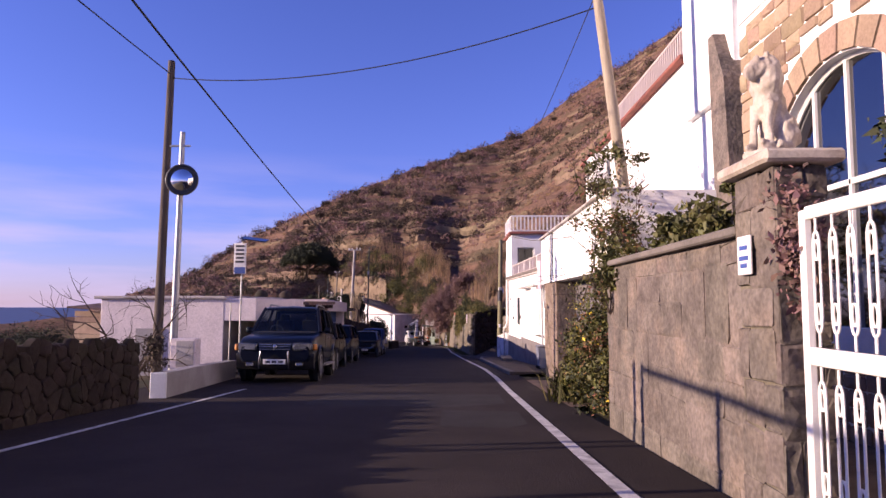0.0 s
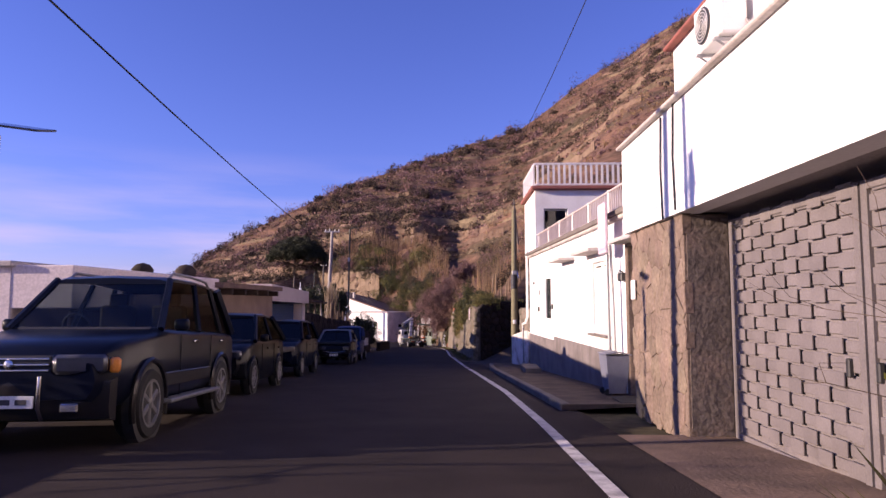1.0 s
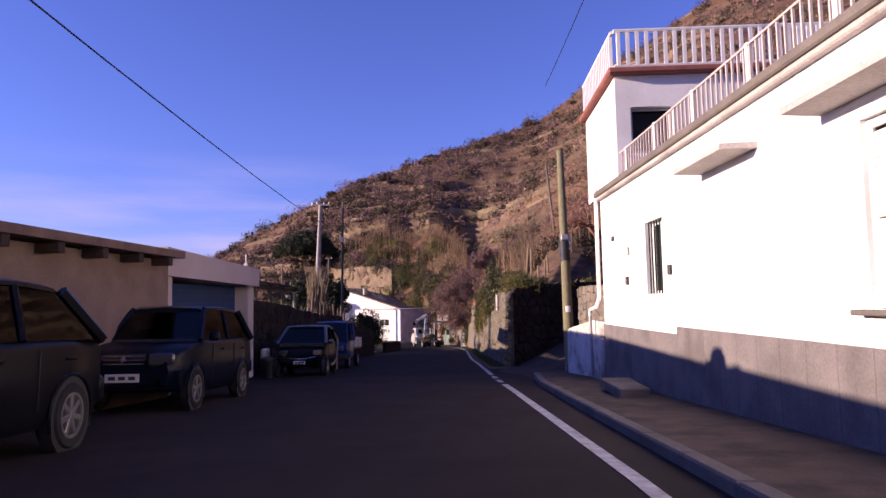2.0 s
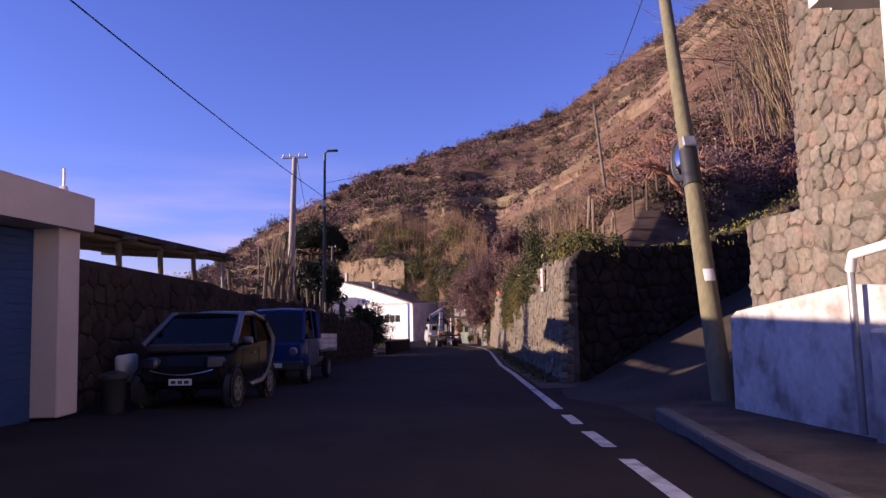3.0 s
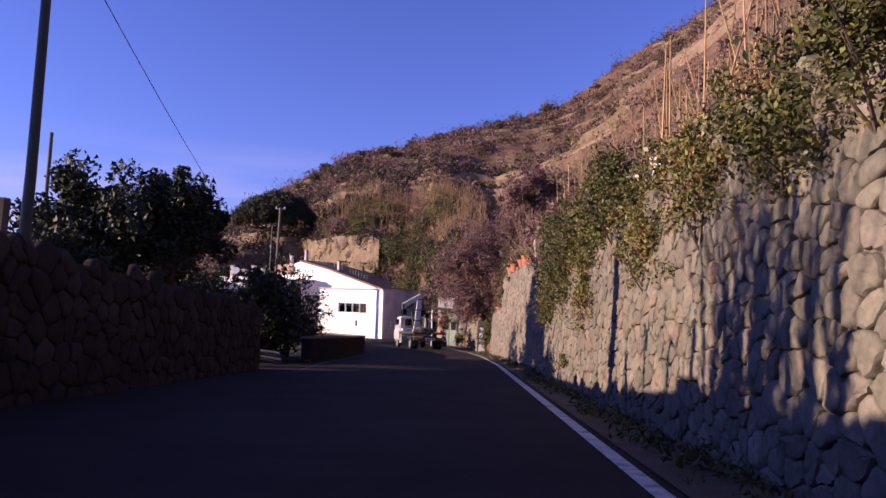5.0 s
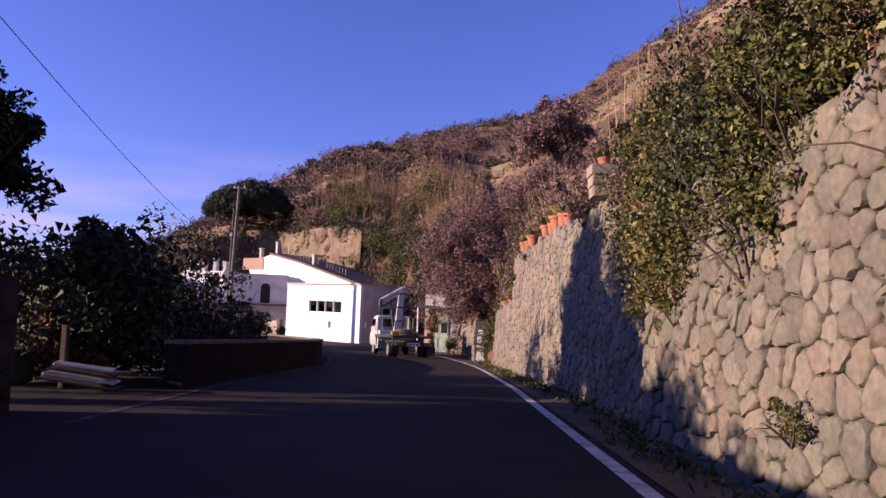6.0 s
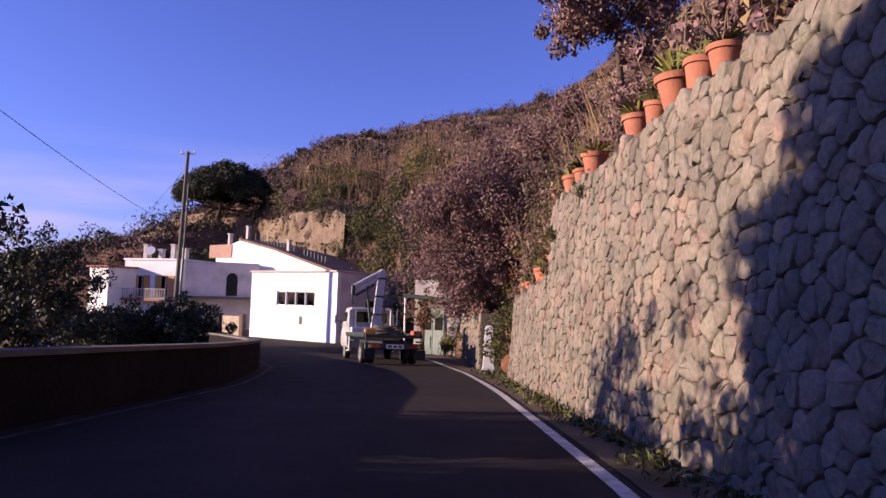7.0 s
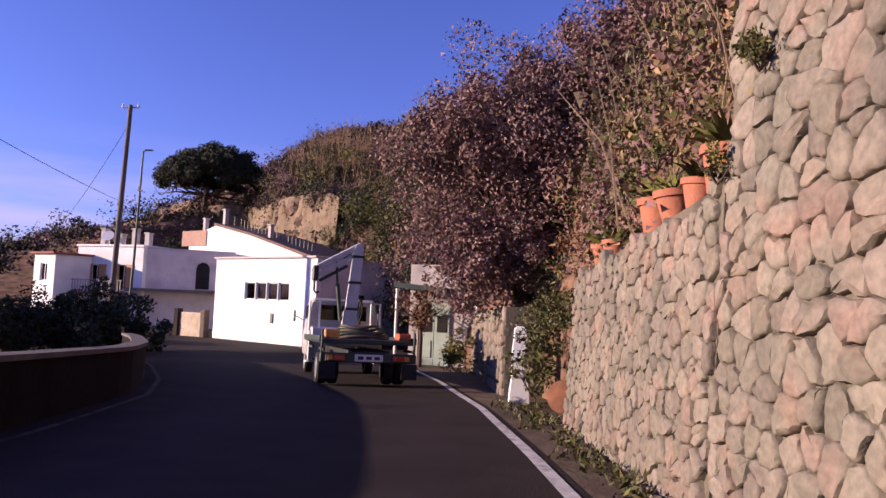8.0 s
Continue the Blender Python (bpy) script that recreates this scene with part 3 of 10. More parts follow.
def hill_at(th, u):
    """A place on the hillside: bearing in degrees, and 0 at its foot to 1 at the skyline."""
    rf, rr = FOOT_R(th), RIDGE_R(th)
    r = rf + (rr - rf) * u
    x, y = HILL_C[0] + r * math.sin(radians(th)), HILL_C[1] + r * math.cos(radians(th))
    zt = HILL_C[2] + rr * math.tan(radians(SKYLINE(th)))
    z0 = zr(HILL_C[1] + rf * math.cos(radians(th))) + FOOT_H(th)
    rise = min(1.0, (r - rf) / 4.5) * CLIFF_H(th) + min(1.0, max(0.0, (r - rf - 3.0) / 12.0)) * SPUR_H(th)
    z = z0 + rise + (zt - z0 - rise) * u ** BELLY(th)
    env = min(1.0, u * 12) * min(1.0, max(0.0, (1 - u) * 9))
    z += env * 5.0 * noise.noise((x * 0.016, y * 0.016, 3.1)) + env * 1.6 * noise.noise((x * 0.07, y * 0.07, 7.7))
    step = 2.6
    k = z / step
    fr = k - math.floor(k)
    ter = (math.floor(k) + min(1.0, max(0.0, (fr - 0.72) / 0.28))) * step
    w = env * 0.75 * max(0.0, min(1.0, 0.5 + 1.6 * noise.noise((x * 0.011, y * 0.011, 9.0))))
    return x, y, z * (1 - w) + ter * w + (0.8 * noise.noise((x * 0.05, y * 0.05, 1)) + 0.5 * noise.noise((x * 0.2, y * 0.2, 5))) * max(0.0, u - 0.9) * 10 * 0.7


def hill_sheet():
    g = Geo()
    ths = list(np.linspace(-48, -24, 30)) + list(np.linspace(-23.6, 24, 190)) + list(np.linspace(24.4, 44, 50)) + list(np.linspace(45, 150, 50))
    us = [-0.01, 0, 0.004, 0.01, 0.016, 0.022, 0.03] + list(np.linspace(0.04, 1.0, 190)) + [1.06, 1.2, 1.5]
    n = len(us)
    for th in ths:
        for u in us:
            if u < 0:
                x, y, z = hill_at(th, 0)
                g.v.append((x - 0.4 * math.sin(radians(th)), y - 0.4 * math.cos(radians(th)), z - 7))
            elif u <= 1:
                g.v.append(hill_at(th, u))
            else:
                x, y, z = hill_at(th, 1.0)
                s = (u - 1) * RIDGE_R(th)
                g.v.append((x + s * math.sin(radians(th)), y + s * math.cos(radians(th)), z - s * 0.5))
    for i in range(len(ths) - 1):
        for j in range(n - 1):
            k = i * n + j
            g.f.append((k, k + n, k + n + 1, k + 1))
    return g


setting("hillside", hill_sheet(), HILL, "steep terraced hillside of brown scrub and dry grass", "hill", smooth=70)

def cliff_sheet():
    """The bare rock face at the foot of the hill, uneven and jointed."""
    g = Geo()
    ths, rs = np.linspace(-15.6, -8.0, 120), np.linspace(-0.6, 5.2, 34)
    for th in ths:
        for k, r in enumerate(rs):
            rf, rr = FOOT_R(th), RIDGE_R(th)
            x, y, z = hill_at(th, max(0.0, r) / (rr - rf))
            s, c = math.sin(radians(th)), math.cos(radians(th))
            e = min(1.0, k / 3.0) * min(1.0, (33 - k) / 5.0)
            push = e * (1.0 + 1.5 * noise.noise((x * 0.35, y * 0.35, z * 0.35)) + 0.55 * abs(noise.noise((x * 1.1, y * 1.1, z * 1.0)))) - (1 - e) * 0.5
            if r < 0:
                x, y, z = x - 0.6 * s, y - 0.6 * c, z - 4
            g.v.append((x - s * push, y - c * push, z + 0.25 * e))
    n = len(rs)
    for i in range(len(ths) - 1):
        for j in range(n - 1):
            k = i * n + j
            g.f.append((k, k + n, k + n + 1, k + 1))
    return g


setting("cliff", cliff_sheet(), CLIFF, "tan crumbling rock face behind the houses", "cliff", smooth=35)

def terrace_walls():
    """Low dry-stone walls that follow the contours of the hillside."""
    g, r = Geo(), np.random.default_rng(77)
    for k in range(100):
        th = -24 + 46 * r.random()
        u = (0.10 if th < 0 else 0.14) + 0.78 * r.random() ** 1.2
        z0 = hill_at(th, u)[2]
        ring_list, h = [], 0.5 + 0.9 * r.random()
        for j in range(int(8 + 26 * r.random())):
            lo, hi = max(0.02, u - 0.03), min(0.99, u + 0.03)
            for _ in range(9):
                mid = (lo + hi) / 2
                lo, hi = (mid, hi) if hill_at(th, mid)[2] < z0 else (lo, mid)
            u = (lo + hi) / 2
            x, y, z = hill_at(th, u)
            top = z + h * (0.75 + 0.5 * noise.noise((x * 0.3, y * 0.3, 8.0)))
            s, c = math.sin(radians(th)) * 0.45, math.cos(radians(th)) * 0.45
            ring_list.append([(x - s, y - c, z - 1.0), (x - s * 0.8, y - c * 0.8, top), (x + s, y + c, top), (x + s, y + c, z - 1.0)])
            th += 0.22 + 0.1 * r.random()
        g.loft(ring_list)
    return g


tagged(part("terrace_walls", terrace_walls(), ROCK, smooth=40), "low dry-stone terrace walls along the hillside", "terrace walls", kind="stuff")

# carriageway, shoulders and their paint
ROAD_L = line([(-60, -6), (11, -6), (13, -7.2), (64, -7.6), (66, -9.5), (83, -9.5), (90, -12), (103, -20), (120, -30)])
ROAD_R = line([(-60, 2.2), (20, 2.0), (35, 1.4), (44, 0.9), (64, 0.3), (80, -0.5), (90, -1.6), (100, -3.5), (120, -6.5)])
road = setting("road", ribbon(ROAD_L, ROAD_R, -60, 120, 0.0, 2.0, 4), ASPHALT, "dark worn asphalt village road", "road")
setting("verge_soil", ribbon(lambda y: RIGHT(y) + 0.16, lambda y: 5.0, 42.6, 100, 0.012, 1.0, 6), DIRT, "brown soil verge with weeds beside road", "verge")
setting("drive_apron", ribbon(lambda y: 1.95, lambda y: 4.4, 11.0, 18.0, 0.010, 1.0, 2), DRIVE, "worn brown concrete drive before the garage", "drive")


def paint_strip(fn, y0, y1, w):
    return ribbon(lambda y: fn(y) - w / 2, lambda y: fn(y) + w / 2, y0, y1, 0.008, 0.8)


lines = thing("road_marking", Matrix(), "white painted edge lines, worn, on asphalt", "road marking", kind="structure")
# The left line past y 64 gets paint with the shade mixed in.
for fn, y0, y1 in ((RIGHT, -30, 35.2), (RIGHT, 35.8, 36.8), (RIGHT, 37.4, 38.3), (RIGHT, 39.0, 42.2), (RIGHT, 42.4, 110), (LEFT, -30, 14.5), (LEFT, 64.5, 108)):
    part("edge_line", paint_strip(fn, y0, y1, 0.14 if fn is RIGHT else 0.10), LINE if fn is RIGHT or y0 < 0 else LINE_SHADE, lines)
g = Geo()
for x0, x1, y0, y1 in ((-2.6, 0.9, 11.0, 13.4), (-0.2, 1.0, 8.4, 10.2)):
    g.add([(x0, y0, zr(y0) + 0.004), (x1, y0 - 0.1, zr(y0) + 0.004), (x1, y1, zr(y1) + 0.004), (x0, y1 + 0.15, zr(y1) + 0.004)], [(0, 1, 2, 3)])
part("asphalt_patch", g, PATCH, lines, "slightly paler asphalt repair")

# raised pavement before the white house
PAVE_L = line([(20.8, 1.72), (24, 1.62), (30, 1.42), (34.8, 1.28), (38.3, 1.45), (39.0, 2.1)])
def pavement():
    g = Geo()
    ys = [20.8 + i * 0.65 for i in range(29)]
    for y in ys:
        h = 0.10
        for x, z in ((PAVE_L(y), 0.0), (PAVE_L(y) + 0.01, h - 0.015), (PAVE_L(y) + 0.03, h), (3.9, h + 0.01)):
            g.v.append((x, y, zr(y) + z))
    for i in range(len(ys) - 1):
        for j in range(3):
            k = i * 4 + j
            g.f.append((k, k + 1, k + 5, k + 4))
    g.f.append((0, 3, 2, 1))
    k = (len(ys) - 1) * 4
    g.f.append((k, k + 1, k + 2, k + 3))
    g.v += [(3.9, 20.8, zr(20.8))]
    return g


setting("pavement", pavement(), PAVING, "raised concrete pavement with a kerb", "pavement")
for y0 in np.arange(20.8, 38.0, 1.15):
    y1 = min(y0 + 1.14, 38.3)
    g = Geo()
    a, b = PAVE_L(y0), PAVE_L(y1)
    mid = Vector(((a + b) / 2 + 0.06, (y0 + y1) / 2, (zr(y0) + zr(y1)) / 2 + 0.022))
    ang = math.atan2(b - a, y1 - y0)
    m = Matrix.Translation(mid) @ Euler((math.atan(SL), 0, -ang)).to_matrix().to_4x4()
    g.box((0, 0, 0), (0.18, y1 - y0 - 0.012, 0.19), 0.02, m)
    part("kerbstone", g, CONCRETE, bpy.data.objects["pavement"], "grey concrete kerbstone")

# side lane climbing beside the stone wall
def lane():
    g = Geo()
    a0, a1 = Vector((1.2, 43.9, zr(44) + 0.004)), Vector((2.1, 38.9, zr(39) + 0.004))
    d0, d1 = Vector((0.793, 0.609, 0)), Vector((0.855, 0.519, 0))
    for i in range(18):
        s = i * 1.5 - 1.3
        up = Vector((0, 0, 0.33 * max(0, s - 0.15)))
        p, q = a0 + d0 * s + up, a1 + d1 * s + up
        g.v += [tuple(p - Vector((0, 0, 1.5))), tuple(p)] + [tuple(p.lerp(q, u) + Vector((0, 0, 0.04 * math.sin(math.pi * u)))) for u in (0.25, 0.5, 0.75)] + [tuple(q), tuple(a1 + d1 * s + Vector((0.66, -0.88, -0.06 - 0.053 * (0.6 * s - 0.88))))]
    for i in range(17):
        for j in range(6):
            k = i * 7 + j
            g.f.append((k, k + 1, k + 8, k + 7))
    return g


setting("side_lane", lane(), LANE, "narrow worn concrete lane climbing off the road", "lane", smooth=40)

# ---- buildings and fittings on the hill side of the road ----
def facade(xf, yf, xn, yn, z=0.0):
    """Local x runs from the far end to the near end of a front, local y into the house."""
    return Matrix.Translation((xf, yf, z)) @ pose(0, 0, 0, 0, 0, math.degrees(math.atan2(yn - yf, xn - xf)))


def window(parent, m, x0, z0, x1, z1, depth=0.12, frame_mat=None, bars=1, label="white framed window"):
    """A framed window with its panes, set into an opening."""
    frame_mat = frame_mat or WHITE_METAL
    g = Geo()
    for a in (x0 + 0.03, x1 - 0.03):
        g.box((a, depth, (z0 + z1) / 2), (0.06, 0.06, z1 - z0), 0.008, m)
    for z in (z0 + 0.03, z1 - 0.03):
        g.box(((x0 + x1) / 2, depth + 0.002, z), (x1 - x0 - 0.12, 0.056, 0.06), 0.008, m)
    w = part("window", g, frame_mat, parent, label)
    n = bars + 1
    for i in range(n):
        a, b = x0 + 0.06 + (x1 - x0 - 0.12) * i / n, x0 + 0.06 + (x1 - x0 - 0.12) * (i + 1) / n
        g = Geo()
        g.box(((a + b) / 2, depth + 0.01, (z0 + z1) / 2), (b - a - 0.03, 0.008, z1 - z0 - 0.12), 0, m)
        part("pane", g, GLASS_DARK, w, "dark glass pane")
        if i:
            g = Geo()
            g.box((a, depth, (z0 + z1) / 2), (0.04, 0.05, z1 - z0 - 0.12), 0.006, m)
            part("mullion", g, frame_mat, w)
    # A near-black sheet paints the darkness of the unlit room.
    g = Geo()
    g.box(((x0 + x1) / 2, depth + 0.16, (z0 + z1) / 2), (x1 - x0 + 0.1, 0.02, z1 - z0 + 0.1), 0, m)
    part("blind", g, INSIDE, w, "near-black sheet for the unlit room behind the glass")
    return w


def balustrade(parent, m, length, z, h, bar_gap, material, bar_r=0.012, rail_r=0.02, rails=(1.0, 0.06), name="railing", label=""):
    """A railing along local x: rails, posts and bars."""
    g = Geo()
    for u in rails:
        g.tube([m @ Vector((0, 0, z + h * u)), m @ Vector((length, 0, z + h * u))], rail_r, 6)
    top = part(name, g, material, parent, label, smooth=50)
    for x in np.arange(bar_gap / 2, length, bar_gap):
        g = Geo()
        g.box((x, 0, z + h * 0.5), (bar_r * 2, bar_r * 2, h * 0.92), 0, m)
        part("baluster", g, material, top)
    return top


# white house with the pavement before it
hb = thing("house", Matrix.Translation((3.0, 28, zr(28))), "low white plastered house with grey dado and roof terrace", "house", "houses along the road")
inv = hb.matrix_world.inverted()
FB = inv @ facade(2.80, 34.9, 3.42, 20.5, -2.2)
LB = math.hypot(0.62, 14.4)
holes = [(3.30, 2.34, 4.25, 3.62), (9.55, 2.15, 10.95, 3.78), (12.55, 0.5, 13.45, 3.95)]
g = Geo().panel(LB, 4.62, 0.35, holes, FB)
g.box((0.175, 3.2, 2.31), (0.35, 6.0, 4.62), 0, FB)
g.box((LB - 0.175, 3.2, 2.31), (0.34, 5.7, 4.60), 0, FB)
part("wall", g, PLASTER, hb, "white plastered wall")
g = Geo()
g.box((LB / 2, 3.3, 4.66), (LB + 0.1, 6.9, 0.12), 0.02, FB)
part("roof", g, CONCRETE, hb, "flat terrace roof with thin cornice")
g = Geo()
g.box((LB / 2 - 0.5, -0.04, 4.58), (LB - 0.6, 0.12, 0.10), 0.02, FB)
part("cornice", g, PLASTER_OLD, hb, "weathered cornice strip")
for k in range(22):
    a = 0.05 + k * 0.53
    if a + 0.5 > 12.2:
        break
    g = Geo()
    top = 1.62 if 4.5 < a < 12 else 1.50
    g.box((a + 0.26, -0.018, top / 2 + 0.1), (0.525, 0.04, top + 0.2), 0.006, FB)
    part("dado_panel", g, DADO, hb, "grey dado slab")
window(hb, FB, 3.30, 2.34, 4.25, 3.62, 0.16, bars=1)
for k in range(6):
    g = Geo()
    g.box((3.40 + 0.15 * k, 0.04, 2.98), (0.022, 0.022, 1.27), 0, FB)
    part("window_bar", g, DARK_METAL, hb, "dark iron window bar")
for s in (0, 1):
    g = Geo()
    x0 = 9.55 + 0.70 * s
    for a in (x0 + 0.04, x0 + 0.66):
        g.box((a, 0.07, 2.965), (0.08, 0.05, 1.62), 0.01, FB)
    for z in (2.2, 2.96, 3.73):
        g.box((x0 + 0.35, 0.07, z), (0.54, 0.048, 0.08), 0.01, FB)
    leaf = part("shutter", g, WHITE_METAL, hb, "white louvred shutter leaf")
    for k in range(19):
        g = Geo()
        z = 2.27 + 0.075 * k
        if abs(z - 2.96) < 0.05:
            continue
        g.box((0, 0, 0), (0.54, 0.078, 0.012), 0, FB @ Matrix.Translation((x0 + 0.35, 0.07, z)) @ pose(0, 0, 0, 78))
        part("slat", g, WHITE_METAL, leaf)
g = Geo()
g.box((10.25, -0.05, 2.12), (1.62, 0.16, 0.05), 0.01, FB)
part("window_sill", g, CONCRETE, hb, "grey window sill")
for x, w in ((6.85, 1.70), (9.95, 1.95), (13.1, 1.5)):
    g = Geo()
    g.prism([(-w / 2, 0.0), (w / 2, 0.0), (w / 2 - 0.06, -0.42), (-w / 2 + 0.06, -0.42)], 3.98, 4.05, "z", FB @ Matrix.Translation((x, 0, 0.0)))
    part("canopy_slab", g, PLASTER_OLD, hb, "thin grey concrete canopy slab")
g = Geo()
for a in (12.48, 13.52):
    g.box((a, -0.02, 2.3), (0.16, 0.14, 3.35), 0.015, FB)
g.box((13.0, -0.02, 4.0), (1.2, 0.14, 0.14), 0.015, FB)
part("door_surround", g, TUFF, hb, "brown stone door surround")
g = Geo()
g.box((13.0, 0.15, 1.5), (0.7, 0.02, 1.0), 0, FB)
door = part("door", g, WHITE_METAL, hb, "white metal glazed door")
for a in (12.61, 13.0, 13.39):
    g = Geo()
    g.box((a, 0.14, 2.45), (0.09, 0.05, 2.96), 0.008, FB)
    part("stile", g, WHITE_METAL, door)
for z in (1.0, 2.05, 3.3, 3.9):
    g = Geo()
    g.box((13.0, 0.14, z), (0.72, 0.046, 0.09), 0.008, FB)
    part("rail", g, WHITE_METAL, door)
for a in (12.80, 13.2):
    for z0, z1 in ((2.1, 3.25), (3.35, 3.85)):
        g = Geo()
        g.box((a, 0.15, (z0 + z1) / 2), (0.29, 0.01, z1 - z0), 0, FB)
        part("pane", g, GLASS_DARK, door, "dark ribbed glass pane")
g = Geo()
g.tube([FB @ Vector((12.68, 0.08, 2.0)), FB @ Vector((12.82, 0.06, 2.0))], 0.014, 8)
part("door_handle", g, CHROME, door, "bright door handle")
# Unlit hall, painted as one near-black sheet behind the door.
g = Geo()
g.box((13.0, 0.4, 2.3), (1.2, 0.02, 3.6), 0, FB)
part("hall", g, INSIDE, hb, "near-black sheet for the unlit hall")
rail = balustrade(hb, FB @ Matrix.Translation((0.4, -0.02, 0)), LB - 1.0, 4.72, 0.50, 0.16, PLASTER_PINK, 0.013, 0.022, label="pale iron terrace railing")
for k in range(8):
    g = Geo()
    g.box((0.6 + 1.75 * k, 0.0, 4.98), (0.07, 0.07, 0.56), 0.01, FB)
    part("rail_post", g, WHITE_METAL, rail)
for k, (x, z, mm) in enumerate(((1.1, 3.55, PLASTIC), (2.1, 2.62, PLASTIC), (4.6, 2.72, PLASTIC), (2.2, 3.2, GREY_METAL), (12.1, 3.35, PLASTIC))):
    g = Geo()
    if k == 4:
        g.box((12.12, -0.07, 3.36), (0.26, 0.12, 0.16), 0.02, FB)
        g.tube([FB @ Vector((12.12, -0.03, 3.44)), FB @ Vector((12.12, -0.12, 3.5)), FB @ Vector((12.2, -0.16, 3.4))], 0.012, 6)
        part("wall_lamp", g, mm, hb, "dark wall lamp box")
    else:
        g.box((x, -0.03, z), (0.09, 0.05, 0.16 if k else 0.1), 0.01, FB)
        part("wall_fixing", g, mm, hb)

# upper room of the same house, with a fenced roof
ub = thing("upper_room", Matrix.Translation((5.4, 34.6, 2.5)), "pinkish white upper room with fenced flat roof", "house", "houses along the road")
m = ub.matrix_world.inverted() @ facade(2.80, 32.95, 8.2, 32.95, 2.46)
g = Geo().panel(5.4, 2.15, 0.25, [(0.30, 0.55, 1.15, 1.50)], m)
g.box((0.125, 1.85, 1.07), (0.25, 3.2, 2.14), 0, m)
g.box((2.7, 3.4, 1.07), (4.9, 0.25, 2.14), 0, m)
part("wall", g, PLASTER, ub, "pinkish white wall")
window(ub, m, 0.30, 0.55, 1.15, 1.50, 0.14, GREY_METAL, bars=0)
g = Geo()
g.box((2.75, 1.7, 2.22), (5.8, 3.8, 0.13), 0.03, m)
part("roof", g, RED_TRIM, ub, "flat roof with dull red edge")
balustrade(ub, m @ Matrix.Translation((0.0, -0.05, 0)), 5.2, 2.3, 0.78, 0.19, WHITE_METAL, 0.035, 0.04, (1.0, 0.05), label="white slatted roof fence")
balustrade(ub, m @ Matrix.Translation((-0.02, 3.5, 0)) @ pose(0, 0, 0, 0, 0, -90), 3.5, 2.3, 0.78, 0.19, WHITE_METAL, 0.035, 0.04, (1.0, 0.05), label="white slatted roof fence")
g = Geo()
g.prism([(0, 0), (1.6, 0), (1.6, 0.12), (0, 0.42)], -0.30, -0.18, "y", m @ Matrix.Translation((0.2, 0, 0.02)))
part("parapet_wing", g, PLASTER_OLD, ub, "weathered sloping parapet")

# garage house with stone pillar and basket-weave doors
ha = thing("garage_house", Matrix.Translation((4.5, 15, zr(15))), "white plastered house over a garage with stone pillar", "house", "houses along the road")
inv = ha.matrix_world.inverted()
FA = inv @ facade(2.70, 20.42, 2.70, 11.0, 0)
LA = 9.42
g = Geo().panel(LA, 1.38, 0.30, (), FA @ Matrix.Translation((0, 0, 1.76)))
g.box((0.15, 1.4, 1.0), (0.30, 2.2, 4.2), 0, FA)
g.box((LA - 0.15, 1.25, 2.45), (0.298, 1.9, 1.38), 0, FA)
part("wall", g, PLASTER, ha, "white plastered parapet wall")
g = Geo()
g.box((LA / 2, 0.12, 3.16), (LA + 0.06, 0.42, 0.05), 0.012, FA)
part("coping", g, PLASTER_OLD, ha, "weathered thin coping")
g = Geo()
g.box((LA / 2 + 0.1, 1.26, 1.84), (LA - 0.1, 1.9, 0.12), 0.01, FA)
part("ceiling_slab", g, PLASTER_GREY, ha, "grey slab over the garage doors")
g = Geo()
g.box((2.62, 1.3, 0.3), (0.02, 1.3, 2.7), 0, FA)
part("reveal", g, PLASTER_OLD, ha)
for k, (a, b) in enumerate(((2.66, 5.24), (5.28, 7.86))):
    g = Geo()
    g.box(((a + b) / 2, 0.64, 0.36), (b - a - 0.1, 0.015, 2.5), 0, FA)
    leaf = part("garage_door", g, WEAVE, ha, "grey metal garage door with woven panels")
    for x in (a + 0.04, b - 0.04):
        g = Geo()
        g.box((x, 0.62, 0.36), (0.08, 0.06, 2.60), 0.008, FA)
        part("stile", g, WEAVE, leaf)
    for z in (-0.90, 1.62):
        g = Geo()
        g.box(((a + b) / 2, 0.62, z), (b - a - 0.16, 0.058, 0.08), 0.008, FA)
        part("door_rail", g, WEAVE, leaf)
    tile_w = 0.24
    nx, nz = int((b - a - 0.18) / tile_w), 17
    for j in range(nz):
        for i in range(nx):
            g = Geo()
            up = (i + j) % 2
            g.box((a + 0.12 + tile_w * (i + 0.5), 0.595 if up else 0.618, -0.80 + 0.146 * (j + 0.5)), (tile_w - 0.012, 0.02, 0.135 if up else 0.10), 0.012, FA)
            part("woven_panel", g, WEAVE, leaf)
    g = Geo()
    g.box((b - 0.18 if not k else a + 0.18, 0.57, 0.12), (0.05, 0.05, 0.16), 0.01, FA)
    part("lock_handle", g, PLASTIC, leaf)
# upper storey, set back
FU = inv @ facade(4.90, 24.3, 4.90, 10.6, 3.0)
g = Geo().panel(13.7, 3.32, 0.3, (), FU)
g.box((0.15, 2.5, 1.66), (0.3, 4.4, 3.32), 0, FU)
part("upper_wall", g, PLASTER, ha, "white upper storey wall")
g = Geo()
g.box((5.5, 2.3, 3.36), (11.2, 5.0, 0.09), 0.03, FU)
part("upper_roof", g, RED_TRIM, ha, "flat roof with dull red tile edge")
balustrade(ha, FU @ Matrix.Translation((5.2, 0.0, 0)), 5.9, 3.41, 0.66, 0.15, PLASTER_PINK, 0.024, 0.03, label="pinkish white slatted roof fence")
g = Geo()
g.box((12.4, 1.7, 4.6), (2.4, 3.7, 5.4), 0.03, FU)
part("stair_tower", g, PLASTER, ha, "white stair tower")
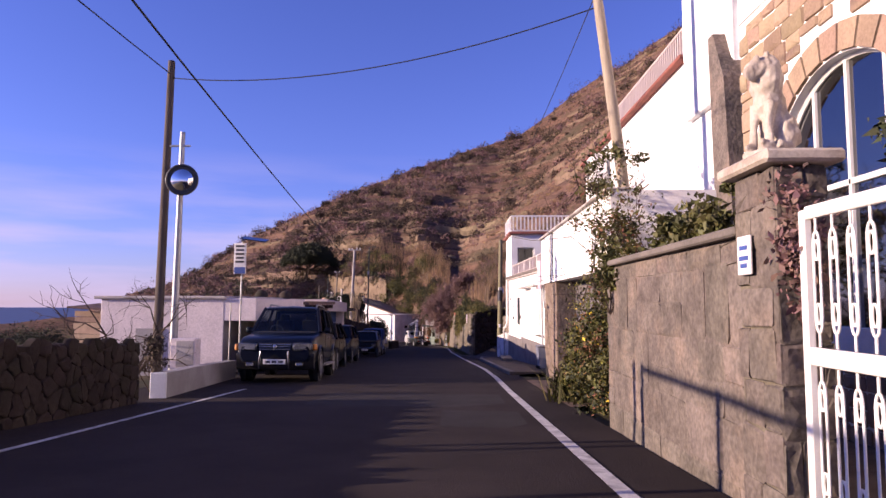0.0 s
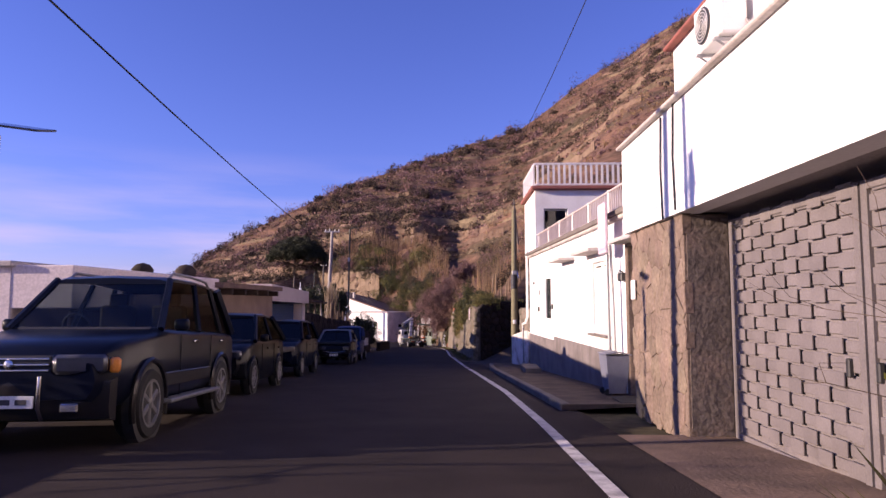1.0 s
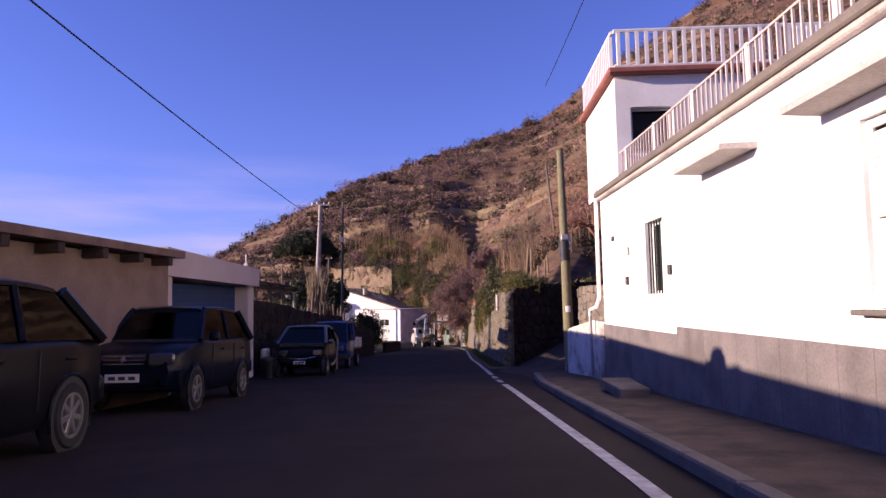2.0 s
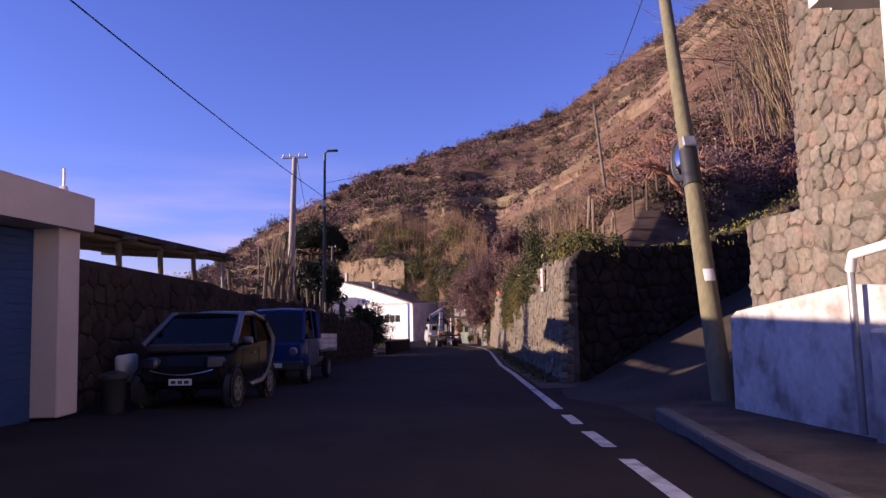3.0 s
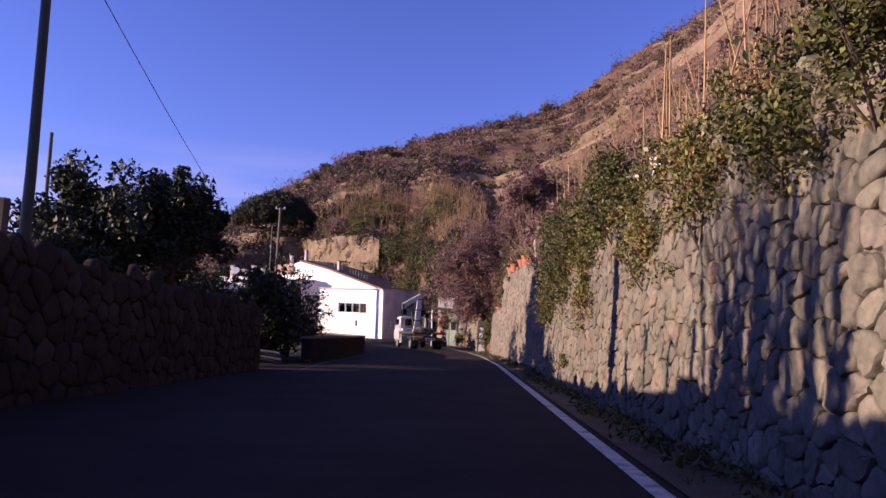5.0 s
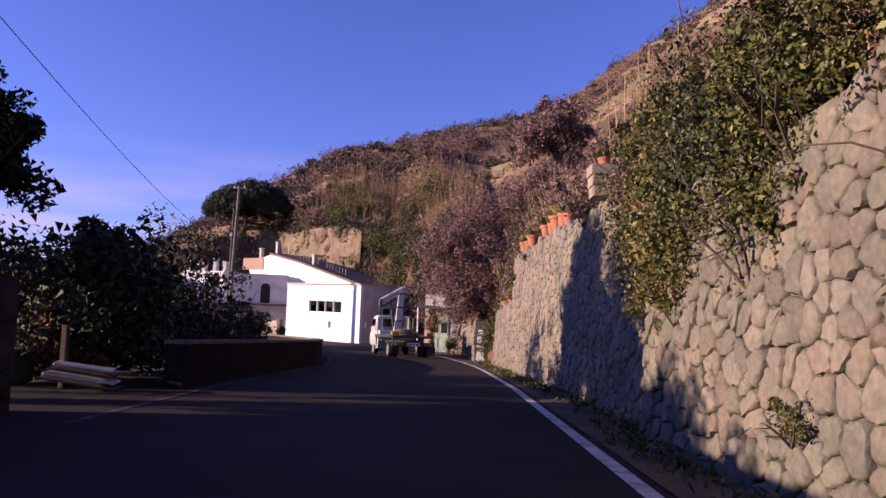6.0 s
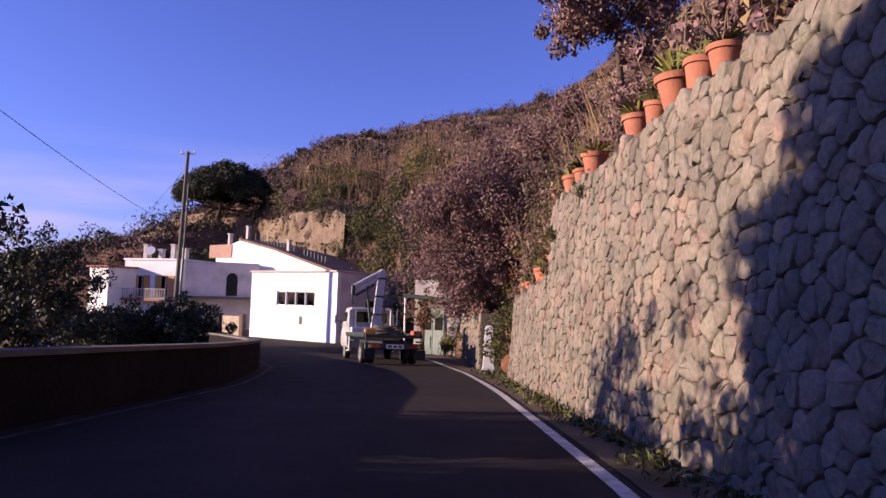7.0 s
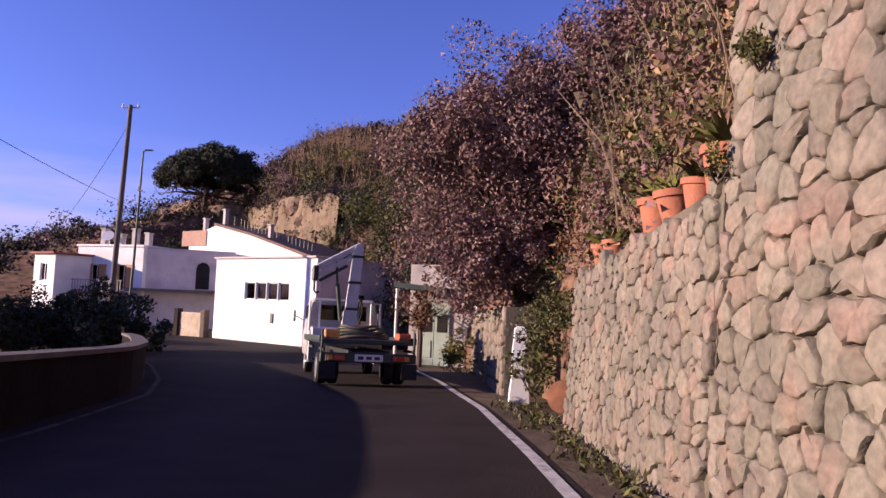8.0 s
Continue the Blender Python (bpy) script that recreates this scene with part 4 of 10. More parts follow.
g = Geo()
for k in range(38):
    g.tube([FU @ Vector((0.1 + 0.29 * k, 0.05, 3.40)), FU @ Vector((0.1 + 0.29 * k, -0.10, 3.36))], 0.045, 8)
part("tile_edge", g, RED_TRIM, ha, "row of dull red edge tiles", smooth=50)
# air conditioner on brackets
ac = thing("air_conditioner", facade(4.90, 21.5, 4.90, 10, 5.08) @ Matrix.Scale(1.40, 4), "white outdoor air conditioner on wall brackets", "air conditioner")
g = Geo()
g.box((0.42, -0.24, 0.30), (0.84, 0.32, 0.58), 0.02)
body = part("casing", g, WHITE_METAL, ac, smooth=30)
g = Geo()
g.lathe([(0.21, 0), (0.23, 0.012), (0.19, 0.02)], 26, Matrix.Translation((0.32, -0.405, 0.30)) @ pose(0, 0, 0, 90))
fan = part("fan_grille", g, PLASTIC, body, "dark round fan grille")
for k in range(5):
    g = Geo()
    g.tube([(0.32 + (0.04 + 0.04 * k) * math.cos(a), -0.43, 0.30 + (0.04 + 0.04 * k) * math.sin(a)) for a in np.linspace(0, 2 * math.pi, 21)], 0.005, 5, False)
    part("grille_ring", g, WHITE_METAL, fan)
for x in (0.14, 0.70):
    g = Geo()
    g.box((x, -0.22, -0.02), (0.04, 0.44, 0.04), 0.005)
    g.tube([(x, -0.40, -0.03), (x, -0.02, -0.30)], 0.014, 6)
    part("bracket", g, GREY_METAL, ac, "metal wall bracket")
g = Geo()
g.tube([(0.80, -0.1, 0.2), (0.95, -0.06, 0.0), (0.95, -0.05, -0.6)], 0.02, 6)
part("pipe", g, PLASTER_GREY, ac)
# Buttress in darker stone, which paints the shaded end of the stone house.
g = Geo()
g.prism([(13.25, -0.4), (13.95, -0.4), (13.75, 2.0), (13.35, 2.9), (13.12, 2.9)], -0.37, 0.3, "y", FU)
part("buttress", g, TUFF_GREY, ha, "buttress with shade put into its grey-brown colour")
# cables clipped to the wall
for y, z0, z1 in ((17.85, 1.8, 3.15), (18.35, 1.75, 3.1)):
    g = Geo()
    g.tube([(2.685, y, z0), (2.68, y + 0.03, (z0 + z1) / 2), (2.685, y - 0.02, z1)], 0.012, 6)
    tagged(part("wall_cable", g, WIRE), "thin dark cable clipped to white wall", "cable")

# refuse bin, sign post, step, doormat
bn = thing("refuse_bin", pose(3.02, 22.6, zr(22.6) + 0.105, 0, 0, 94) @ Matrix.Scale(0.82, 4), "grey-blue plastic wheeled refuse bin on the pavement", "bin")
g = Geo()
g.loft([[(-w, -d, z), (w, -d, z), (w, d, z), (-w, d, z)] for z, w, d in ((0.06, 0.24, 0.20), (0.5, 0.28, 0.24), (0.92, 0.31, 0.28))])
# Plastic darkened to make up for shade that doesn't reach the bin.
BIN = mat("bin_plastic", (0.15, 0.16, 0.21), (0.12, 0.13, 0.18), 3, 0.5, bump=0.1, c3=(0.16, 0.16, 0.2), sscale=2)
part("bin_body", g, BIN, bn, smooth=30)
g = Geo()
g.loft([[(-0.33, y, z), (0.33, y, z), (0.33, y, z + 0.03), (-0.33, y, z + 0.03)] for y, z in ((-0.32, 0.92), (0.0, 0.99), (0.3, 0.94))])
part("bin_lid", g, BIN, bn, "hinged lid", smooth=30)
for s in (-0.2, 0.2):
    g = Geo()
    g.lathe([(0.08, -0.025), (0.08, 0.025)], 14, Matrix.Translation((s, 0.22, 0.08)) @ pose(0, 0, 0, 0, 90))
    part("bin_wheel", g, BLACK, bn)
for x in (-0.1, 0.12):
    g = Geo()
    g.box((x, -0.262, 0.42), (0.06, 0.008, 0.12), 0)
    part("bin_label", g, SIGN, bn, "small white sticker")
sp = thing("sign_post", Matrix.Translation((3.06, 23.05, zr(23) + 0.10)), "pink blank sign panel on a grey post by the wall", "sign")
g = Geo()
g.tube([(0, 0, 0), (-0.02, 0.02, 1.6), (-0.03, 0.05, 3.75)], 0.035, 10)
g.tube([(0.09, -0.05, 0), (0.08, 0.0, 1.6), (0.05, 0.05, 2.95)], 0.028, 8)
part("post", g, GREY_METAL, sp, smooth=50)
g = Geo()
g.box((-0.09, 0.10, 3.28), (0.06, 0.62, 1.02), 0.012)
part("panel", g, SIGN_PINK, sp, "faded pink panel")
st = thing("door_step", Matrix.Translation((2.30, 31.0, zr(31) + 0.10)), "grey concrete step before the dado", "step")
for k, (sx, sy, z) in enumerate(((0.5, 1.1, 0.09), (0.55, 0.5, 0.09))):
    g = Geo()
    g.box((0.08, 0.0 if not k else 0.72, z), (sx, sy, 0.18), 0.02)
    part("tread", g, CONCRETE, st)
dm = Geo()
dm.box((2.95, 21.35, zr(21.3) + 0.12), (0.42, 0.75, 0.02), 0.005)
tagged(part("doormat", dm, BLACK), "dark rubber doormat before the white door", "doormat")
nt = Geo()
nt.box((2.735, 20.05, 0.86), (0.02, 0.22, 0.30), 0.004)
tagged(part("notice_plate", nt, SIGN), "small white plate fixed to the stone pillar", "plate")
# downpipe and low white wall at the end of the house
lw = thing("low_wall", Matrix.Translation((2.5, 36.4, zr(36.4))), "low white plastered wall along the pavement", "wall")
inv = lw.matrix_world.inverted()
mlw = inv @ facade(2.36, 37.95, 2.80, 34.92, 0)
g = Geo()
g.prism([(0, -2.3), (3.06, -2.3), (3.06, -0.46), (2.2, -0.44), (0.15, -0.72), (0, -0.8)], 0, 0.32, "y", mlw)
part("wall_core", g, PLASTER_STAINED, lw)
g = Geo()
g.box((2.82, -0.06, -1.4), (0.50, 0.12, 1.15), 0.03, mlw)
part("pier", g, PLASTER_STAINED, lw, "slightly proud stained pier", smooth=30)
dp = thing("downpipe", facade(2.78, 34.98, 2.84, 33.0, 0), "white rainwater pipe with a swan neck", "pipe")
g = Geo()
g.tube([(0.05, -0.08, 3.4), (0.05, -0.08, 0.1), (0.04, -0.16, -0.12), (-0.5, -0.18, -0.18), (-0.56, -0.18, -0.32)], 0.045, 10)
part("upper_pipe", g, WHITE_METAL, dp, smooth=50)
g = Geo()
g.tube([(-0.56, -0.18, -0.30), (-0.56, -0.16, -1.75)], 0.035, 10)
part("lower_pipe", g, GREY_METAL, dp, smooth=50)

# ---- gate, wall and stone house at the start ----
gw = thing("gate_pier", Matrix.Translation((2.16, 3.95, zr(3.95))), "stone clad gate pier with a pale cap slab", "pier")
g = Geo()
g.box((0.005, 0, 1.02), (0.30, 0.56, 2.44), 0.01)
core = part("core", g, STONE_JOINT, gw, "mortar core")
g = Geo()
g.box((0.0, 0, 2.30), (0.50, 0.76, 0.085), 0.02)
part("cap", g, MARBLE, gw, "pale stone cap slab", smooth=30)
tile = thing("number_tile", Matrix.Translation((1.962, 4.02, 1.50)), "white ceramic tile with dark plain bars", "tile")
g = Geo()
g.box((0, 0, 0), (0.016, 0.20, 0.26), 0.004)
part("tile_body", g, SIGN, tile)
for z, w in ((0.05, 0.12), (-0.02, 0.14), (-0.07, 0.10)):
    g = Geo()
    g.box((-0.010, 0, z), (0.004, w, 0.03))
    part("bar", g, SIGN_BLUE, tile)


def lion():
    """A seated stone lion, one mesh."""
    g = Geo()
    def blob(c, r, n=18):
        prof = [(r[0] * math.sin(math.pi * i / 14), -r[2] * math.cos(math.pi * i / 14)) for i in range(15)]
        prof[0] = (0.01, prof[0][1])
        prof[-1] = (0.01, prof[-1][1])
        g.lathe(prof, n, Matrix.Translation(c) @ Matrix.Diagonal((1, r[1] / r[0], 1, 1)))
    g.box((0, 0, 0.03), (0.26, 0.52, 0.06), 0.015)
    blob((0, -0.10, 0.20), (0.14, 0.16, 0.16))        # haunches
    blob((0, -0.02, 0.30), (0.12, 0.13, 0.20))        # trunk
    blob((0, 0.06, 0.42), (0.115, 0.12, 0.17))        # chest and mane
    blob((0, 0.07, 0.55), (0.150, 0.14, 0.165))        # mane
    blob((0, 0.19, 0.60), (0.085, 0.10, 0.095))       # head
    blob((0, 0.285, 0.575), (0.05, 0.055, 0.045))       # muzzle
    for s in (-1, 1):
        blob((s * 0.06, 0.10, 0.69), (0.025, 0.02, 0.03), 8)
        g.tube([(s * 0.075, 0.11, 0.38), (s * 0.075, 0.15, 0.22), (s * 0.075, 0.16, 0.08)], [0.055, 0.042, 0.036], 9)
        blob((s * 0.075, 0.20, 0.085), (0.042, 0.07, 0.032), 9)
        blob((s * 0.12, -0.07, 0.16), (0.06, 0.12, 0.11))
        blob((s * 0.12, 0.05, 0.085), (0.04, 0.09, 0.032), 9)
    g.tube([(0, -0.22, 0.1), (0.06, -0.28, 0.14), (0.1, -0.26, 0.24), (0.06, -0.22, 0.3)], 0.022, 7)
    g.v = [tuple(Vector(v) + 0.030 * noise.noise_vector(Vector(v) * 15) * (1 if v[2] > 0.07 else 0)) for v in g.v]
    return g


lion_m = Matrix.Translation((2.16, 3.98, zr(3.95) + 2.345)) @ pose(0, 0, 0, 0, 0, 112)
ob = part("lion_statue", lion(), MARBLE, smooth=60)
ob.matrix_basis = lion_m @ Matrix.Diagonal((0.80, 0.68, 1.0, 1))
skin = ob.modifiers.new("one_skin", "REMESH")
skin.mode, skin.voxel_size, skin.use_smooth_shade = "VOXEL", 0.011, True
tagged(ob, "weathered pale stone seated lion on the gate pier", "statue")


def gate_leaf():
    root = thing("iron_gate", facade(2.06, 3.46, 2.10, 0.54, zr(2.8)), "white wrought-iron gate with looped bars", "gate")
    L = 1.42
    for leaf in (0, 1):
        x0 = leaf * (L + 0.03)
        g = Geo()
        for a in (x0 + 0.03, x0 + L - 0.03):
            g.box((a, 0, 0.98), (0.06, 0.05, 1.78), 0.008)
        for z in (0.12, 1.03, 1.85):
            g.box((x0 + L / 2, 0, z), (L - 0.12, 0.045, 0.075 if z != 1.03 else 0.10), 0.008)
        fr = part("gate_frame", g, WHITE_METAL, root, "white gate leaf frame")
        for z0, z1 in ((0.16, 0.97), (1.09, 1.81)):
            for k in range(8):
                x = x0 + 0.14 + k * 0.163
                g = Geo()
                for s in (-0.032, 0.032):
                    g.tube([(x + s, 0, z0 + 0.16), (x + s, 0, z1 - 0.16)], 0.008, 6)
                for zz, sg in ((z0 + 0.16, -1), (z1 - 0.16, 1)):
                    g.tube([(x + 0.032 * math.cos(a), 0, zz + sg * 0.085 * math.sin(a)) for a in np.linspace(0, math.pi, 9)], 0.008, 6)
                    g.tube([(x + 0.022 * math.cos(a), 0, zz - sg * 0.02 + 0.06 * math.sin(a)) for a in np.linspace(0, 2 * math.pi, 11)], 0.007, 5, False)
                    g.tube([(x, 0, zz + sg * 0.085), (x, 0, zz + sg * 0.165)], 0.008, 6)
                part("gate_bar", g, WHITE_METAL, fr, smooth=50)
    return root


gate_leaf()
tub = thing("red_tub", Matrix.Translation((3.0, 2.4, zr(2.4))), "orange-red plastic tub behind the gate", "tub")
g = Geo()
g.loft([[(-w, -w, z), (w, -w, z), (w, w, z), (-w, w, z)] for z, w in ((0, 0.26), (0.5, 0.34), (0.52, 0.37), (0.56, 0.37))])
part("shell", g, ORANGE_TUB, tub, smooth=30)
yard = Geo()
yard.add([(2.45, -6, zr(-6) + 0.01), (9, -6, zr(-6) + 0.01), (9, 9.5, zr(9.5) + 0.01), (2.45, 9.5, zr(9.5) + 0.01)], [(0, 1, 2, 3)])
setting("yard", yard, PAVING, "shaded concrete yard behind the gate", "yard")

sh = thing("stone_house", Matrix.Translation((5.0, 3.5, zr(3.5))), "ochre stone house with a large arched window", "house", "houses along the road")
inv = sh.matrix_world.inverted()
FS = inv @ facade(4.55, 9.9, 4.55, -3.0, 0.0)
# the arch springs at z 3.2, centre 4.2 m along the front, radius 2.0
AX, AZ, AR = 2.5, 2.48, 1.65
g = Geo()
outer = [(0, -0.6), (0, 5.6), (12.9, 5.6), (12.9, -0.6)]
arc = [(AX + AR * math.cos(a), AZ + AR * math.sin(a)) for a in np.linspace(0, math.pi, 25)]
for (a0, a1) in zip(arc[:-1], arc[1:]):
    g.prism([a0, (a0[0], 5.6), (a1[0], 5.6), a1], 0, 0.45, "y", FS)
g.prism([(0, -0.6), (0, 5.6), (AX - AR, 5.6), (AX - AR, -0.6)], 0, 0.45, "y", FS)
g.prism([(AX + AR, -0.6), (AX + AR, 5.6), (12.9, 5.6), (12.9, -0.6)], 0, 0.45, "y", FS)
g.prism([(AX - AR, -0.6), (AX - AR, 0.9), (AX + AR, 0.9), (AX + AR, -0.6)], 0, 0.45, "y", FS)
part("wall", g, PLASTER, sh, "white plastered front behind the stonework")
g = Geo().panel(12.9, 3.6, 0.4, [(5.0, 1.0, 6.1, 2.4), (8.4, 1.0, 9.5, 2.4)], FS @ Matrix.Translation((0, -0.02, 5.6)))
g.box((0.2, 2.5, 4.3), (0.4, 4.2, 9.8), 0, FS)
part("upper_wall", g, PLASTER, sh, "white plastered upper wall")
for x in (5.0, 8.4):
    window(sh, FS @ Matrix.Translation((0, 0, 5.6)), x, 1.0, x + 1.1, 2.4, 0.14, OCHRE)
g = Geo()
g.tube([FS @ Vector((p[0], 0.16, p[1])) for p in arc], 0.045, 6)
g.tube([FS @ Vector((AX - AR, 0.16, AZ)), FS @ Vector((AX - AR, 0.16, 0.9))], 0.045, 6)
g.tube([FS @ Vector((AX + AR, 0.16, AZ)), FS @ Vector((AX + AR, 0.16, 0.9))], 0.045, 6)
aw = part("arched_window", g, WHITE_METAL, sh, "white frame of the arched window", smooth=40)
for k in range(-2, 3):
    x = AX + k * 0.72
    h = AZ + math.sqrt(max(0.02, AR * AR - (k * 0.72) ** 2))
    g = Geo()
    g.box((x, 0.16, (h + 0.9) / 2), (0.05, 0.05, h - 0.9), 0.006, FS)
    part("window_bar", g, WHITE_METAL, aw)
g = Geo()
g.box((AX, 0.16, 2.62), (2 * AR, 0.05, 0.07), 0.006, FS)
part("transom", g, WHITE_METAL, aw)
g = Geo()
g.prism([(AX + AR, 0.9)] + arc + [(AX - AR, 0.9)], 0.18, 0.19, "y", FS)
part("pane", g, GLASS_SKY, aw, "dark glass of the arched window")
# Behind the arch the room's gloom is a sheet of dark colour.
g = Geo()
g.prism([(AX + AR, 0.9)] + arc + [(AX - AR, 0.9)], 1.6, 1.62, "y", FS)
part("room", g, INSIDE, sh, "near-black sheet for the unlit room behind the arch")
for k in range(15):
    a0, a1 = math.pi * k / 15 + 0.012, math.pi * (k + 1) / 15 - 0.012
    g = Geo()
    g.prism([(AX + r * math.cos(a), AZ + r * math.sin(a)) for r, a in ((AR + 0.02, a0), (AR + 0.36, a0), (AR + 0.36, a1), (AR + 0.02, a1))], -0.05, 0.02, "y", FS)
    part("arch_stone", g, TUFF_WARM, sh, "ochre voussoir")

# ---- poles and wires ----
def wooden_pole(x, y, z0, h, lean, r=0.12, label="tall weathered wooden utility pole", cross=False, wood=None):
    root = thing("utility_pole", Matrix.Translation((x, y, z0)), label, "pole", "utility poles")
    g = Geo()
    g.tube([(0, 0, -0.4), (lean[0] * 0.5, lean[1] * 0.5, h * 0.5), (lean[0], lean[1], h)], [r, r * 0.85, r * 0.7], 14)
    part("shaft", g, wood or WOOD_POLE, root, smooth=50)
    if cross:
        g = Geo()
        g.box((lean[0], lean[1], h - 0.12), (0.9, 0.07, 0.07), 0.01)
        arm = part("cross_arm", g, GREY_METAL, root, "short metal cross arm")
        for s in (-0.38, 0.38):
            g = Geo()
            g.lathe([(0.03, 0), (0.045, 0.04), (0.03, 0.08), (0.045, 0.12), (0.02, 0.16)], 10, Matrix.Translation((lean[0] + s, lean[1], h - 0.09)))
            part("insulator", g, WHITE_METAL, arm, "pale insulator", smooth=50)
    return root


wooden_pole(3.62, 12.1, zr(12) + 0.6, 7.8, (-0.92, 0, 0), 0.13, "tall pale utility pole behind shrubs", wood=mat("pale_pole_wood", (0.40, 0.34, 0.27), (0.31, 0.26, 0.20), 3, 0.85, bump=0.4, c3=(0.22, 0.18, 0.14), stretch=(6, 6, 0.5)))
pg = wooden_pole(2.54, 38.78, zr(38.8), 7.2, (0.32, 3.2), 0.16, "leaning greenish utility pole with a dark band", wood=mat("mossy_pole", (0.22, 0.20, 0.12), (0.16, 0.15, 0.10), 3, 0.85, bump=0.4, stretch=(6, 6, 0.5)))
g = Geo()
g.tube([(0.146, 1.466, 3.3), (0.175, 1.753, 3.95)], 0.150, 14)
part("dark_band", g, PLASTIC, pg, "dark wrapping band", smooth=50)
g = Geo()
g.box((0.0, 0.0, 0.0), (0.15, 0.03, 0.20), 0.008, pose(0.075, 0.69, 1.85, -24, 0, 0))
part("paper_notice", g, SIGN, pg, "torn white paper notice", smooth=50)
g = Geo()
g.box((0.0, 0.0, 0.0), (0.22, 0.10, 0.2), 0.02, pose(0.175, 1.66, 4.08, -24, 0, 0))
part("junction_box", g, GREY_METAL, pg)
g = Geo()
g.tube([(0.17, 1.70, 3.82), (0.26, 1.95, 3.85), (0.32, 2.12, 3.88)], 0.03, 8)
part("mirror_bracket", g, GREY_METAL, pg, "bent steel bracket", smooth=50)


def convex_mirror(x, y, z, r, facing, label):
    root = thing("traffic_mirror", Matrix.Translation((x, y, z)) @ pose(0, 0, 0, 90, 0, facing), label, "mirror", "traffic mirrors")
    g = Geo()
    g.lathe([(r * math.sin(a), -r * 0.5 * (1 - math.cos(a)) * 1.2 + 0.02) for a in np.linspace(math.pi / 2, 0.02, 9)], 28, pose(0, 0, 0))
    part("mirror_glass", g, MIRROR, root, "convex mirror face", smooth=80)
    g = Geo()
    g.tube([(r * math.cos(a), r * math.sin(a), -0.06) for a in np.linspace(0, 2 * math.pi, 29)], 0.035, 8, False)
    part("mirror_rim", g, PLASTIC, root, "dark rim", smooth=60)
    g = Geo()
    g.lathe([(r, -0.05), (r * 0.9, -0.16), (0.05, -0.2)], 24)
    part("mirror_back", g, PLASTIC, root)
    g = Geo()
    g.tube([(0, 0.0, -0.18), (0, 0.0, -0.34)], 0.03, 8)
    part("clamp", g, GREY_METAL, root)
    return root


convex_mirror(-6.72, 15.45, 4.17, 0.36, 10, "round convex traffic mirror on a post")
convex_mirror(2.66, 40.91, 1.82, 0.36, -80, "round convex traffic mirror on a pole")


def wire(a, b, sag, r=0.012, label="black overhead cable sagging between poles", cat="cable"):
    a, b = Vector(a), Vector(b)
    g = Geo()
    g.tube([a.lerp(b, u) - Vector((0, 0, 4 * sag * u * (1 - u))) for u in np.linspace(0, 1, 17)], r, 5)
    return tagged(part("overhead_cable", g, WIRE), label, cat, "overhead cables")

# ---- the sea side of the road ----
wooden_pole(-7.64, 16.45, -1.1, 8.55, (0.22, -0.2), 0.125, "tall dark wooden utility pole behind the parapet", wood=mat("dark_pole_wood", (0.12, 0.098, 0.085), (0.085, 0.07, 0.062), 3, 0.85, bump=0.4, stretch=(6, 6, 0.5)))
mp = thing("mirror_post", Matrix.Translation((-6.9, 15.72, zr(15.7))), "pale metal post carrying the traffic mirror", "post")
g = Geo()
g.tube([(0, 0, -0.2), (0.06, 0, 6.25)], [0.10, 0.06], 12)
part("post", g, GREY_METAL, mp, smooth=50)
g = Geo()
g.box((0.02, -0.02, 5.9), (0.5, 0.05, 0.05), 0.01)
part("bracket", g, GREY_METAL, mp)

dw = thing("parapet_wall", Matrix.Translation((-5.75, 0, 0)), "dark dry-stone parapet wall along the road", "wall")
lowp = thing("low_parapet", Matrix.Translation((-5.9, 15.3, zr(15.3))), "low white rendered parapet at the roadside", "wall")
inv = lowp.matrix_world.inverted()
m = inv @ facade(-6.30, 18.6, -5.52, 12.25, 0)
g = Geo()
L = math.hypot(0.78, 6.35)
g.prism([(0, zr(18.6) - 0.2), (L, zr(12.25) - 0.2), (L, zr(12.25) + 0.47), (L - 2.2, zr(14.4) + 0.50), (0, zr(18.6) + 0.50)], -0.28, 0.0, "y", m)
# Core faces away from the sun; its shade is mixed into grey plaster.
part("wall_core", g, PLASTER_GREY, lowp, "white render greyed in colour for its shade")
# End face keeps undarkened plaster to read as the sunlit side.
g = Geo()
g.box((L + 0.01, -0.14, zr(12.2) + 0.13), (0.05, 0.30, 0.70), 0.01, m)
part("end_face", g, PLASTER, lowp, "lit end face, plaster left white")
cb = thing("meter_cabinet", Matrix.Translation((-6.60, 15.75, zr(15.7) + 0.40)), "grey utility cabinet behind the low parapet", "cabinet")
g = Geo()
g.box((0, 0, 0.36), (0.62, 0.36, 0.74), 0.02)
body = part("casing", g, PLASTER_LILAC, cb)
g = Geo()
g.box((0.06, -0.185, 0.36), (0.42, 0.02, 0.62), 0.01)
part("door", g, PLASTER_GREY, body, "grey door")
bs = thing("bus_stop", Matrix.Translation((-6.02, 18.0, zr(18) + 0.1)), "bus stop post with timetable board and solar panel", "bus stop")
g = Geo()
g.tube([(0, 0, 0), (0.02, 0, 3.72)], 0.024, 10)
g.tube([(-0.32, 0.1, 0), (-0.30, 0.1, 2.0)], 0.020, 8)
part("post", g, GREY_METAL, bs, smooth=50)
g = Geo()
g.box((-0.02, -0.05, 3.25), (0.34, 0.05, 0.86), 0.01)
bd = part("board", g, SIGN, bs, "white timetable board with grey bars")
for k in range(5):
    g = Geo()
    g.box((-0.02, -0.08, 3.60 - 0.11 * k), (0.25 - 0.03 * (k % 2), 0.006, 0.05))
    part("bar", g, INK, bd)
g = Geo()
g.box((-0.02, -0.08, 2.92), (0.31, 0.008, 0.18))
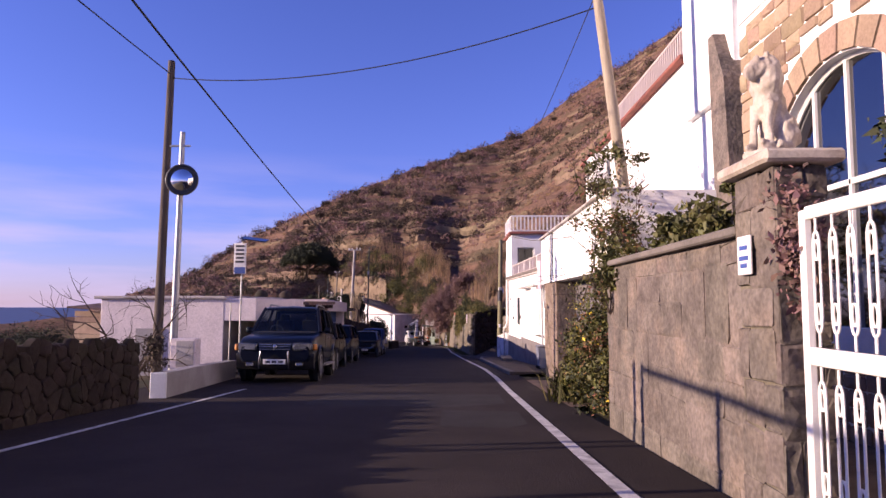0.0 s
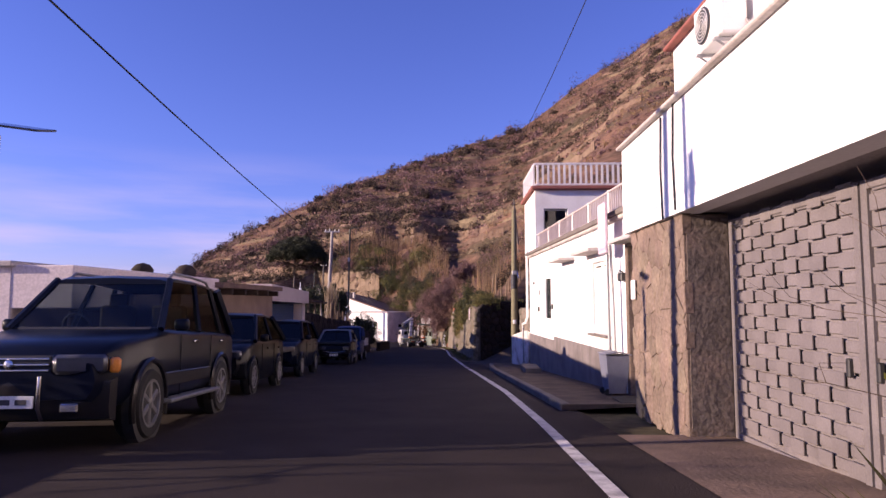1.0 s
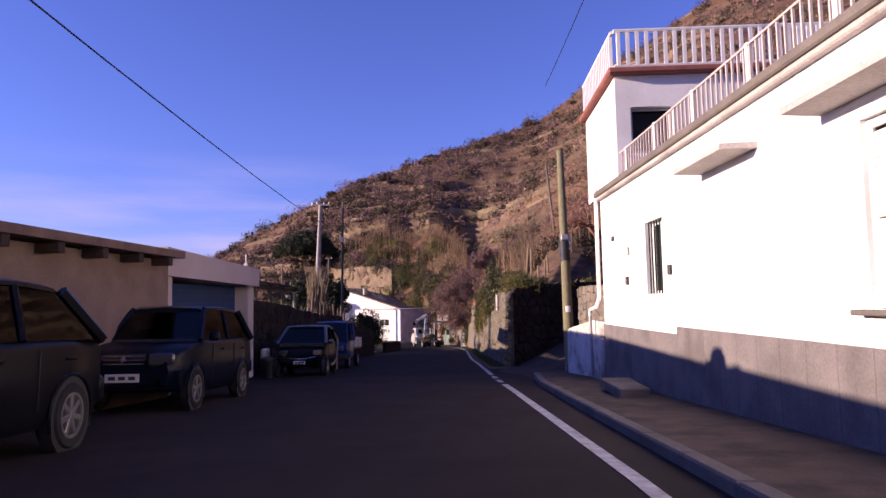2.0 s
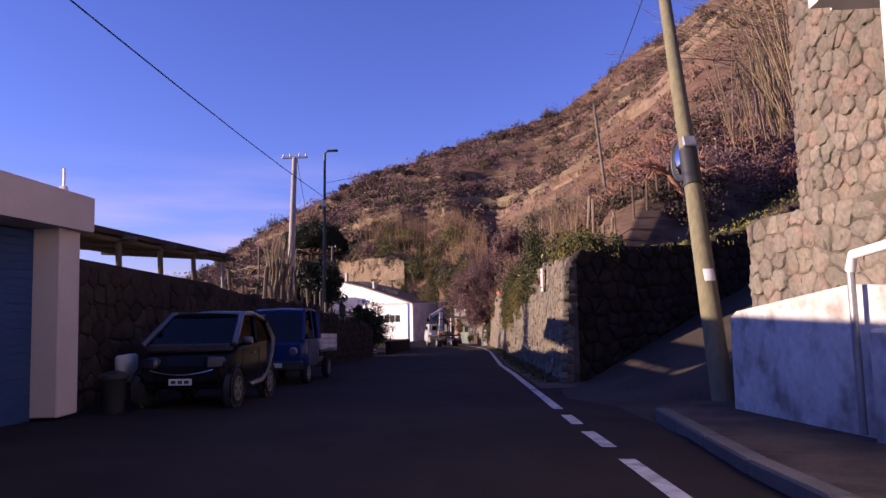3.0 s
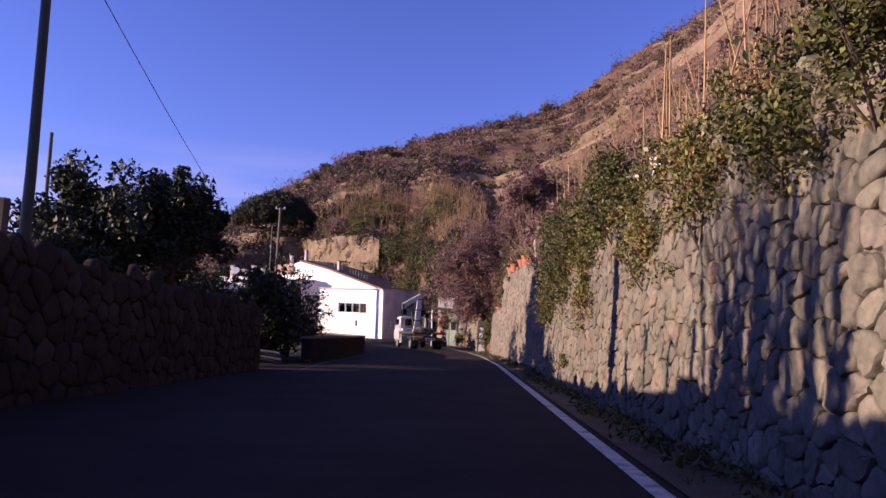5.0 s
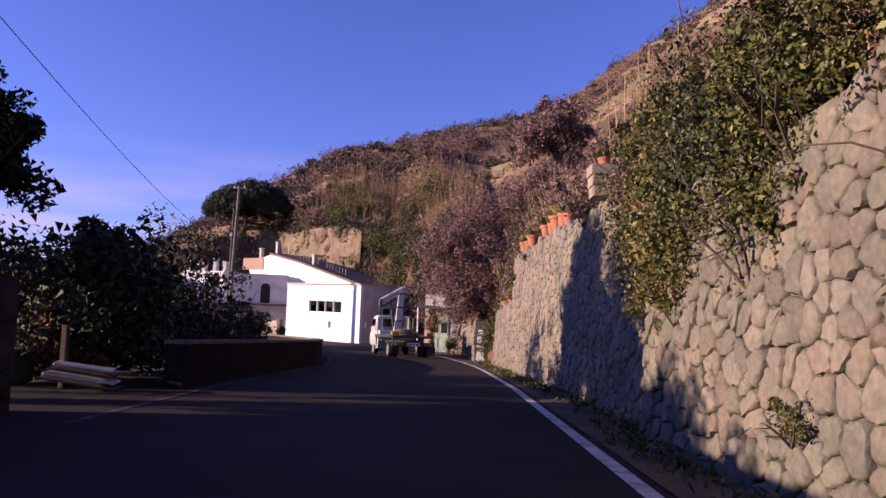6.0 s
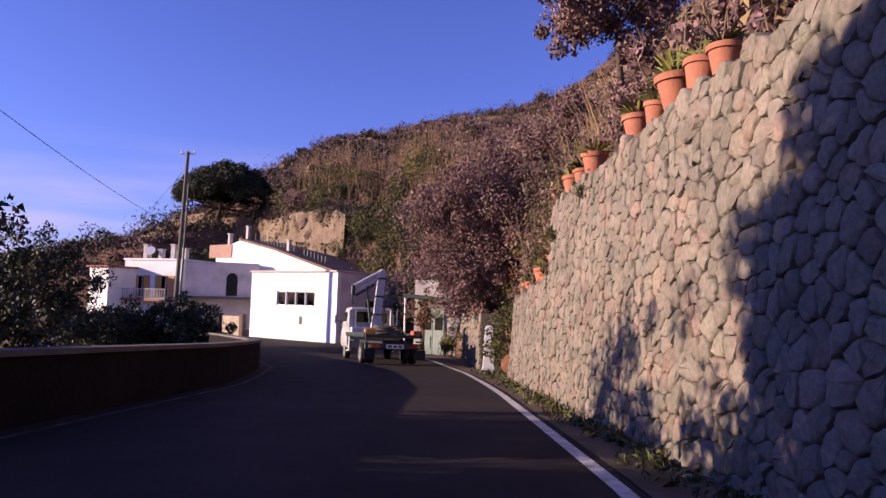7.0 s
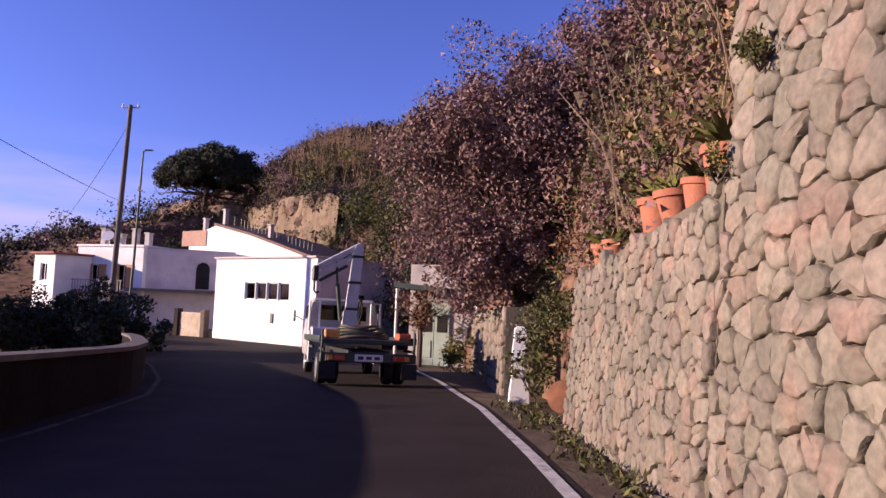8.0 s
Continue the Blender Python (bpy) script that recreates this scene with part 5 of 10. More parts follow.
part("blue_field", g, SIGN_BLUE, bd, "blue field")
g = Geo()
g.box((0, 0, 0), (0.72, 0.40, 0.03), 0.006, Matrix.Translation((0.36, 0.02, 3.80)) @ pose(0, 0, 0, 14, 8, 0))
part("solar_panel", g, SOLAR, bs, "dark tilted solar panel")
# lilac building, wooden hut, brown shed
lb = thing("lilac_building", Matrix.Translation((-10, 25.6, zr(25.6))), "low lilac-white building with flat roof", "building", "low buildings by the road")
g = Geo()
g.box((0.67, -1.68, 0.95), (3.95, 6.85, 3.4), 0.02)
part("wall", g, PLASTER_LILAC, lb)
g = Geo()
g.box((0.60, -1.68, 2.68), (4.2, 7.05, 0.10), 0.02)
part("roof", g, PLASTER_OLD, lb, "thin grey roof slab")
g = Geo()
g.box((3.15, -1.72, 2.30), (1.05, 6.75, 0.72), 0.02)
part("parapet", g, PLASTER_LILAC, lb, "raised parapet")
for k in range(62):
    g = Geo()
    g.box((3.63, -5.05 + 0.105 * k, 1.2), (0.05, 0.09, 1.4), 0.004)
    part("board", g, WOOD_DARK, lb, "dark upright board")
g = Geo()
g.box((0.3, -5.11, 0.9), (0.9, 0.05, 1.6), 0.01)
part("shutter_door", g, PLASTER_GREY, lb, "grey shutter door")
for x, y in ((2.2, 0.4), (3.0, 1.1)):
    g = Geo()
    g.lathe([(0.02, 0.0), (0.24, 0.02), (0.26, 0.16), (0.16, 0.28), (0.02, 0.32)], 16, Matrix.Translation((x, y, 2.70)))
    part("roof_cowl", g, DARK_STONE, lb, "dark round roof cowl", smooth=50)
hut = thing("wooden_hut", Matrix.Translation((-15.25, 28.2, zr(28) - 0.6)) @ Matrix.Diagonal((0.55, 1, 1, 1)), "weathered plank hut on posts beside lilac wall", "hut", "low buildings by the road")
g = Geo()
for x in (-1.3, 1.6):
    for y in (-0.9, 0.9):
        g.box((x, y, 0.6), (0.16, 0.16, 2.4), 0.01)
part("post", g, WOOD_OLD, hut)
for k in range(6):
    g = Geo()
    g.box((0.2, -1.0, 1.55 + 0.24 * k), (3.2 + 0.1 * (k % 2), 0.05, 0.225), 0.008, pose(0, 0, 0, 0, 0.8 * ((k % 3) - 1), 0))
    part("plank", g, mat("pale_plank", (0.44, 0.32, 0.22), (0.36, 0.26, 0.18), 3, 0.8, bump=0.3, rand=0.2) if not k else bpy.data.materials["pale_plank"], hut)
g = Geo()
g.box((0.2, 0, 3.05), (3.8, 2.6, 0.07), 0.01, pose(0, 0, 0, 3, 2, 0))
part("roof", g, ROOF, hut, "thin dark roof sheet")
bb = thing("brown_shed", Matrix.Translation((-8.6, 29.95, zr(30))), "brown rendered shed with overhanging tiled eave", "shed", "low buildings by the road")
g = Geo()
g.prism([(-2.2, -0.4), (2.15, -0.4), (2.15, 2.62), (-2.2, 2.72)], -2.95, 2.95, "y", pose(0, 0, 0))
part("wall", g, ROOFBROWN, bb)
g = Geo()
g.prism([(-2.4, 2.74), (2.50, 2.66), (2.50, 2.80), (-2.4, 2.88)], -3.0, 2.96, "y")
part("roof", g, ROOF, bb, "dark tiled lean-to roof")
for k in range(5):
    g = Geo()
    g.box((2.32, -2.3 + 1.15 * k, 2.56), (0.38, 0.16, 0.16), 0.01)
    part("eave_beam", g, WOOD_DARK, bb)
# white garage with blue shutter
ga = thing("garage", Matrix.Translation((-8.6, 35.9, zr(36))), "white flat-roofed garage with wide blue shutter door", "garage", "low buildings by the road")
inv = ga.matrix_world.inverted()
m = inv @ Matrix.Translation((-6.6, 33.0, 0)) @ pose(0, 0, 0, 0, 0, 90)
for a in (0.22, 5.45):
    g = Geo()
    g.box((a, 0.22, -0.55), (0.46, 0.42, 2.9), 0.02, m)
    part("pillar", g, PLASTER_PINK, ga, "white square pillar")
g = Geo()
g.prism([(-0.05, 0.72), (5.80, 0.62), (5.80, 1.13), (-0.05, 1.32)], -0.12, 4.2, "y", m)
part("roof_slab", g, PLASTER_PINK, ga, "thick white roof slab with fascia")
g = Geo()
g.box((2.85, 4.0, -0.5), (5.7, 0.25, 3.0), 0, m)
g.box((0.12, 2.1, -0.5), (0.22, 3.7, 3.0), 0, m)
g.box((5.58, 2.1, -0.5), (0.22, 3.7, 3.0), 0, m)
part("wall", g, PLASTER_OLD, ga)
for k in range(24):
    g = Geo()
    g.box((2.84, 0.42, -2.05 + 0.113 * k), (4.78, 0.03, 0.111), 0.004, m)
    part("shutter_slat", g, BLUE_DOOR, ga, "blue shutter slat")
g = Geo()
g.tube([m @ Vector((5.55, 0.2, 1.1)), m @ Vector((5.55, 0.2, 1.55))], 0.02, 6)
g.box((5.55, 0.2, 1.22), (0.1, 0.1, 0.14), 0.02, m)
part("beacon", g, SIGN, ga, "small white roof lamp")
bk = thing("dustbin", Matrix.Translation((-6.35, 39.15, zr(39.1))), "small black dustbin beside the white pillar", "bin")
g = Geo()
g.lathe([(0.14, 0), (0.19, 0.5), (0.21, 0.52), (0.21, 0.58), (0.05, 0.63)], 16)
part("shell", g, PLASTIC, bk, smooth=40)
crate = thing("white_crate", Matrix.Translation((-6.75, 40.2, zr(40.2) + 0.62)), "pale crumpled sack hanging by the wall", "sack")
g = Geo()
g.box((0, 0, 0), (0.16, 0.5, 0.46), 0.06)
part("sack_body", g, PAINT_WHITE, crate, smooth=60)
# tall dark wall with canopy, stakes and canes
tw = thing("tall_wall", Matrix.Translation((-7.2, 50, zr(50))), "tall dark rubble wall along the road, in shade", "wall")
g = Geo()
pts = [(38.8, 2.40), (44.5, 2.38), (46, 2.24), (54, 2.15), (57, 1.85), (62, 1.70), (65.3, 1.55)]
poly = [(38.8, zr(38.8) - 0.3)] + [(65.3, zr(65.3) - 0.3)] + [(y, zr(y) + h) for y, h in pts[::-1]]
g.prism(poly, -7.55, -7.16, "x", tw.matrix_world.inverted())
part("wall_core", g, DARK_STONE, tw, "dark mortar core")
pe = thing("timber_canopy", Matrix.Translation((-8.9, 42.2, zr(42) + 2.32)), "dark timber canopy roof on rough posts", "canopy")
g = Geo()
g.prism([(-1.6, 0.90), (1.75, 0.65), (1.75, 0.75), (-1.6, 1.00)], -3.1, 3.4, "y", pose(0, 0, 0, -1.2))
part("roof_sheet", g, WOOD_DARK, pe, "thin dark roof sheet")
for y in (-2.9, -1.4, 0.1, 1.6, 3.2):
    g = Geo()
    g.tube([(1.65, y, -0.2 - 0.052 * y), (1.62, y, 0.67 - 0.021 * y)], 0.055 if y < 3 else 0.045, 8)
    part("post", g, WOOD_OLD if y < 3 else PLASTER_GREY, pe, smooth=50)
    g = Geo()
    g.tube([(-1.5, y, 0.86 - 0.021 * y), (1.95, y, 0.61 - 0.021 * y)], 0.05, 7)
    part("rafter", g, WOOD_OLD, pe, smooth=50)
g = Geo()
g.tube([(1.62, -3.1, 0.66), (1.62, 3.4, 0.53)], 0.06, 8)
part("beam", g, WOOD_OLD, pe, smooth=50)
g = Geo()
g.box((0.6, 1.3, 0.86), (0.5, 0.6, 0.14), 0.03)
part("roof_bundle", g, DARK_STONE, pe, "dark bundle on the roof")
r5 = np.random.default_rng(5)
for k in range(13):
    y = 46.3 + k * 0.82
    h = 0.35 + 0.5 * r5.random() + (0.5 if k in (3, 7) else 0)
    g = Geo()
    g.tube([(-7.4, y, zr(y) + 1.9), (-7.4 + 0.06 * r5.normal(), y + 0.06 * r5.normal(), zr(y) + 2.15 + h)], 0.04 + 0.03 * r5.random(), 7)
    tagged(part("wall_stake", g, WOOD_OLD, smooth=50), "rough wooden stake on top of the wall", "stake", "stakes on the wall")
cn = thing("cane_bundle", Matrix.Translation((-8.0, 52.2, zr(52) + 1.6)), "upright stacked bundle of dry canes and poles", "canes")
g = Geo()
for k in range(110):
    a, b = r5.normal(size=2), r5.normal(size=2)
    h = 2.2 + 1.1 * r5.random()
    x0, y0 = 0.12 * a[0], 0.75 * a[1]
    g.tube([(x0, y0, 0), (x0 * 0.6 + 0.10 * b[0], y0 * 0.75 + 0.14 * b[1], h * 0.6), (x0 * 0.9 + 0.18 * b[0], y0 * 0.95 + 0.3 * b[1] + 0.12, h)], [0.02, 0.016, 0.008], 5)
tagged(part("cane", g, CANE, cn, "dry thin canes"), kind="stuff")
for k in range(9):
    g = Geo()
    y0 = -0.9 + 0.22 * k
    g.tube([(0.1, y0, -0.2), (0.05 + 0.1 * r5.normal(), y0 + 0.25 * r5.normal(), 1.9 + 0.5 * r5.random())], [0.05, 0.035], 7)
    part("pole", g, WOOD_OLD, cn, smooth=50)
# concrete pole, lamp post
cp = thing("concrete_pole", Matrix.Translation((-8.83, 56.7, zr(56.7))), "tall pale concrete utility pole with cross arm", "pole", "utility poles")
g = Geo()
g.tube([(-0.32, -0.1, 0), (0.0, 0, 8.7)], [0.19, 0.10], 14)
part("shaft", g, mat("pale_pole_concrete", (0.40, 0.37, 0.35), (0.33, 0.30, 0.285), 2.0, 0.9, bump=0.3, bscale=25, c3=(0.24, 0.21, 0.20), sscale=0.9), cp, smooth=50)
g = Geo()
g.box((0, 0, 8.72), (1.1, 0.09, 0.09), 0.01)
arm = part("cross_arm", g, GREY_METAL, cp)
for x in (-0.48, -0.2, 0.2, 0.48):
    g = Geo()
    g.lathe([(0.03, 0), (0.045, 0.04), (0.03, 0.08), (0.02, 0.14)], 10, Matrix.Translation((x, 0, 8.76)))
    part("insulator", g, WHITE_METAL, arm, "pale insulator", smooth=50)
lp = thing("street_lamp", Matrix.Translation((-7.62, 57.0, zr(57))), "slim dark green street lamp with flat head", "street lamp", "street lamps")
g = Geo()
g.tube([(-0.12, -0.05, 0), (-0.06, 0, 3.0), (0.02, 0, 8.95)], [0.085, 0.07, 0.05], 12)
part("shaft", g, DARK_METAL, lp, smooth=50)
g = Geo()
g.tube([(0.02, 0, 8.93), (0.18, 0, 9.02)], 0.03, 8)
g.box((0.36, 0, 9.03), (0.46, 0.2, 0.07), 0.02)
part("lamp_head", g, DARK_METAL, lp, "flat dark lamp head", smooth=40)
g = Geo()
g.box((-0.02, -0.1, 6.75), (0.16, 0.14, 0.3), 0.02)
part("junction_box", g, GREY_METAL, lp, "grey junction box")
# low wall with pale coping round the bend
lc = thing("bend_wall", Matrix.Translation((-7.2, 80, zr(80))), "low dark wall with pale coping round the bend", "wall")
inv = lc.matrix_world.inverted()
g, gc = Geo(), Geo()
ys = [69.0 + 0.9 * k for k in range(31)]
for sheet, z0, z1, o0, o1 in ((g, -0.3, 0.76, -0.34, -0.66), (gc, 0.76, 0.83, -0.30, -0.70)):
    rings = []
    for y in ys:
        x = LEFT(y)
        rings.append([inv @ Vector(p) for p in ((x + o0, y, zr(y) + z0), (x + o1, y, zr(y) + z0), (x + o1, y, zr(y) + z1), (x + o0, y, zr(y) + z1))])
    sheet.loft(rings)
part("wall_core", g, DARK_RENDER, lc, "rendered wall face, shade put into its dark colour")
part("coping", gc, CONCRETE, lc, "grey concrete coping")
# crate, green box and post by the road
bx = thing("plank_pallet", Matrix.Translation((-8.0, 68.1, zr(68.1))), "small pallet of pale planks with a post", "pallet")
for k in range(4):
    g = Geo()
    g.box((0.0, 0, 0.12 + 0.085 * k), (1.15 - 0.1 * k, 0.4, 0.035), 0.005, pose(0, 0, 0, 0, 9, 12 + 4 * k))
    part("plank", g, PAINT_WHITE if k % 2 else WOOD_OLD, bx)
g = Geo()
g.box((-0.35, 0.1, 0.55), (0.09, 0.09, 1.1), 0.01)
part("post", g, WOOD_OLD, bx)
gb = Geo()
gb.box((-9.9, 68.8, zr(68.8) + 0.3), (1.0, 0.6, 0.6), 0.04)
tagged(part("green_box", gb, mat("dull_green_plastic", (0.05, 0.10, 0.05), (0.04, 0.08, 0.04), 3, 0.6)), "dull green storage box on the verge", "box")

# ---- houses at the bend ----
wh = thing("white_house", Matrix.Translation((-12, 110, -5.4)), "white cube house with barred window strip at the bend", "house", "houses at the bend")
inv = wh.matrix_world.inverted()
fw = inv @ facade(-16.75, 111.35, -9.98, 106.9, -5.7)
LW = math.hypot(6.77, 4.45)
g = Geo().panel(LW, 4.80, 0.3, [(2.6, 2.62, 6.15, 3.55)], fw)
g.box((0.15, 3.3, 2.4), (0.3, 6.0, 4.78), 0, fw)
g.box((LW / 2, 6.1, 2.4), (LW - 0.7, 0.3, 4.78), 0, fw)
part("wall", g, PLASTER, wh, "clean white plastered wall")
# Side turned from the sun: a greyer plaster than the front paints its shade.
g = Geo().panel(6.2, 4.78, 0.3, [(2.3, 2.6, 3.3, 3.05)], fw @ Matrix.Translation((LW - 0.001, 0.3, 0)) @ pose(0, 0, 0, 0, 0, 90))
part("side_wall", g, PLASTER_LILAC, wh, "white side wall, shade put into greyer plaster")
g = Geo()
g.box((2.8, 0.2, 2.82), (1.1, 0.02, 0.6), 0, fw @ Matrix.Translation((LW, 0.3, 0)) @ pose(0, 0, 0, 0, 0, 90))
part("side_window", g, INSIDE, wh, "dark side window")
g = Geo()
g.box((LW / 2, 3.1, 4.84), (LW + 0.12, 6.5, 0.10), 0.02, fw)
part("roof", g, PLASTER_PINK, wh, "flat roof slab")
for k in range(4):
    x0 = 2.6 + 0.90 * k
    window(wh, fw, x0, 2.62, x0 + 0.85, 3.55, 0.12, WHITE_METAL, bars=0, label="dark window with broad pale frame")
    if k < 3:
        g = Geo()
        g.box((x0 + 0.875, 0.15, 3.08), (0.05, 0.28, 0.93), 0, fw)
        part("window_pier", g, PLASTER, wh)
g = Geo()
g.box((4.95, -0.03, 1.72), (0.22, 0.06, 0.5), 0.02, fw)
part("letter_box", g, PLASTIC, wh, "small dark wall box")
# house with sloping gable above it
gh = thing("gable_house", Matrix.Translation((-20, 123, -5.4)), "white house with a long sloping gable and chimneys", "house", "houses at the bend")
inv = gh.matrix_world.inverted()
m = inv @ facade(-25.5, 126.5, -11.5, 117.5, -5.6)
L = math.hypot(14, 9)
g = Geo()
g.prism([(0.5, 0), (L, 0), (L, 4.7), (8.2, 7.0), (3.8, 7.9), (0.5, 7.1)], 0, 5.0, "y", m)
part("wall", g, PLASTER, gh, "white plastered gable wall")
g = Geo()
g.prism([(L + 0.3, 4.68), (8.2, 7.02), (3.8, 7.92), (3.8, 8.12), (8.2, 7.22), (L + 0.3, 4.88)], -0.15, 5.2, "y", m)
part("roof", g, ROOF, gh, "dark sloping roof edge")
g = Geo()
g.box((1.2, -0.04, 7.0), (3.2, 0.06, 1.2), 0.01, m)
part("render_patch", g, PALE_BRICK, gh, "bare terracotta block wall")
for x, z in ((9.3, 6.4), (3.9, 7.8), (1.4, 7.2)):
    g = Geo()
    g.box((x, 0.8, z + 0.65), (0.32, 0.32, 1.5), 0.02, m)
    g.box((x, 0.8, z + 1.45), (0.44, 0.44, 0.10), 0.02, m)
    part("chimney", g, PLASTER_OLD, gh, "white rendered chimney")
for k in range(22):
    g = Geo()
    x = 4.2 + 0.42 * k
    z = 7.95 - (x - 3.8) * 0.265
    g.box((x, 1.4, z + 0.5), (0.04, 0.04, 0.9), 0, m)
    part("fence_picket", g, DARK_METAL, gh)
# grey-white house with an arched door
ah = thing("arch_house", Matrix.Translation((-23, 121, -5.4)), "grey-white flat house with an arched dark door", "house", "houses at the bend")
inv = ah.matrix_world.inverted()
m = inv @ facade(-24.9, 119.2, -19.6, 121.8, -5.6)
L = math.hypot(5.3, 2.6)
g = Geo().panel(L, 5.75, 0.3, [(3.3, 3.0, 4.2, 4.6)], m)
g.box((0.15, 2.3, 2.85), (0.3, 4.0, 5.7), 0, m)
g.box((L - 0.15, 2.3, 2.85), (0.3, 4.0, 5.7), 0, m)
g.box((L / 2, 2.3, 5.7), (L, 4.6, 0.12), 0.02, m)
part("wall", g, PLASTER_LILAC, ah)
g = Geo()
g.prism([(3.3, 3.0), (4.2, 3.0)] + [(3.75 + 0.45 * math.cos(a), 4.4 + 0.5 * math.sin(a)) for a in np.linspace(0, math.pi, 11)], -0.03, 0.12, "y", m)
part("door", g, INSIDE, ah, "dark arched door")
g = Geo()
g.box((L / 2 - 0.4, -0.8, 2.85), (L + 1.6, 1.6, 0.18), 0.02, m)
part("terrace_slab", g, CONCRETE, ah, "thin terrace slab")
# ochre-shuttered house
oh = thing("shuttered_house", Matrix.Translation((-29, 121, -5.4)), "white flat house with ochre shutters and balcony", "house", "houses at the bend")
inv = oh.matrix_world.inverted()
m = inv @ facade(-30.3, 120.2, -24.9, 118.9, -5.6)
L = math.hypot(5.4, 1.3)
g = Geo().panel(L, 5.8, 0.3, [(1.0, 2.7, 2.3, 4.5), (3.3, 2.7, 4.6, 4.5)], m)
g.box((L - 0.15, 2.3, 2.9), (0.3, 4.0, 5.8), 0, m)
g.box((0.15, 2.3, 2.9), (0.3, 4.0, 5.8), 0, m)
g.box((L / 2, 2.3, 5.8), (L + 0.2, 4.8, 0.15), 0.02, m)
part("wall", g, PLASTER, oh)
for x in (1.0, 3.3):
    window(oh, m, x, 2.7, x + 1.3, 4.5, 0.15)
    for s in (-0.12, 1.06):
        g = Geo()
        g.box((x + s + 0.18, -0.03, 3.6), (0.62, 0.05, 1.8), 0.01, m)
        part("shutter", g, OCHRE, oh, "ochre wooden shutter")
g = Geo()
g.box((2.6, -0.7, 2.5), (5.0, 1.4, 0.15), 0.02, m)
part("balcony", g, TERRACOTTA, oh, "terracotta balcony slab")
balustrade(oh, m @ Matrix.Translation((0.1, -1.35, 0)), 5.0, 2.58, 0.8, 0.22, PLASTER_OLD, 0.03, 0.04, label="pale balcony railing")
for x, h in ((0.9, 1.2), (2.4, 0.8), (3.6, 1.2), (4.7, 0.9)):
    g = Geo()
    g.box((x, 1.4, 5.85 + h / 2), (0.4, 0.4, h), 0.02, m)
    g.box((x, 1.4, 5.9 + h), (0.5, 0.5, 0.1), 0.02, m)
    part("chimney", g, PLASTER_OLD, oh, "white rendered chimney")
g = Geo()
g.lathe([(0.02, 0), (0.25, 0.05), (0.42, 0.16)], 18, m @ Matrix.Translation((1.6, 1.0, 6.5)) @ pose(0, 0, 0, 60, 0, 20))
part("satellite_dish", g, WHITE_METAL, oh, "white satellite dish", smooth=50)
g = Geo()
g.tube([m @ Vector((1.6, 1.1, 5.8)), m @ Vector((1.6, 1.1, 6.5))], 0.03, 6)
part("dish_mast", g, GREY_METAL, oh)
th2 = thing("small_house", Matrix.Translation((-31.5, 119, -5.4)), "small white house wing with red roof edge", "house", "houses at the bend")
m = th2.matrix_world.inverted() @ facade(-32.3, 118.6, -30.2, 117.6, -5.6)
g = Geo().panel(2.33, 5.0, 0.3, [(0.7, 3.2, 1.5, 4.4)], m)
g.box((2.18, 1.8, 2.5), (0.3, 3.0, 5.0), 0, m)
part("wall", g, PLASTER, th2)
window(th2, m, 0.7, 3.2, 1.5, 4.4, 0.12)
g = Geo()
g.box((1.17, 1.5, 5.07), (2.7, 3.5, 0.14), 0.03, m)
part("roof", g, RED_TRIM, th2, "dull red roof edge")
# tarpaulin gate and gateposts beside the white house
tg = thing("sheeted_gate", facade(-19.3, 112.4, -17.1, 111.4, -5.55), "gate hung with a creased tan sheet", "gate")
for x in (0.1, 2.2):
    g = Geo()
    g.box((x, 0, 0.9), (0.36, 0.36, 1.8), 0.03)
    part("gatepost", g, DARK_STONE if x < 1 else TUFF, tg, "stone gatepost")
g = Geo()
for i in range(15):
    for j in range(9):
        x, z = 0.32 + 0.12 * i, 0.1 + 0.19 * j
        g.v.append((x, -0.05 + 0.06 * noise.noise((x * 3, z * 3, 4)), z))
for i in range(14):
    for j in range(8):
        k = i * 9 + j
        g.f.append((k, k + 9, k + 10, k + 1))
part("sheet", g, TAN_SHEET, tg, "creased tan plastic sheet", smooth=60)
wooden_pole(-19.45, 105.6, zr(105), 11.3, (0.30, 0.0), 0.14, "tall dark wooden utility pole by the houses", cross=True)
lp2 = copy_thing(lp, Matrix.Translation((-21.95, 112.3, zr(112) + 1.6)))
lp2["label"] = "slim dark street lamp above the hedge"
wire((-1.5, -10, 4.75), (-7.52, 57.0, 3.91), 1.0, 0.012)
wire((-8.82, 57.0, 5.71), (-21.95, 112.3, 1.88), 1.24, 0.012)
wire((-19.15, 105.6, 5.2), (-31, 118, 0.5), 0.4, 0.012, "pale overhead cable down to the far houses")
wire((-7.43, 16.25, 7.0), (2.82, 12.1, 6.95), 0.55, 0.014, "pale overhead cable crossing the road")
wire((-7.43, 16.25, 7.1), (-7.6, -20, 9.0), 0.5, 0.016)
wire((2.7, 12.1, 7.1), (2.15, 39.5, 6.6), 0.5, 0.010)
wire((2.2, 39.5, 5.0), (4.58, 61.2, 8.6), 0.4, 0.010)
wire((-7.6, 57.0, 4.6), (4.58, 61.2, 8.6), 0.3, 0.010)
wooden_pole(5.3, 61.1, 0.2, 8.5, (-0.75, 0.05), 0.09, "slim wooden utility pole above the wall")
wooden_pole(-14.0, 66.5, zr(66) - 0.6, 7.0, (0.1, 0), 0.07, "short wooden pole among dark trees")

# doorway building and odds beside the end of the stone wall
db = thing("roadside_store", Matrix.Translation((-3.1, 99.3, zr(99))), "small roadside store with pale green doors", "store", "houses at the bend")
m = pose(0, 0, 0, 0, 0, -14)
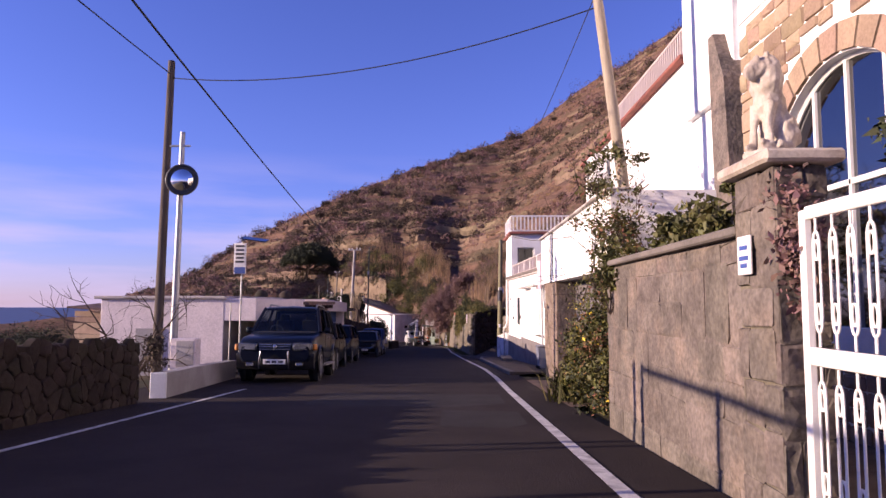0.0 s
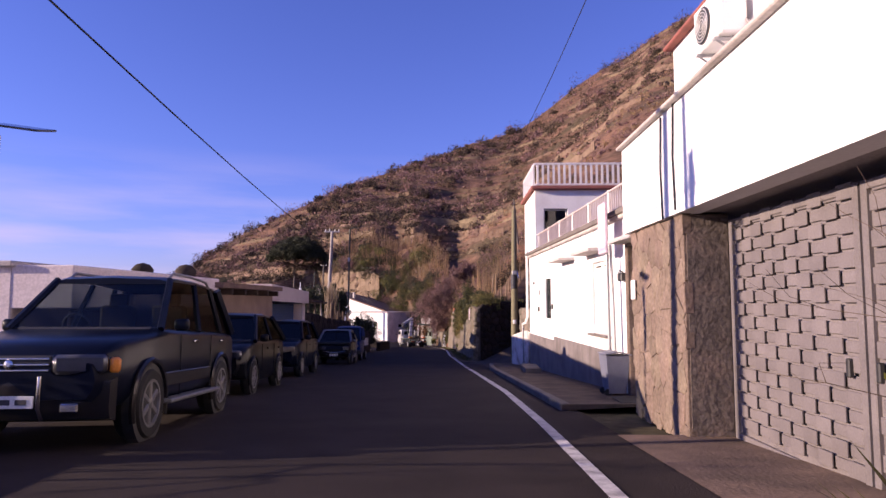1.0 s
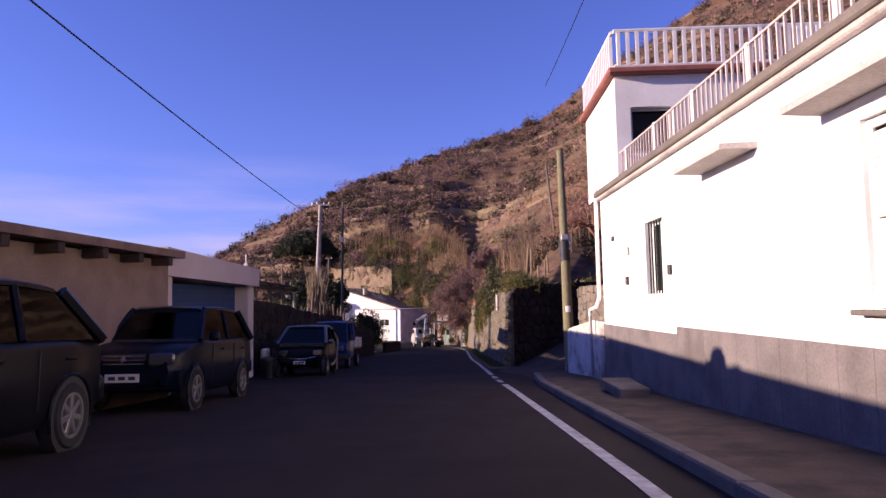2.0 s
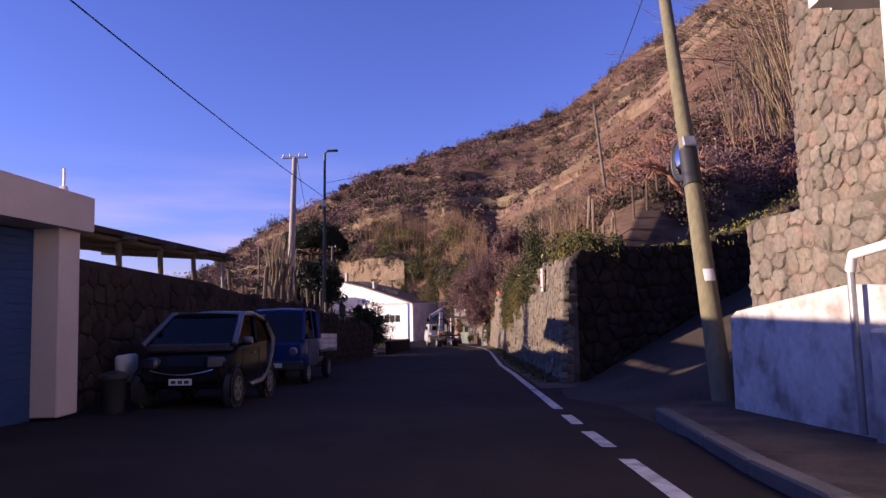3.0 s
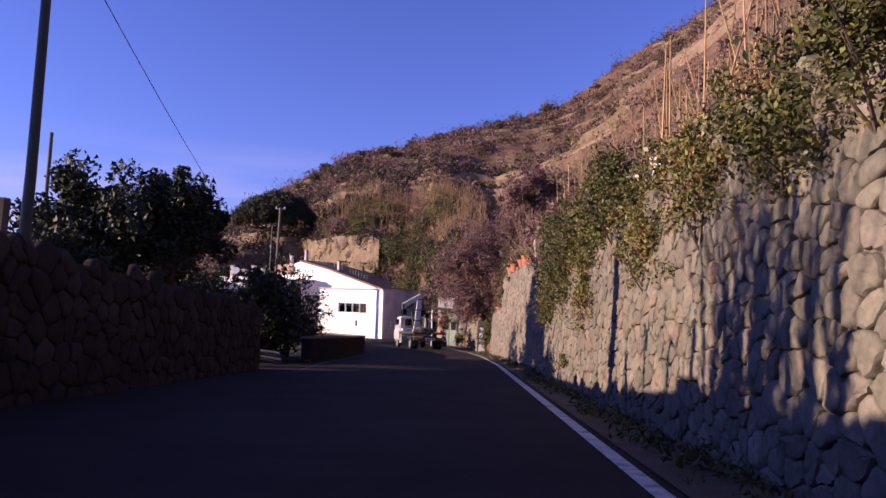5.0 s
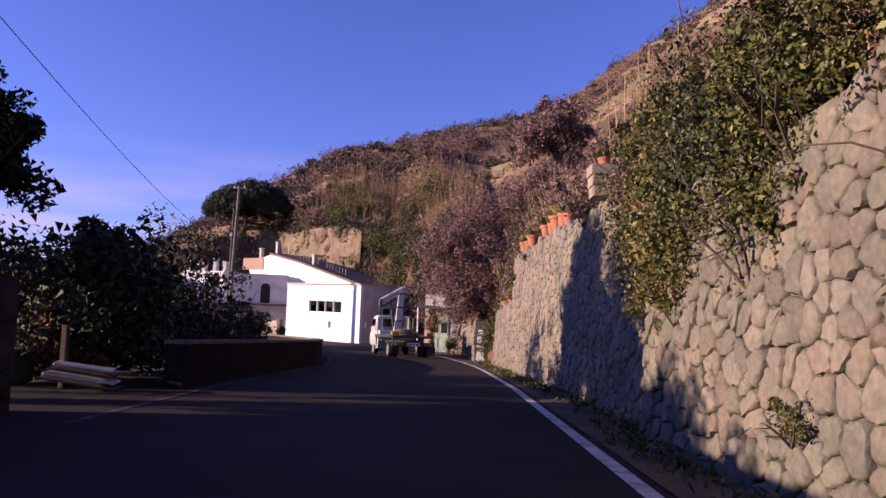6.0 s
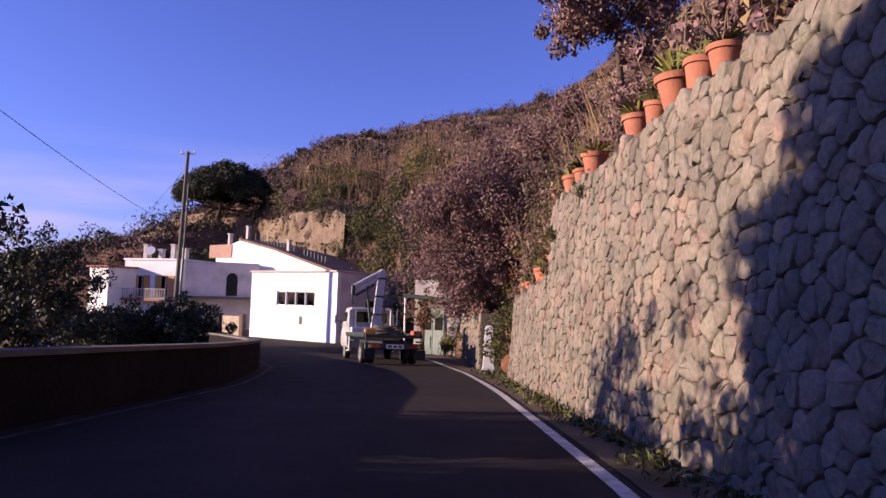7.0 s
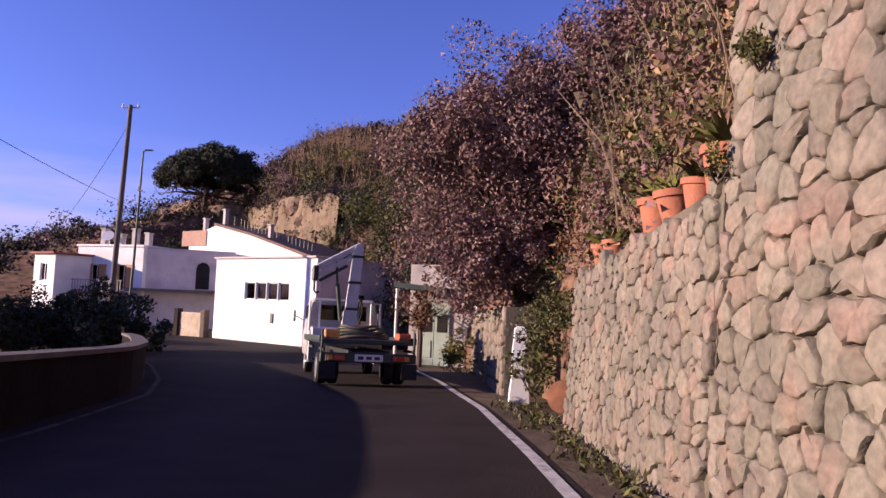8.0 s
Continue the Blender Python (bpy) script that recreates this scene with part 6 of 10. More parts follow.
g = Geo().panel(3.2, 3.6, 0.25, [(0.35, 0.0, 1.5, 2.3)], m @ Matrix.Translation((-1.4, -0.6, 0)))
g.box((0.2, 1.3, 1.8), (3.0, 2.9, 3.5), 0, m)
part("wall", g, PLASTER_OLD, db)
for k in range(2):
    g = Geo()
    g.box((-0.75 + 0.57 * k, -0.50, 1.14), (0.55, 0.06, 2.24), 0.01, m)
    d = part("door", g, GREEN_PAINT, db, "pale green boarded door")
    for z in (0.6, 1.5):
        g = Geo()
        g.box((-0.75 + 0.57 * k, -0.54, z), (0.36, 0.03, 0.6), 0.01, m)
        part("door_panel", g, INSIDE if z > 1 else GREEN_PAINT, d)
g = Geo()
g.prism([(-1.7, 2.75), (2.0, 2.45), (2.0, 2.62), (-1.7, 2.92)], -1.5, -0.3, "y", m)
part("canopy", g, DARK_METAL, db, "dark lean-to canopy")
for x in (-1.6, 1.3):
    g = Geo()
    g.tube([m @ Vector((x, -1.4, 0)), m @ Vector((x, -1.4, 2.7))], 0.05, 8)
    part("canopy_post", g, WHITE_METAL, db, "thin white post", smooth=50)
wp = thing("white_post", Matrix.Translation((-1.32, 88.2, zr(88.2))), "white painted masonry post, weathered, at the verge", "post")
g = Geo()
g.loft([[(-w, -w, z), (w, -w, z), (w, w, z), (-w, w, z)] for z, w in ((-0.1, 0.20), (0.15, 0.185), (0.5, 0.15), (0.9, 0.155), (1.25, 0.12), (1.42, 0.11), (1.47, 0.06))])
part("shaft", g, PLASTER, wp, smooth=30)
dr = thing("terracotta_disc", Matrix.Translation((-0.86, 85.5, zr(85.5) + 0.10)) @ pose(0, 0, 0, 78, 0, -30), "old terracotta lid leaning by the wall", "lid")
g = Geo()
g.lathe([(0.03, 0.03), (0.22, 0.02), (0.25, 0.0), (0.24, -0.05), (0.03, -0.06)], 22, Matrix.Translation((0, 0.28, 0)))
part("disc", g, RUST, dr, smooth=40)


def flowerpot(x, y, z, r, h, n):
    root = thing("flower_pot", Matrix.Translation((x, y, z - 0.02)) @ pose(0, 0, 0, 4 * math.sin(n * 2.3), 5 * math.sin(n * 1.7), 40 * n), "terracotta pot with spiky succulent on the wall top", "pot", "pots on the stone wall")
    g = Geo()
    g.lathe([(r * 0.68, 0), (r * 0.95, h * 0.80), (r * 1.08, h * 0.80), (r * 1.08, h), (r * 0.92, h), (r * 0.88, h * 0.86)], 20)
    part("pot", g, TERRACOTTA, root, smooth=35)
    g = Geo()
    rr = np.random.default_rng(n)
    for k in range(44):
        a, e = rr.random() * 6.28, 0.25 + 0.9 * rr.random()
        d = Vector((math.cos(a) * math.cos(e), math.sin(a) * math.cos(e), math.sin(e)))
        s = (0.28 + 0.22 * rr.random()) * (r / 0.2)
        side = d.orthogonal().normalized() * 0.028
        p0, p1, p2 = Vector((0, 0, h * 0.86)), Vector((0, 0, h * 0.86)) + d * s * 0.6, Vector((0, 0, h * 0.86)) + d * s - Vector((0, 0, 0.06))
        k0 = len(g.v)
        g.v += [tuple(p0 - side), tuple(p0 + side), tuple(p1 + side * 0.8), tuple(p1 - side * 0.8), tuple(p2)]
        g.f += [(k0, k0 + 1, k0 + 2, k0 + 3), (k0 + 3, k0 + 2, k0 + 4)]
    part("succulent", g, LEAF_BRIGHT if n % 3 else LEAF, root, "spiky green leaves")


WALL_TOP = line([(44.2, 2.75), (47, 3.0), (50, 3.15), (54, 3.1), (60, 2.75), (65.2, 2.6), (65.4, 2.95), (67, 3.15), (68.2, 3.45), (71, 3.6), (74, 3.78), (77, 3.82), (79.89, 3.88), (79.91, 2.5), (84.9, 2.25)])
WALL_X = line([(44.2, 0.86), (50, 0.66), (56, 0.45), (65.2, 0.04), (65.4, 0.36), (68, 0.22), (72, 0.05), (76, -0.30), (80, -0.60), (85, -0.88)])
for n, y in enumerate((73.05, 73.6, 74.2, 74.85, 75.5, 77.6, 78.4, 79.2, 80.6, 81.15, 81.7, 82.25, 84.0, 84.5)):
    flowerpot(WALL_X(y) + 0.44, y, zr(y) + WALL_TOP(y), 0.165 + 0.05 * ((n * 7) % 3) / 2, 0.29 + 0.05 * (n % 3), n)
fp2 = thing("wooden_planter", Matrix.Translation((0.34, 68.8, zr(68.8) + 3.44)) @ Matrix.Diagonal((0.84, 0.84, 0.56, 1)), "square wooden planter box on the wall", "planter")
g = Geo()
g.loft([[(-w, -w, z), (w, -w, z), (w, w, z), (-w, w, z)] for z, w in ((0, 0.22), (0.95, 0.29))])
part("box", g, PALE_WOOD, fp2)
flowerpot(0.34, 68.8, zr(68.8) + 3.44 + 0.53, 0.11, 0.17, 31)
for z in (0.20, 0.52, 0.84):
    for k in range(4):
        g = Geo()
        w = 0.235 + 0.07 * z / 0.95
        g.box((0, -w - 0.006, z - 0.04), (2 * w, 0.02, 0.305), 0.006, pose(0, 0, 0, 0, 0, 90 * k))
        part("board", g, PALE_WOOD, fp2)
# posters on the stone wall and signs on its return
ps = thing("wall_poster", Matrix.Translation((0.82, 47.65, -0.02)) @ pose(0, 0, 0, 0, 0, 2.5), "white printed notice board fixed on stone wall", "notice")
g = Geo()
g.box((-0.05, 0, 0), (0.03, 0.40, 0.62), 0.006)
pb = part("board", g, PLASTER_LILAC, ps)
for y, z, w, h in ((0.03, 0.22, 0.22, 0.04), (0, 0.08, 0.30, 0.10), (-0.02, -0.08, 0.2, 0.08), (0, -0.2, 0.26, 0.04)):
    g = Geo()
    g.box((-0.068, y, z), (0.004, w, h))
    part("bar", g, SIGN_PINK if h > 0.06 else INK, pb)
for x, y, z, w, h in ((1.05, 44.34, zr(44.3) + 1.30, 0.34, 0.62), (1.75, 44.95, zr(45) + 1.25, 0.40, 0.44)):
    root = thing("sign_plate", Matrix.Translation((x, y - 0.12, z)) @ pose(0, 0, 0, 0, 0, 38), "pale blank sign plate on the dark wall", "sign", "plates on the return wall")
    g = Geo()
    g.box((0, 0, 0), (w, 0.02, h), 0.004)
    part("plate", g, PLASTER_OLD, root)

# ---- vehicles ----
def slope_pose(x, y, heading, lift=0.0):
    """A pose on the road: heading in degrees, 0 looks along +y."""
    return Matrix.Translation((x, y, zr(y) + lift)) @ Euler((math.atan(SL), 0, 0)).to_matrix().to_4x4() @ pose(0, 0, 0, 0, 0, heading)


def wheel(parent, x, y, r, w, spokes=5, rim_mat=None, name="wheel"):
    side = 1 if x > 0 else -1
    m = Matrix.Translation((x, y, r)) @ pose(0, 0, 0, 0, 90 * side, 0)
    g = Geo()
    g.lathe([(r * 0.62, -w * 0.5), (r * 0.90, -w * 0.5), (r * 0.985, -w * 0.36), (r, -w * 0.1), (r, w * 0.1), (r * 0.985, w * 0.36), (r * 0.90, w * 0.5), (r * 0.66, w * 0.47), (r * 0.64, w * 0.1)], 28, m, False)
    tyre = part(name, g, BLACK, parent, "black rubber wheel", smooth=40)
    g = Geo()
    g.lathe([(r * 0.67, w * 0.30), (r * 0.67, w * 0.49), (r * 0.60, w * 0.49), (r * 0.56, w * 0.2), (r * 0.54, w * 0.12)], 28, m, False)
    for i in range(spokes):
        a = 2 * math.pi * i / spokes
        g.box((r * 0.34, 0, w * 0.38), (r * 0.54, r * 0.17, w * 0.16), 0.012, m @ pose(0, 0, 0, 0, 0, math.degrees(a)))
    g.lathe([(r * 0.15, w * 0.2), (r * 0.15, w * 0.47), (r * 0.10, w * 0.50)], 14, m)
    part("rim", g, rim_mat or ALLOY, tyre, "metal rim with spokes", smooth=35)
    g = Geo()
    g.lathe([(r * 0.6, w * 0.02), (r * 0.6, w * 0.10)], 20, m)
    part("brake_disc", g, PLASTIC, tyre, "dark brake disc")


def ring(y, zb, zt, w, tuck=0.90, top=0.90):
    return [(-w * tuck, y, zb), (-w * 0.985, y, zb + 0.10), (-w, y, (zb + zt) / 2), (-w * 0.985, y, zt - 0.09), (-w * 0.95, y, zt - 0.025), (-w * top, y, zt),
            (w * top, y, zt), (w * 0.95, y, zt - 0.025), (w * 0.985, y, zt - 0.09), (w, y, (zb + zt) / 2), (w * 0.985, y, zb + 0.10), (w * tuck, y, zb)]


def car(name, m, label, paint, st, gh, axle, r=0.33, tyre_w=0.22, spokes=5, rim=None, trim=None, light_z=0.7, light_w=0.34, grille=True, rails=False, step=False, suv=False, pillar_mat=None, group="cars parked along the road"):
    """A parked car. st: (y, underside, top, half width) along its length; gh: the cabin's corners."""
    root = thing(name, m, label, "car", group)
    body = part("body", Geo().loft([ring(*s) for s in st]), paint, root, smooth=38)
    bf, tf, tr, br, zf, zk, zt, wb, wt = gh
    pm = pillar_mat or paint
    # glazing: four sides of the cabin
    A, B, C, D = (bf, zf, wb), (tf, zt, wt), (tr, zt, wt), (br, zk, wb)
    P = lambda q, s, o=0.0: (s * (q[2] + o), q[0], q[1])
    front = Geo().add([P(A, -1), P(A, 1), P(B, 1), P(B, -1)], [(0, 1, 2, 3)])
    part("windscreen", front, GLASS_CAR if suv else GLASS_DARK, root, "clear windscreen" if suv else "tinted windscreen")
    part("rear_window", Geo().add([P(D, -1), P(D, 1), P(C, 1), P(C, -1)], [(0, 1, 2, 3)]), GLASS_DARK, root, "tinted rear window")
    for s in (-1, 1):
        part("side_window", Geo().add([P(A, s), P(B, s), P(C, s), P(D, s)], [(0, 1, 2, 3)]), GLASS_SIDE if suv else GLASS_DARK, root, "tinted side window")
    # pillars and roof
    def strut(a, b, w):
        g = Geo()
        g.tube([a, b], w, 6)
        return g
    for s in (-1, 1):
        part("front_pillar", strut(P(A, s), P(B, s), 0.045), pm, root, smooth=50)
        part("rear_pillar", strut(P(D, s), P(C, s), 0.07), paint, root, smooth=50)
        for u in ((0.46, 0.80) if suv else (0.5,)):
            ya, yb = A[0] + (D[0] - A[0]) * u, B[0] + (C[0] - B[0]) * u
            za = A[1] + (D[1] - A[1]) * u
            part("door_pillar", strut((s * wb, ya, za), (s * wt, yb, zt), 0.04), paint, root, smooth=50)
    ro = [(tf + 0.06, zt - 0.005, wt * 0.93), (tf - 0.10, zt + 0.035, wt * 0.98), ((tf + tr) / 2, zt + 0.06, wt), (tr + 0.15, zt + 0.04, wt * 0.98), (tr - 0.06, zt - 0.005, wt * 0.92)]
    rings = []
    for y, z, w in ro:
        rings.append([(-w - 0.02, y, z - 0.05), (-w - 0.01, y, z - 0.015), (-w * 0.9, y, z + 0.01), (0, y, z + 0.03), (w * 0.9, y, z + 0.01), (w + 0.01, y, z - 0.015), (w + 0.02, y, z - 0.05)])
    part("roof", Geo().loft(rings), paint, root, smooth=45)
    if pillar_mat:
        for s in (-1, 1):
            g = Geo()
            way = [(bf + 0.02, zf, wb), (tf, zt, wt), ((tf + tr) / 2, zt + 0.02, wt), (tr - 0.02, zt - 0.06, wt + 0.02), (br + 0.06, zk + 0.02, wb + 0.02), (br + 0.16, zk - 0.25, wb + 0.02), (br + 0.42, 0.50, wb + 0.02), (br + 0.75, 0.33, wb + 0.015), (0.25, 0.29, wb + 0.01)]
            g.tube([(s * q[2], q[0], q[1]) for q in way], 0.052, 8)
            part("safety_cell", g, pillar_mat, root, "silver side arc", smooth=60)
    # cabin inside
    for s in (-0.36, 0.36):
        g = Geo()
        yy = (bf + br) / 2 + 0.15
        g.box((s, yy, zf - 0.22), (0.48, 0.5, 0.2), 0.05)
        g.box((s, yy - 0.3, zf + 0.06), (0.46, 0.16, 0.6), 0.05, None)
        g.box((s, yy - 0.33, zf + 0.44), (0.26, 0.1, 0.18), 0.04)
        part("seat", g, INSIDE, root, "dark upholstered seat", smooth=40)
    g = Geo()
    g.box((0, bf - 0.22, zf - 0.04), (wb * 1.8, 0.5, 0.14), 0.05)
    part("dashboard", g, PLASTIC, root)
    g = Geo()
    c = Vector((0.36, bf - 0.55, zf + 0.04))
    g.tube([c + Vector((0.17 * math.cos(a), 0.06 * math.sin(a), 0.16 * math.sin(a))) for a in np.linspace(0, 2 * math.pi, 17)], 0.014, 6, False)
    part("steering_wheel", g, PLASTIC, root)
    # wheels with arches
    wmax = max(s[3] for s in st)
    for y in axle:
        for s in (-1, 1):
            g = Geo()
            mm = Matrix.Translation((s * (wmax - 0.06), y, r)) @ pose(0, 0, 0, 0, 90 * s, 0)
            g.lathe([(r * 1.16, -0.05), (r * 1.16, 0.064)], 26, mm)
            part("wheel_well", g, PLASTIC, root, "dark wheel well")
            g = Geo()
            pts = [(s * (wmax + 0.005), y + r * 1.20 * math.cos(a), r + r * 1.20 * math.sin(a)) for a in np.linspace(-0.35, math.pi + 0.35, 15)]
            g.tube(pts, 0.035 if suv else 0.02, 6)
            part("wheel_arch", g, trim or paint, root, smooth=50)
            wheel(root, s * (wmax - tyre_w * 0.38), y, r, tyre_w, spokes, rim)
    # front: bumper, grille, lamps, plate
    yf, wf = st[-1][0], st[-1][3]
    g = Geo()
    g.loft([[(x, yf - 0.16 - 0.10 * (abs(x) / wmax) ** 2 + dy, z) for dy, z in ((0, 0.30), (0.13, 0.33), (0.17, 0.44), (0.16, light_z - 0.13), (0.0, light_z - 0.10))] for x in np.linspace(-wmax * 0.97, wmax * 0.97, 9)])
    bumper = part("front_bumper", g, trim or paint, root, smooth=45)
    if grille:
        g = Geo()
        g.box((0, yf - 0.03, light_z + 0.03), (wf * 0.95, 0.05, 0.17), 0.02)
        gr = part("grille", g, PLASTIC, root, "black radiator grille")
        for k in (-0.055, 0.0, 0.055):
            g = Geo()
            g.box((0, yf + 0.0, light_z + 0.03 + k), (wf * 0.92, 0.025, 0.018), 0.006)
            part("grille_bar", g, CHROME, gr, "bright metal grille bar")
        g = Geo()
        g.lathe([(0.045, 0), (0.045, 0.012), (0.02, 0.02)], 14, Matrix.Translation((0, yf + 0.01, light_z + 0.03)) @ pose(0, 0, 0, -90))
        part("badge", g, CHROME, gr, "plain round metal badge")
    for s in (-1, 1):
        cx = s * (wf * 0.98 - light_w * 0.35)
        g = Geo()
        g.box((0, 0, 0), (light_w * 1.12, 0.16, 0.19), 0.035, Matrix.Translation((cx, yf - 0.065, light_z + 0.03)) @ pose(0, 0, 0, 0, 0, -14 * s))
        hl = part("headlight", g, REFLECTOR, root, "clear headlamp with bright reflector", smooth=40)
        g = Geo()
        g.box((0, 0, 0), (light_w * 1.14, 0.12, 0.20), 0.04, Matrix.Translation((cx, yf - 0.035, light_z + 0.03)) @ pose(0, 0, 0, 0, 0, -14 * s))
        part("lens", g, LAMP_GLASS, hl, "clear lens", smooth=40)
        g = Geo()
        g.box((s * wf * 0.72, yf - 0.01, 0.44), (0.17, 0.06, 0.09), 0.025)
        part("fog_light", g, LAMP_GLASS if not suv else CHROME, bumper, "round front fog lamp")
        g = Geo()
        g.box((s * (wmax + 0.08), bf - 0.30, zf + 0.06), (0.17, 0.11, 0.14), 0.035)
        part("wing_mirror", g, pm if not suv else paint, root, smooth=45)
        g = Geo()
        g.box((s * wf * 0.88, st[0][0] + 0.03, 0.86), (0.16, 0.08, 0.26), 0.03)
        part("tail_light", g, RED_LAMP, root, "red tail lamp")
        for u in (0.22, 0.62):
            ya = bf + (br - bf) * u
            g = Geo()
            g.box((s * (wmax + 0.004), ya - 0.42, zf - 0.14), (0.03, 0.17, 0.03), 0.01)
            part("door_handle", g, pm if not suv else CHROME, root, smooth=45)
            g = Geo()
            g.box((s * (wmax * 0.998), ya + 0.12, (zf + 0.38) / 2 - 0.02), (0.012, 0.012, zf - 0.45))
            part("door_gap", g, PLASTIC, root, "dark door gap")
        if step:
            g = Geo()
            g.box((s * (wmax + 0.03), 0.0, 0.38), (0.18, abs(axle[0] - axle[1]) - 2.1 * r, 0.05), 0.02)
            part("side_step", g, ALLOY, root, "bright aluminium running board")
            g = Geo()
            g.box((s * (wmax * 1.0), 0.0, 0.62), (0.03, abs(axle[0] - axle[1]) - 2.5 * r, 0.16), 0.012)
            part("side_cladding", g, PAINT_GREY, root, "taupe lower door cladding")
        if suv:
            g = Geo()
            g.box((0, 0, 0), (0.10, 0.14, 0.15), 0.03, Matrix.Translation((s * (wf * 1.02 + light_w * 0.22), yf - 0.16, light_z + 0.02)) @ pose(0, 0, 0, 0, 0, -32 * s))
            part("indicator", g, ORANGE_LAMP, root, "amber corner indicator", smooth=40)
            g = Geo()
            g.tube([(s * 0.34, yf + 0.02, 0.34), (s * 0.34, yf + 0.10, 0.45), (s * 0.32, yf + 0.06, light_z - 0.08)], 0.022, 8)
            part("bumper_guard", g, CHROME, root, "bright tubular bumper guard", smooth=50)
        if rails:
            g = Geo()
            x = s * wt * 0.9
            g.tube([(x, tf - 0.15, zt + 0.03), (x, tf - 0.30, zt + 0.11), (x, (tf + tr) / 2, zt + 0.13), (x, tr + 0.35, zt + 0.11), (x, tr + 0.2, zt + 0.03)], 0.02, 8)
            part("roof_rail", g, ALLOY, root, "silver roof rail", smooth=50)
    if pillar_mat:
        g = Geo()
        g.tube([(x, yf + 0.035 - 0.16 * x * x, 0.53 + 0.30 * x * x) for x in np.linspace(-0.50, 0.50, 13)], 0.013, 6)
        part("grille_bar", g, CHROME, bumper, "curved bright strip across the nose", smooth=60)
    plate_w, plate_z = (0.36, 0.42) if pillar_mat else (0.52, 0.50)
    g = Geo()
    g.box((0, yf + 0.03, plate_z), (plate_w, 0.02, 0.115 if plate_w > 0.4 else 0.10), 0.004)
    pl = part("number_plate", g, PLATE, bumper, "white number plate with plain bars")
    for k in range(3):
        g = Geo()
        g.box(((k - 1) * plate_w * 0.29, yf + 0.043, plate_z), (plate_w * 0.2, 0.004, 0.05))
        part("plate_bar", g, INK, pl)
    g = Geo()
    g.box((0, st[0][0] - 0.02, 0.52), (wmax * 1.85, 0.18, 0.26), 0.06)
    part("rear_bumper", g, trim or paint, root, smooth=45)
    if suv:
        g = Geo()
        g.lathe([(0.36, 0), (0.38, 0.05), (0.38, 0.2), (0.34, 0.23)], 24, Matrix.Translation((0, st[0][0] - 0.02, 1.0)) @ pose(0, 0, 0, 90))
        part("spare_wheel", g, paint, root, "spare wheel in a painted cover", smooth=40)
    return root


car("off_road_car", slope_pose(-4.78, 18.95, 184) @ Matrix.Scale(1.08, 4), "dark blue off-road car with silver running boards, parked at the roadside", PAINT_NAVY,
    [(-2.30, 0.52, 1.08, 0.84), (-2.22, 0.42, 1.16, 0.90), (-1.6, 0.40, 1.19, 0.93), (0.0, 0.40, 1.20, 0.935), (0.85, 0.40, 1.22, 0.93), (1.2, 0.40, 1.16, 0.925), (1.9, 0.42, 1.09, 0.91), (2.22, 0.46, 1.00, 0.87), (2.34, 0.52, 0.86, 0.80)],
    (0.92, 0.22, -1.86, -2.20, 1.20, 1.17, 1.84, 0.87, 0.70), (-1.42, 1.32), r=0.39, tyre_w=0.27, spokes=6, trim=PAINT_GREY, light_z=0.82, light_w=0.42, rails=True, step=True, suv=True)
HATCH = [(-1.95, 0.46, 0.98, 0.74), (-1.86, 0.30, 1.02, 0.80), (-1.2, 0.24, 1.03, 0.835), (0.0, 0.22, 1.00, 0.84), (0.75, 0.24, 1.00, 0.835), (1.3, 0.26, 0.93, 0.82), (1.75, 0.30, 0.82, 0.78), (1.92, 0.40, 0.70, 0.68)]
car("hatchback_car", slope_pose(-5.32, 25.2, 183) @ Matrix.Diagonal((1.06, 1.04, 1.14, 1)), "black compact hatchback with alloy wheels, parked behind the off-road car", PAINT_BLACK, HATCH,
    (1.02, 0.25, -1.35, -1.86, 0.98, 1.02, 1.48, 0.80, 0.60), (-1.22, 1.22), r=0.315, spokes=7, light_z=0.70)
car("hatchback_car", slope_pose(-5.75, 31.7, 182) @ Matrix.Diagonal((1.04, 1.02, 1.12, 1)), "dark blue small hatchback parked in the shade", PAINT_NAVY, [(s[0], s[1], s[2] + 0.03, s[3]) for s in HATCH],
    (0.95, 0.35, -1.50, -1.88, 1.01, 1.04, 1.52, 0.79, 0.62), (-1.20, 1.20), r=0.30, spokes=5, light_z=0.72)
car("microcar", slope_pose(-5.55, 40.75, 183), "black and silver two-seat microcar parked beside the garage", PAINT_BLACK,
    [(-1.22, 0.40, 0.98, 0.70), (-1.12, 0.28, 1.05, 0.76), (-0.6, 0.25, 1.07, 0.78), (0.2, 0.25, 1.02, 0.78), (0.75, 0.28, 0.95, 0.76), (1.10, 0.32, 0.80, 0.72), (1.24, 0.42, 0.66, 0.62)],
    (0.98, 0.22, -0.95, -1.18, 0.98, 1.05, 1.50, 0.75, 0.60), (-0.90, 0.91), r=0.29, tyre_w=0.19, spokes=6, light_z=0.68, light_w=0.26, grille=False, pillar_mat=PAINT_SILVER)


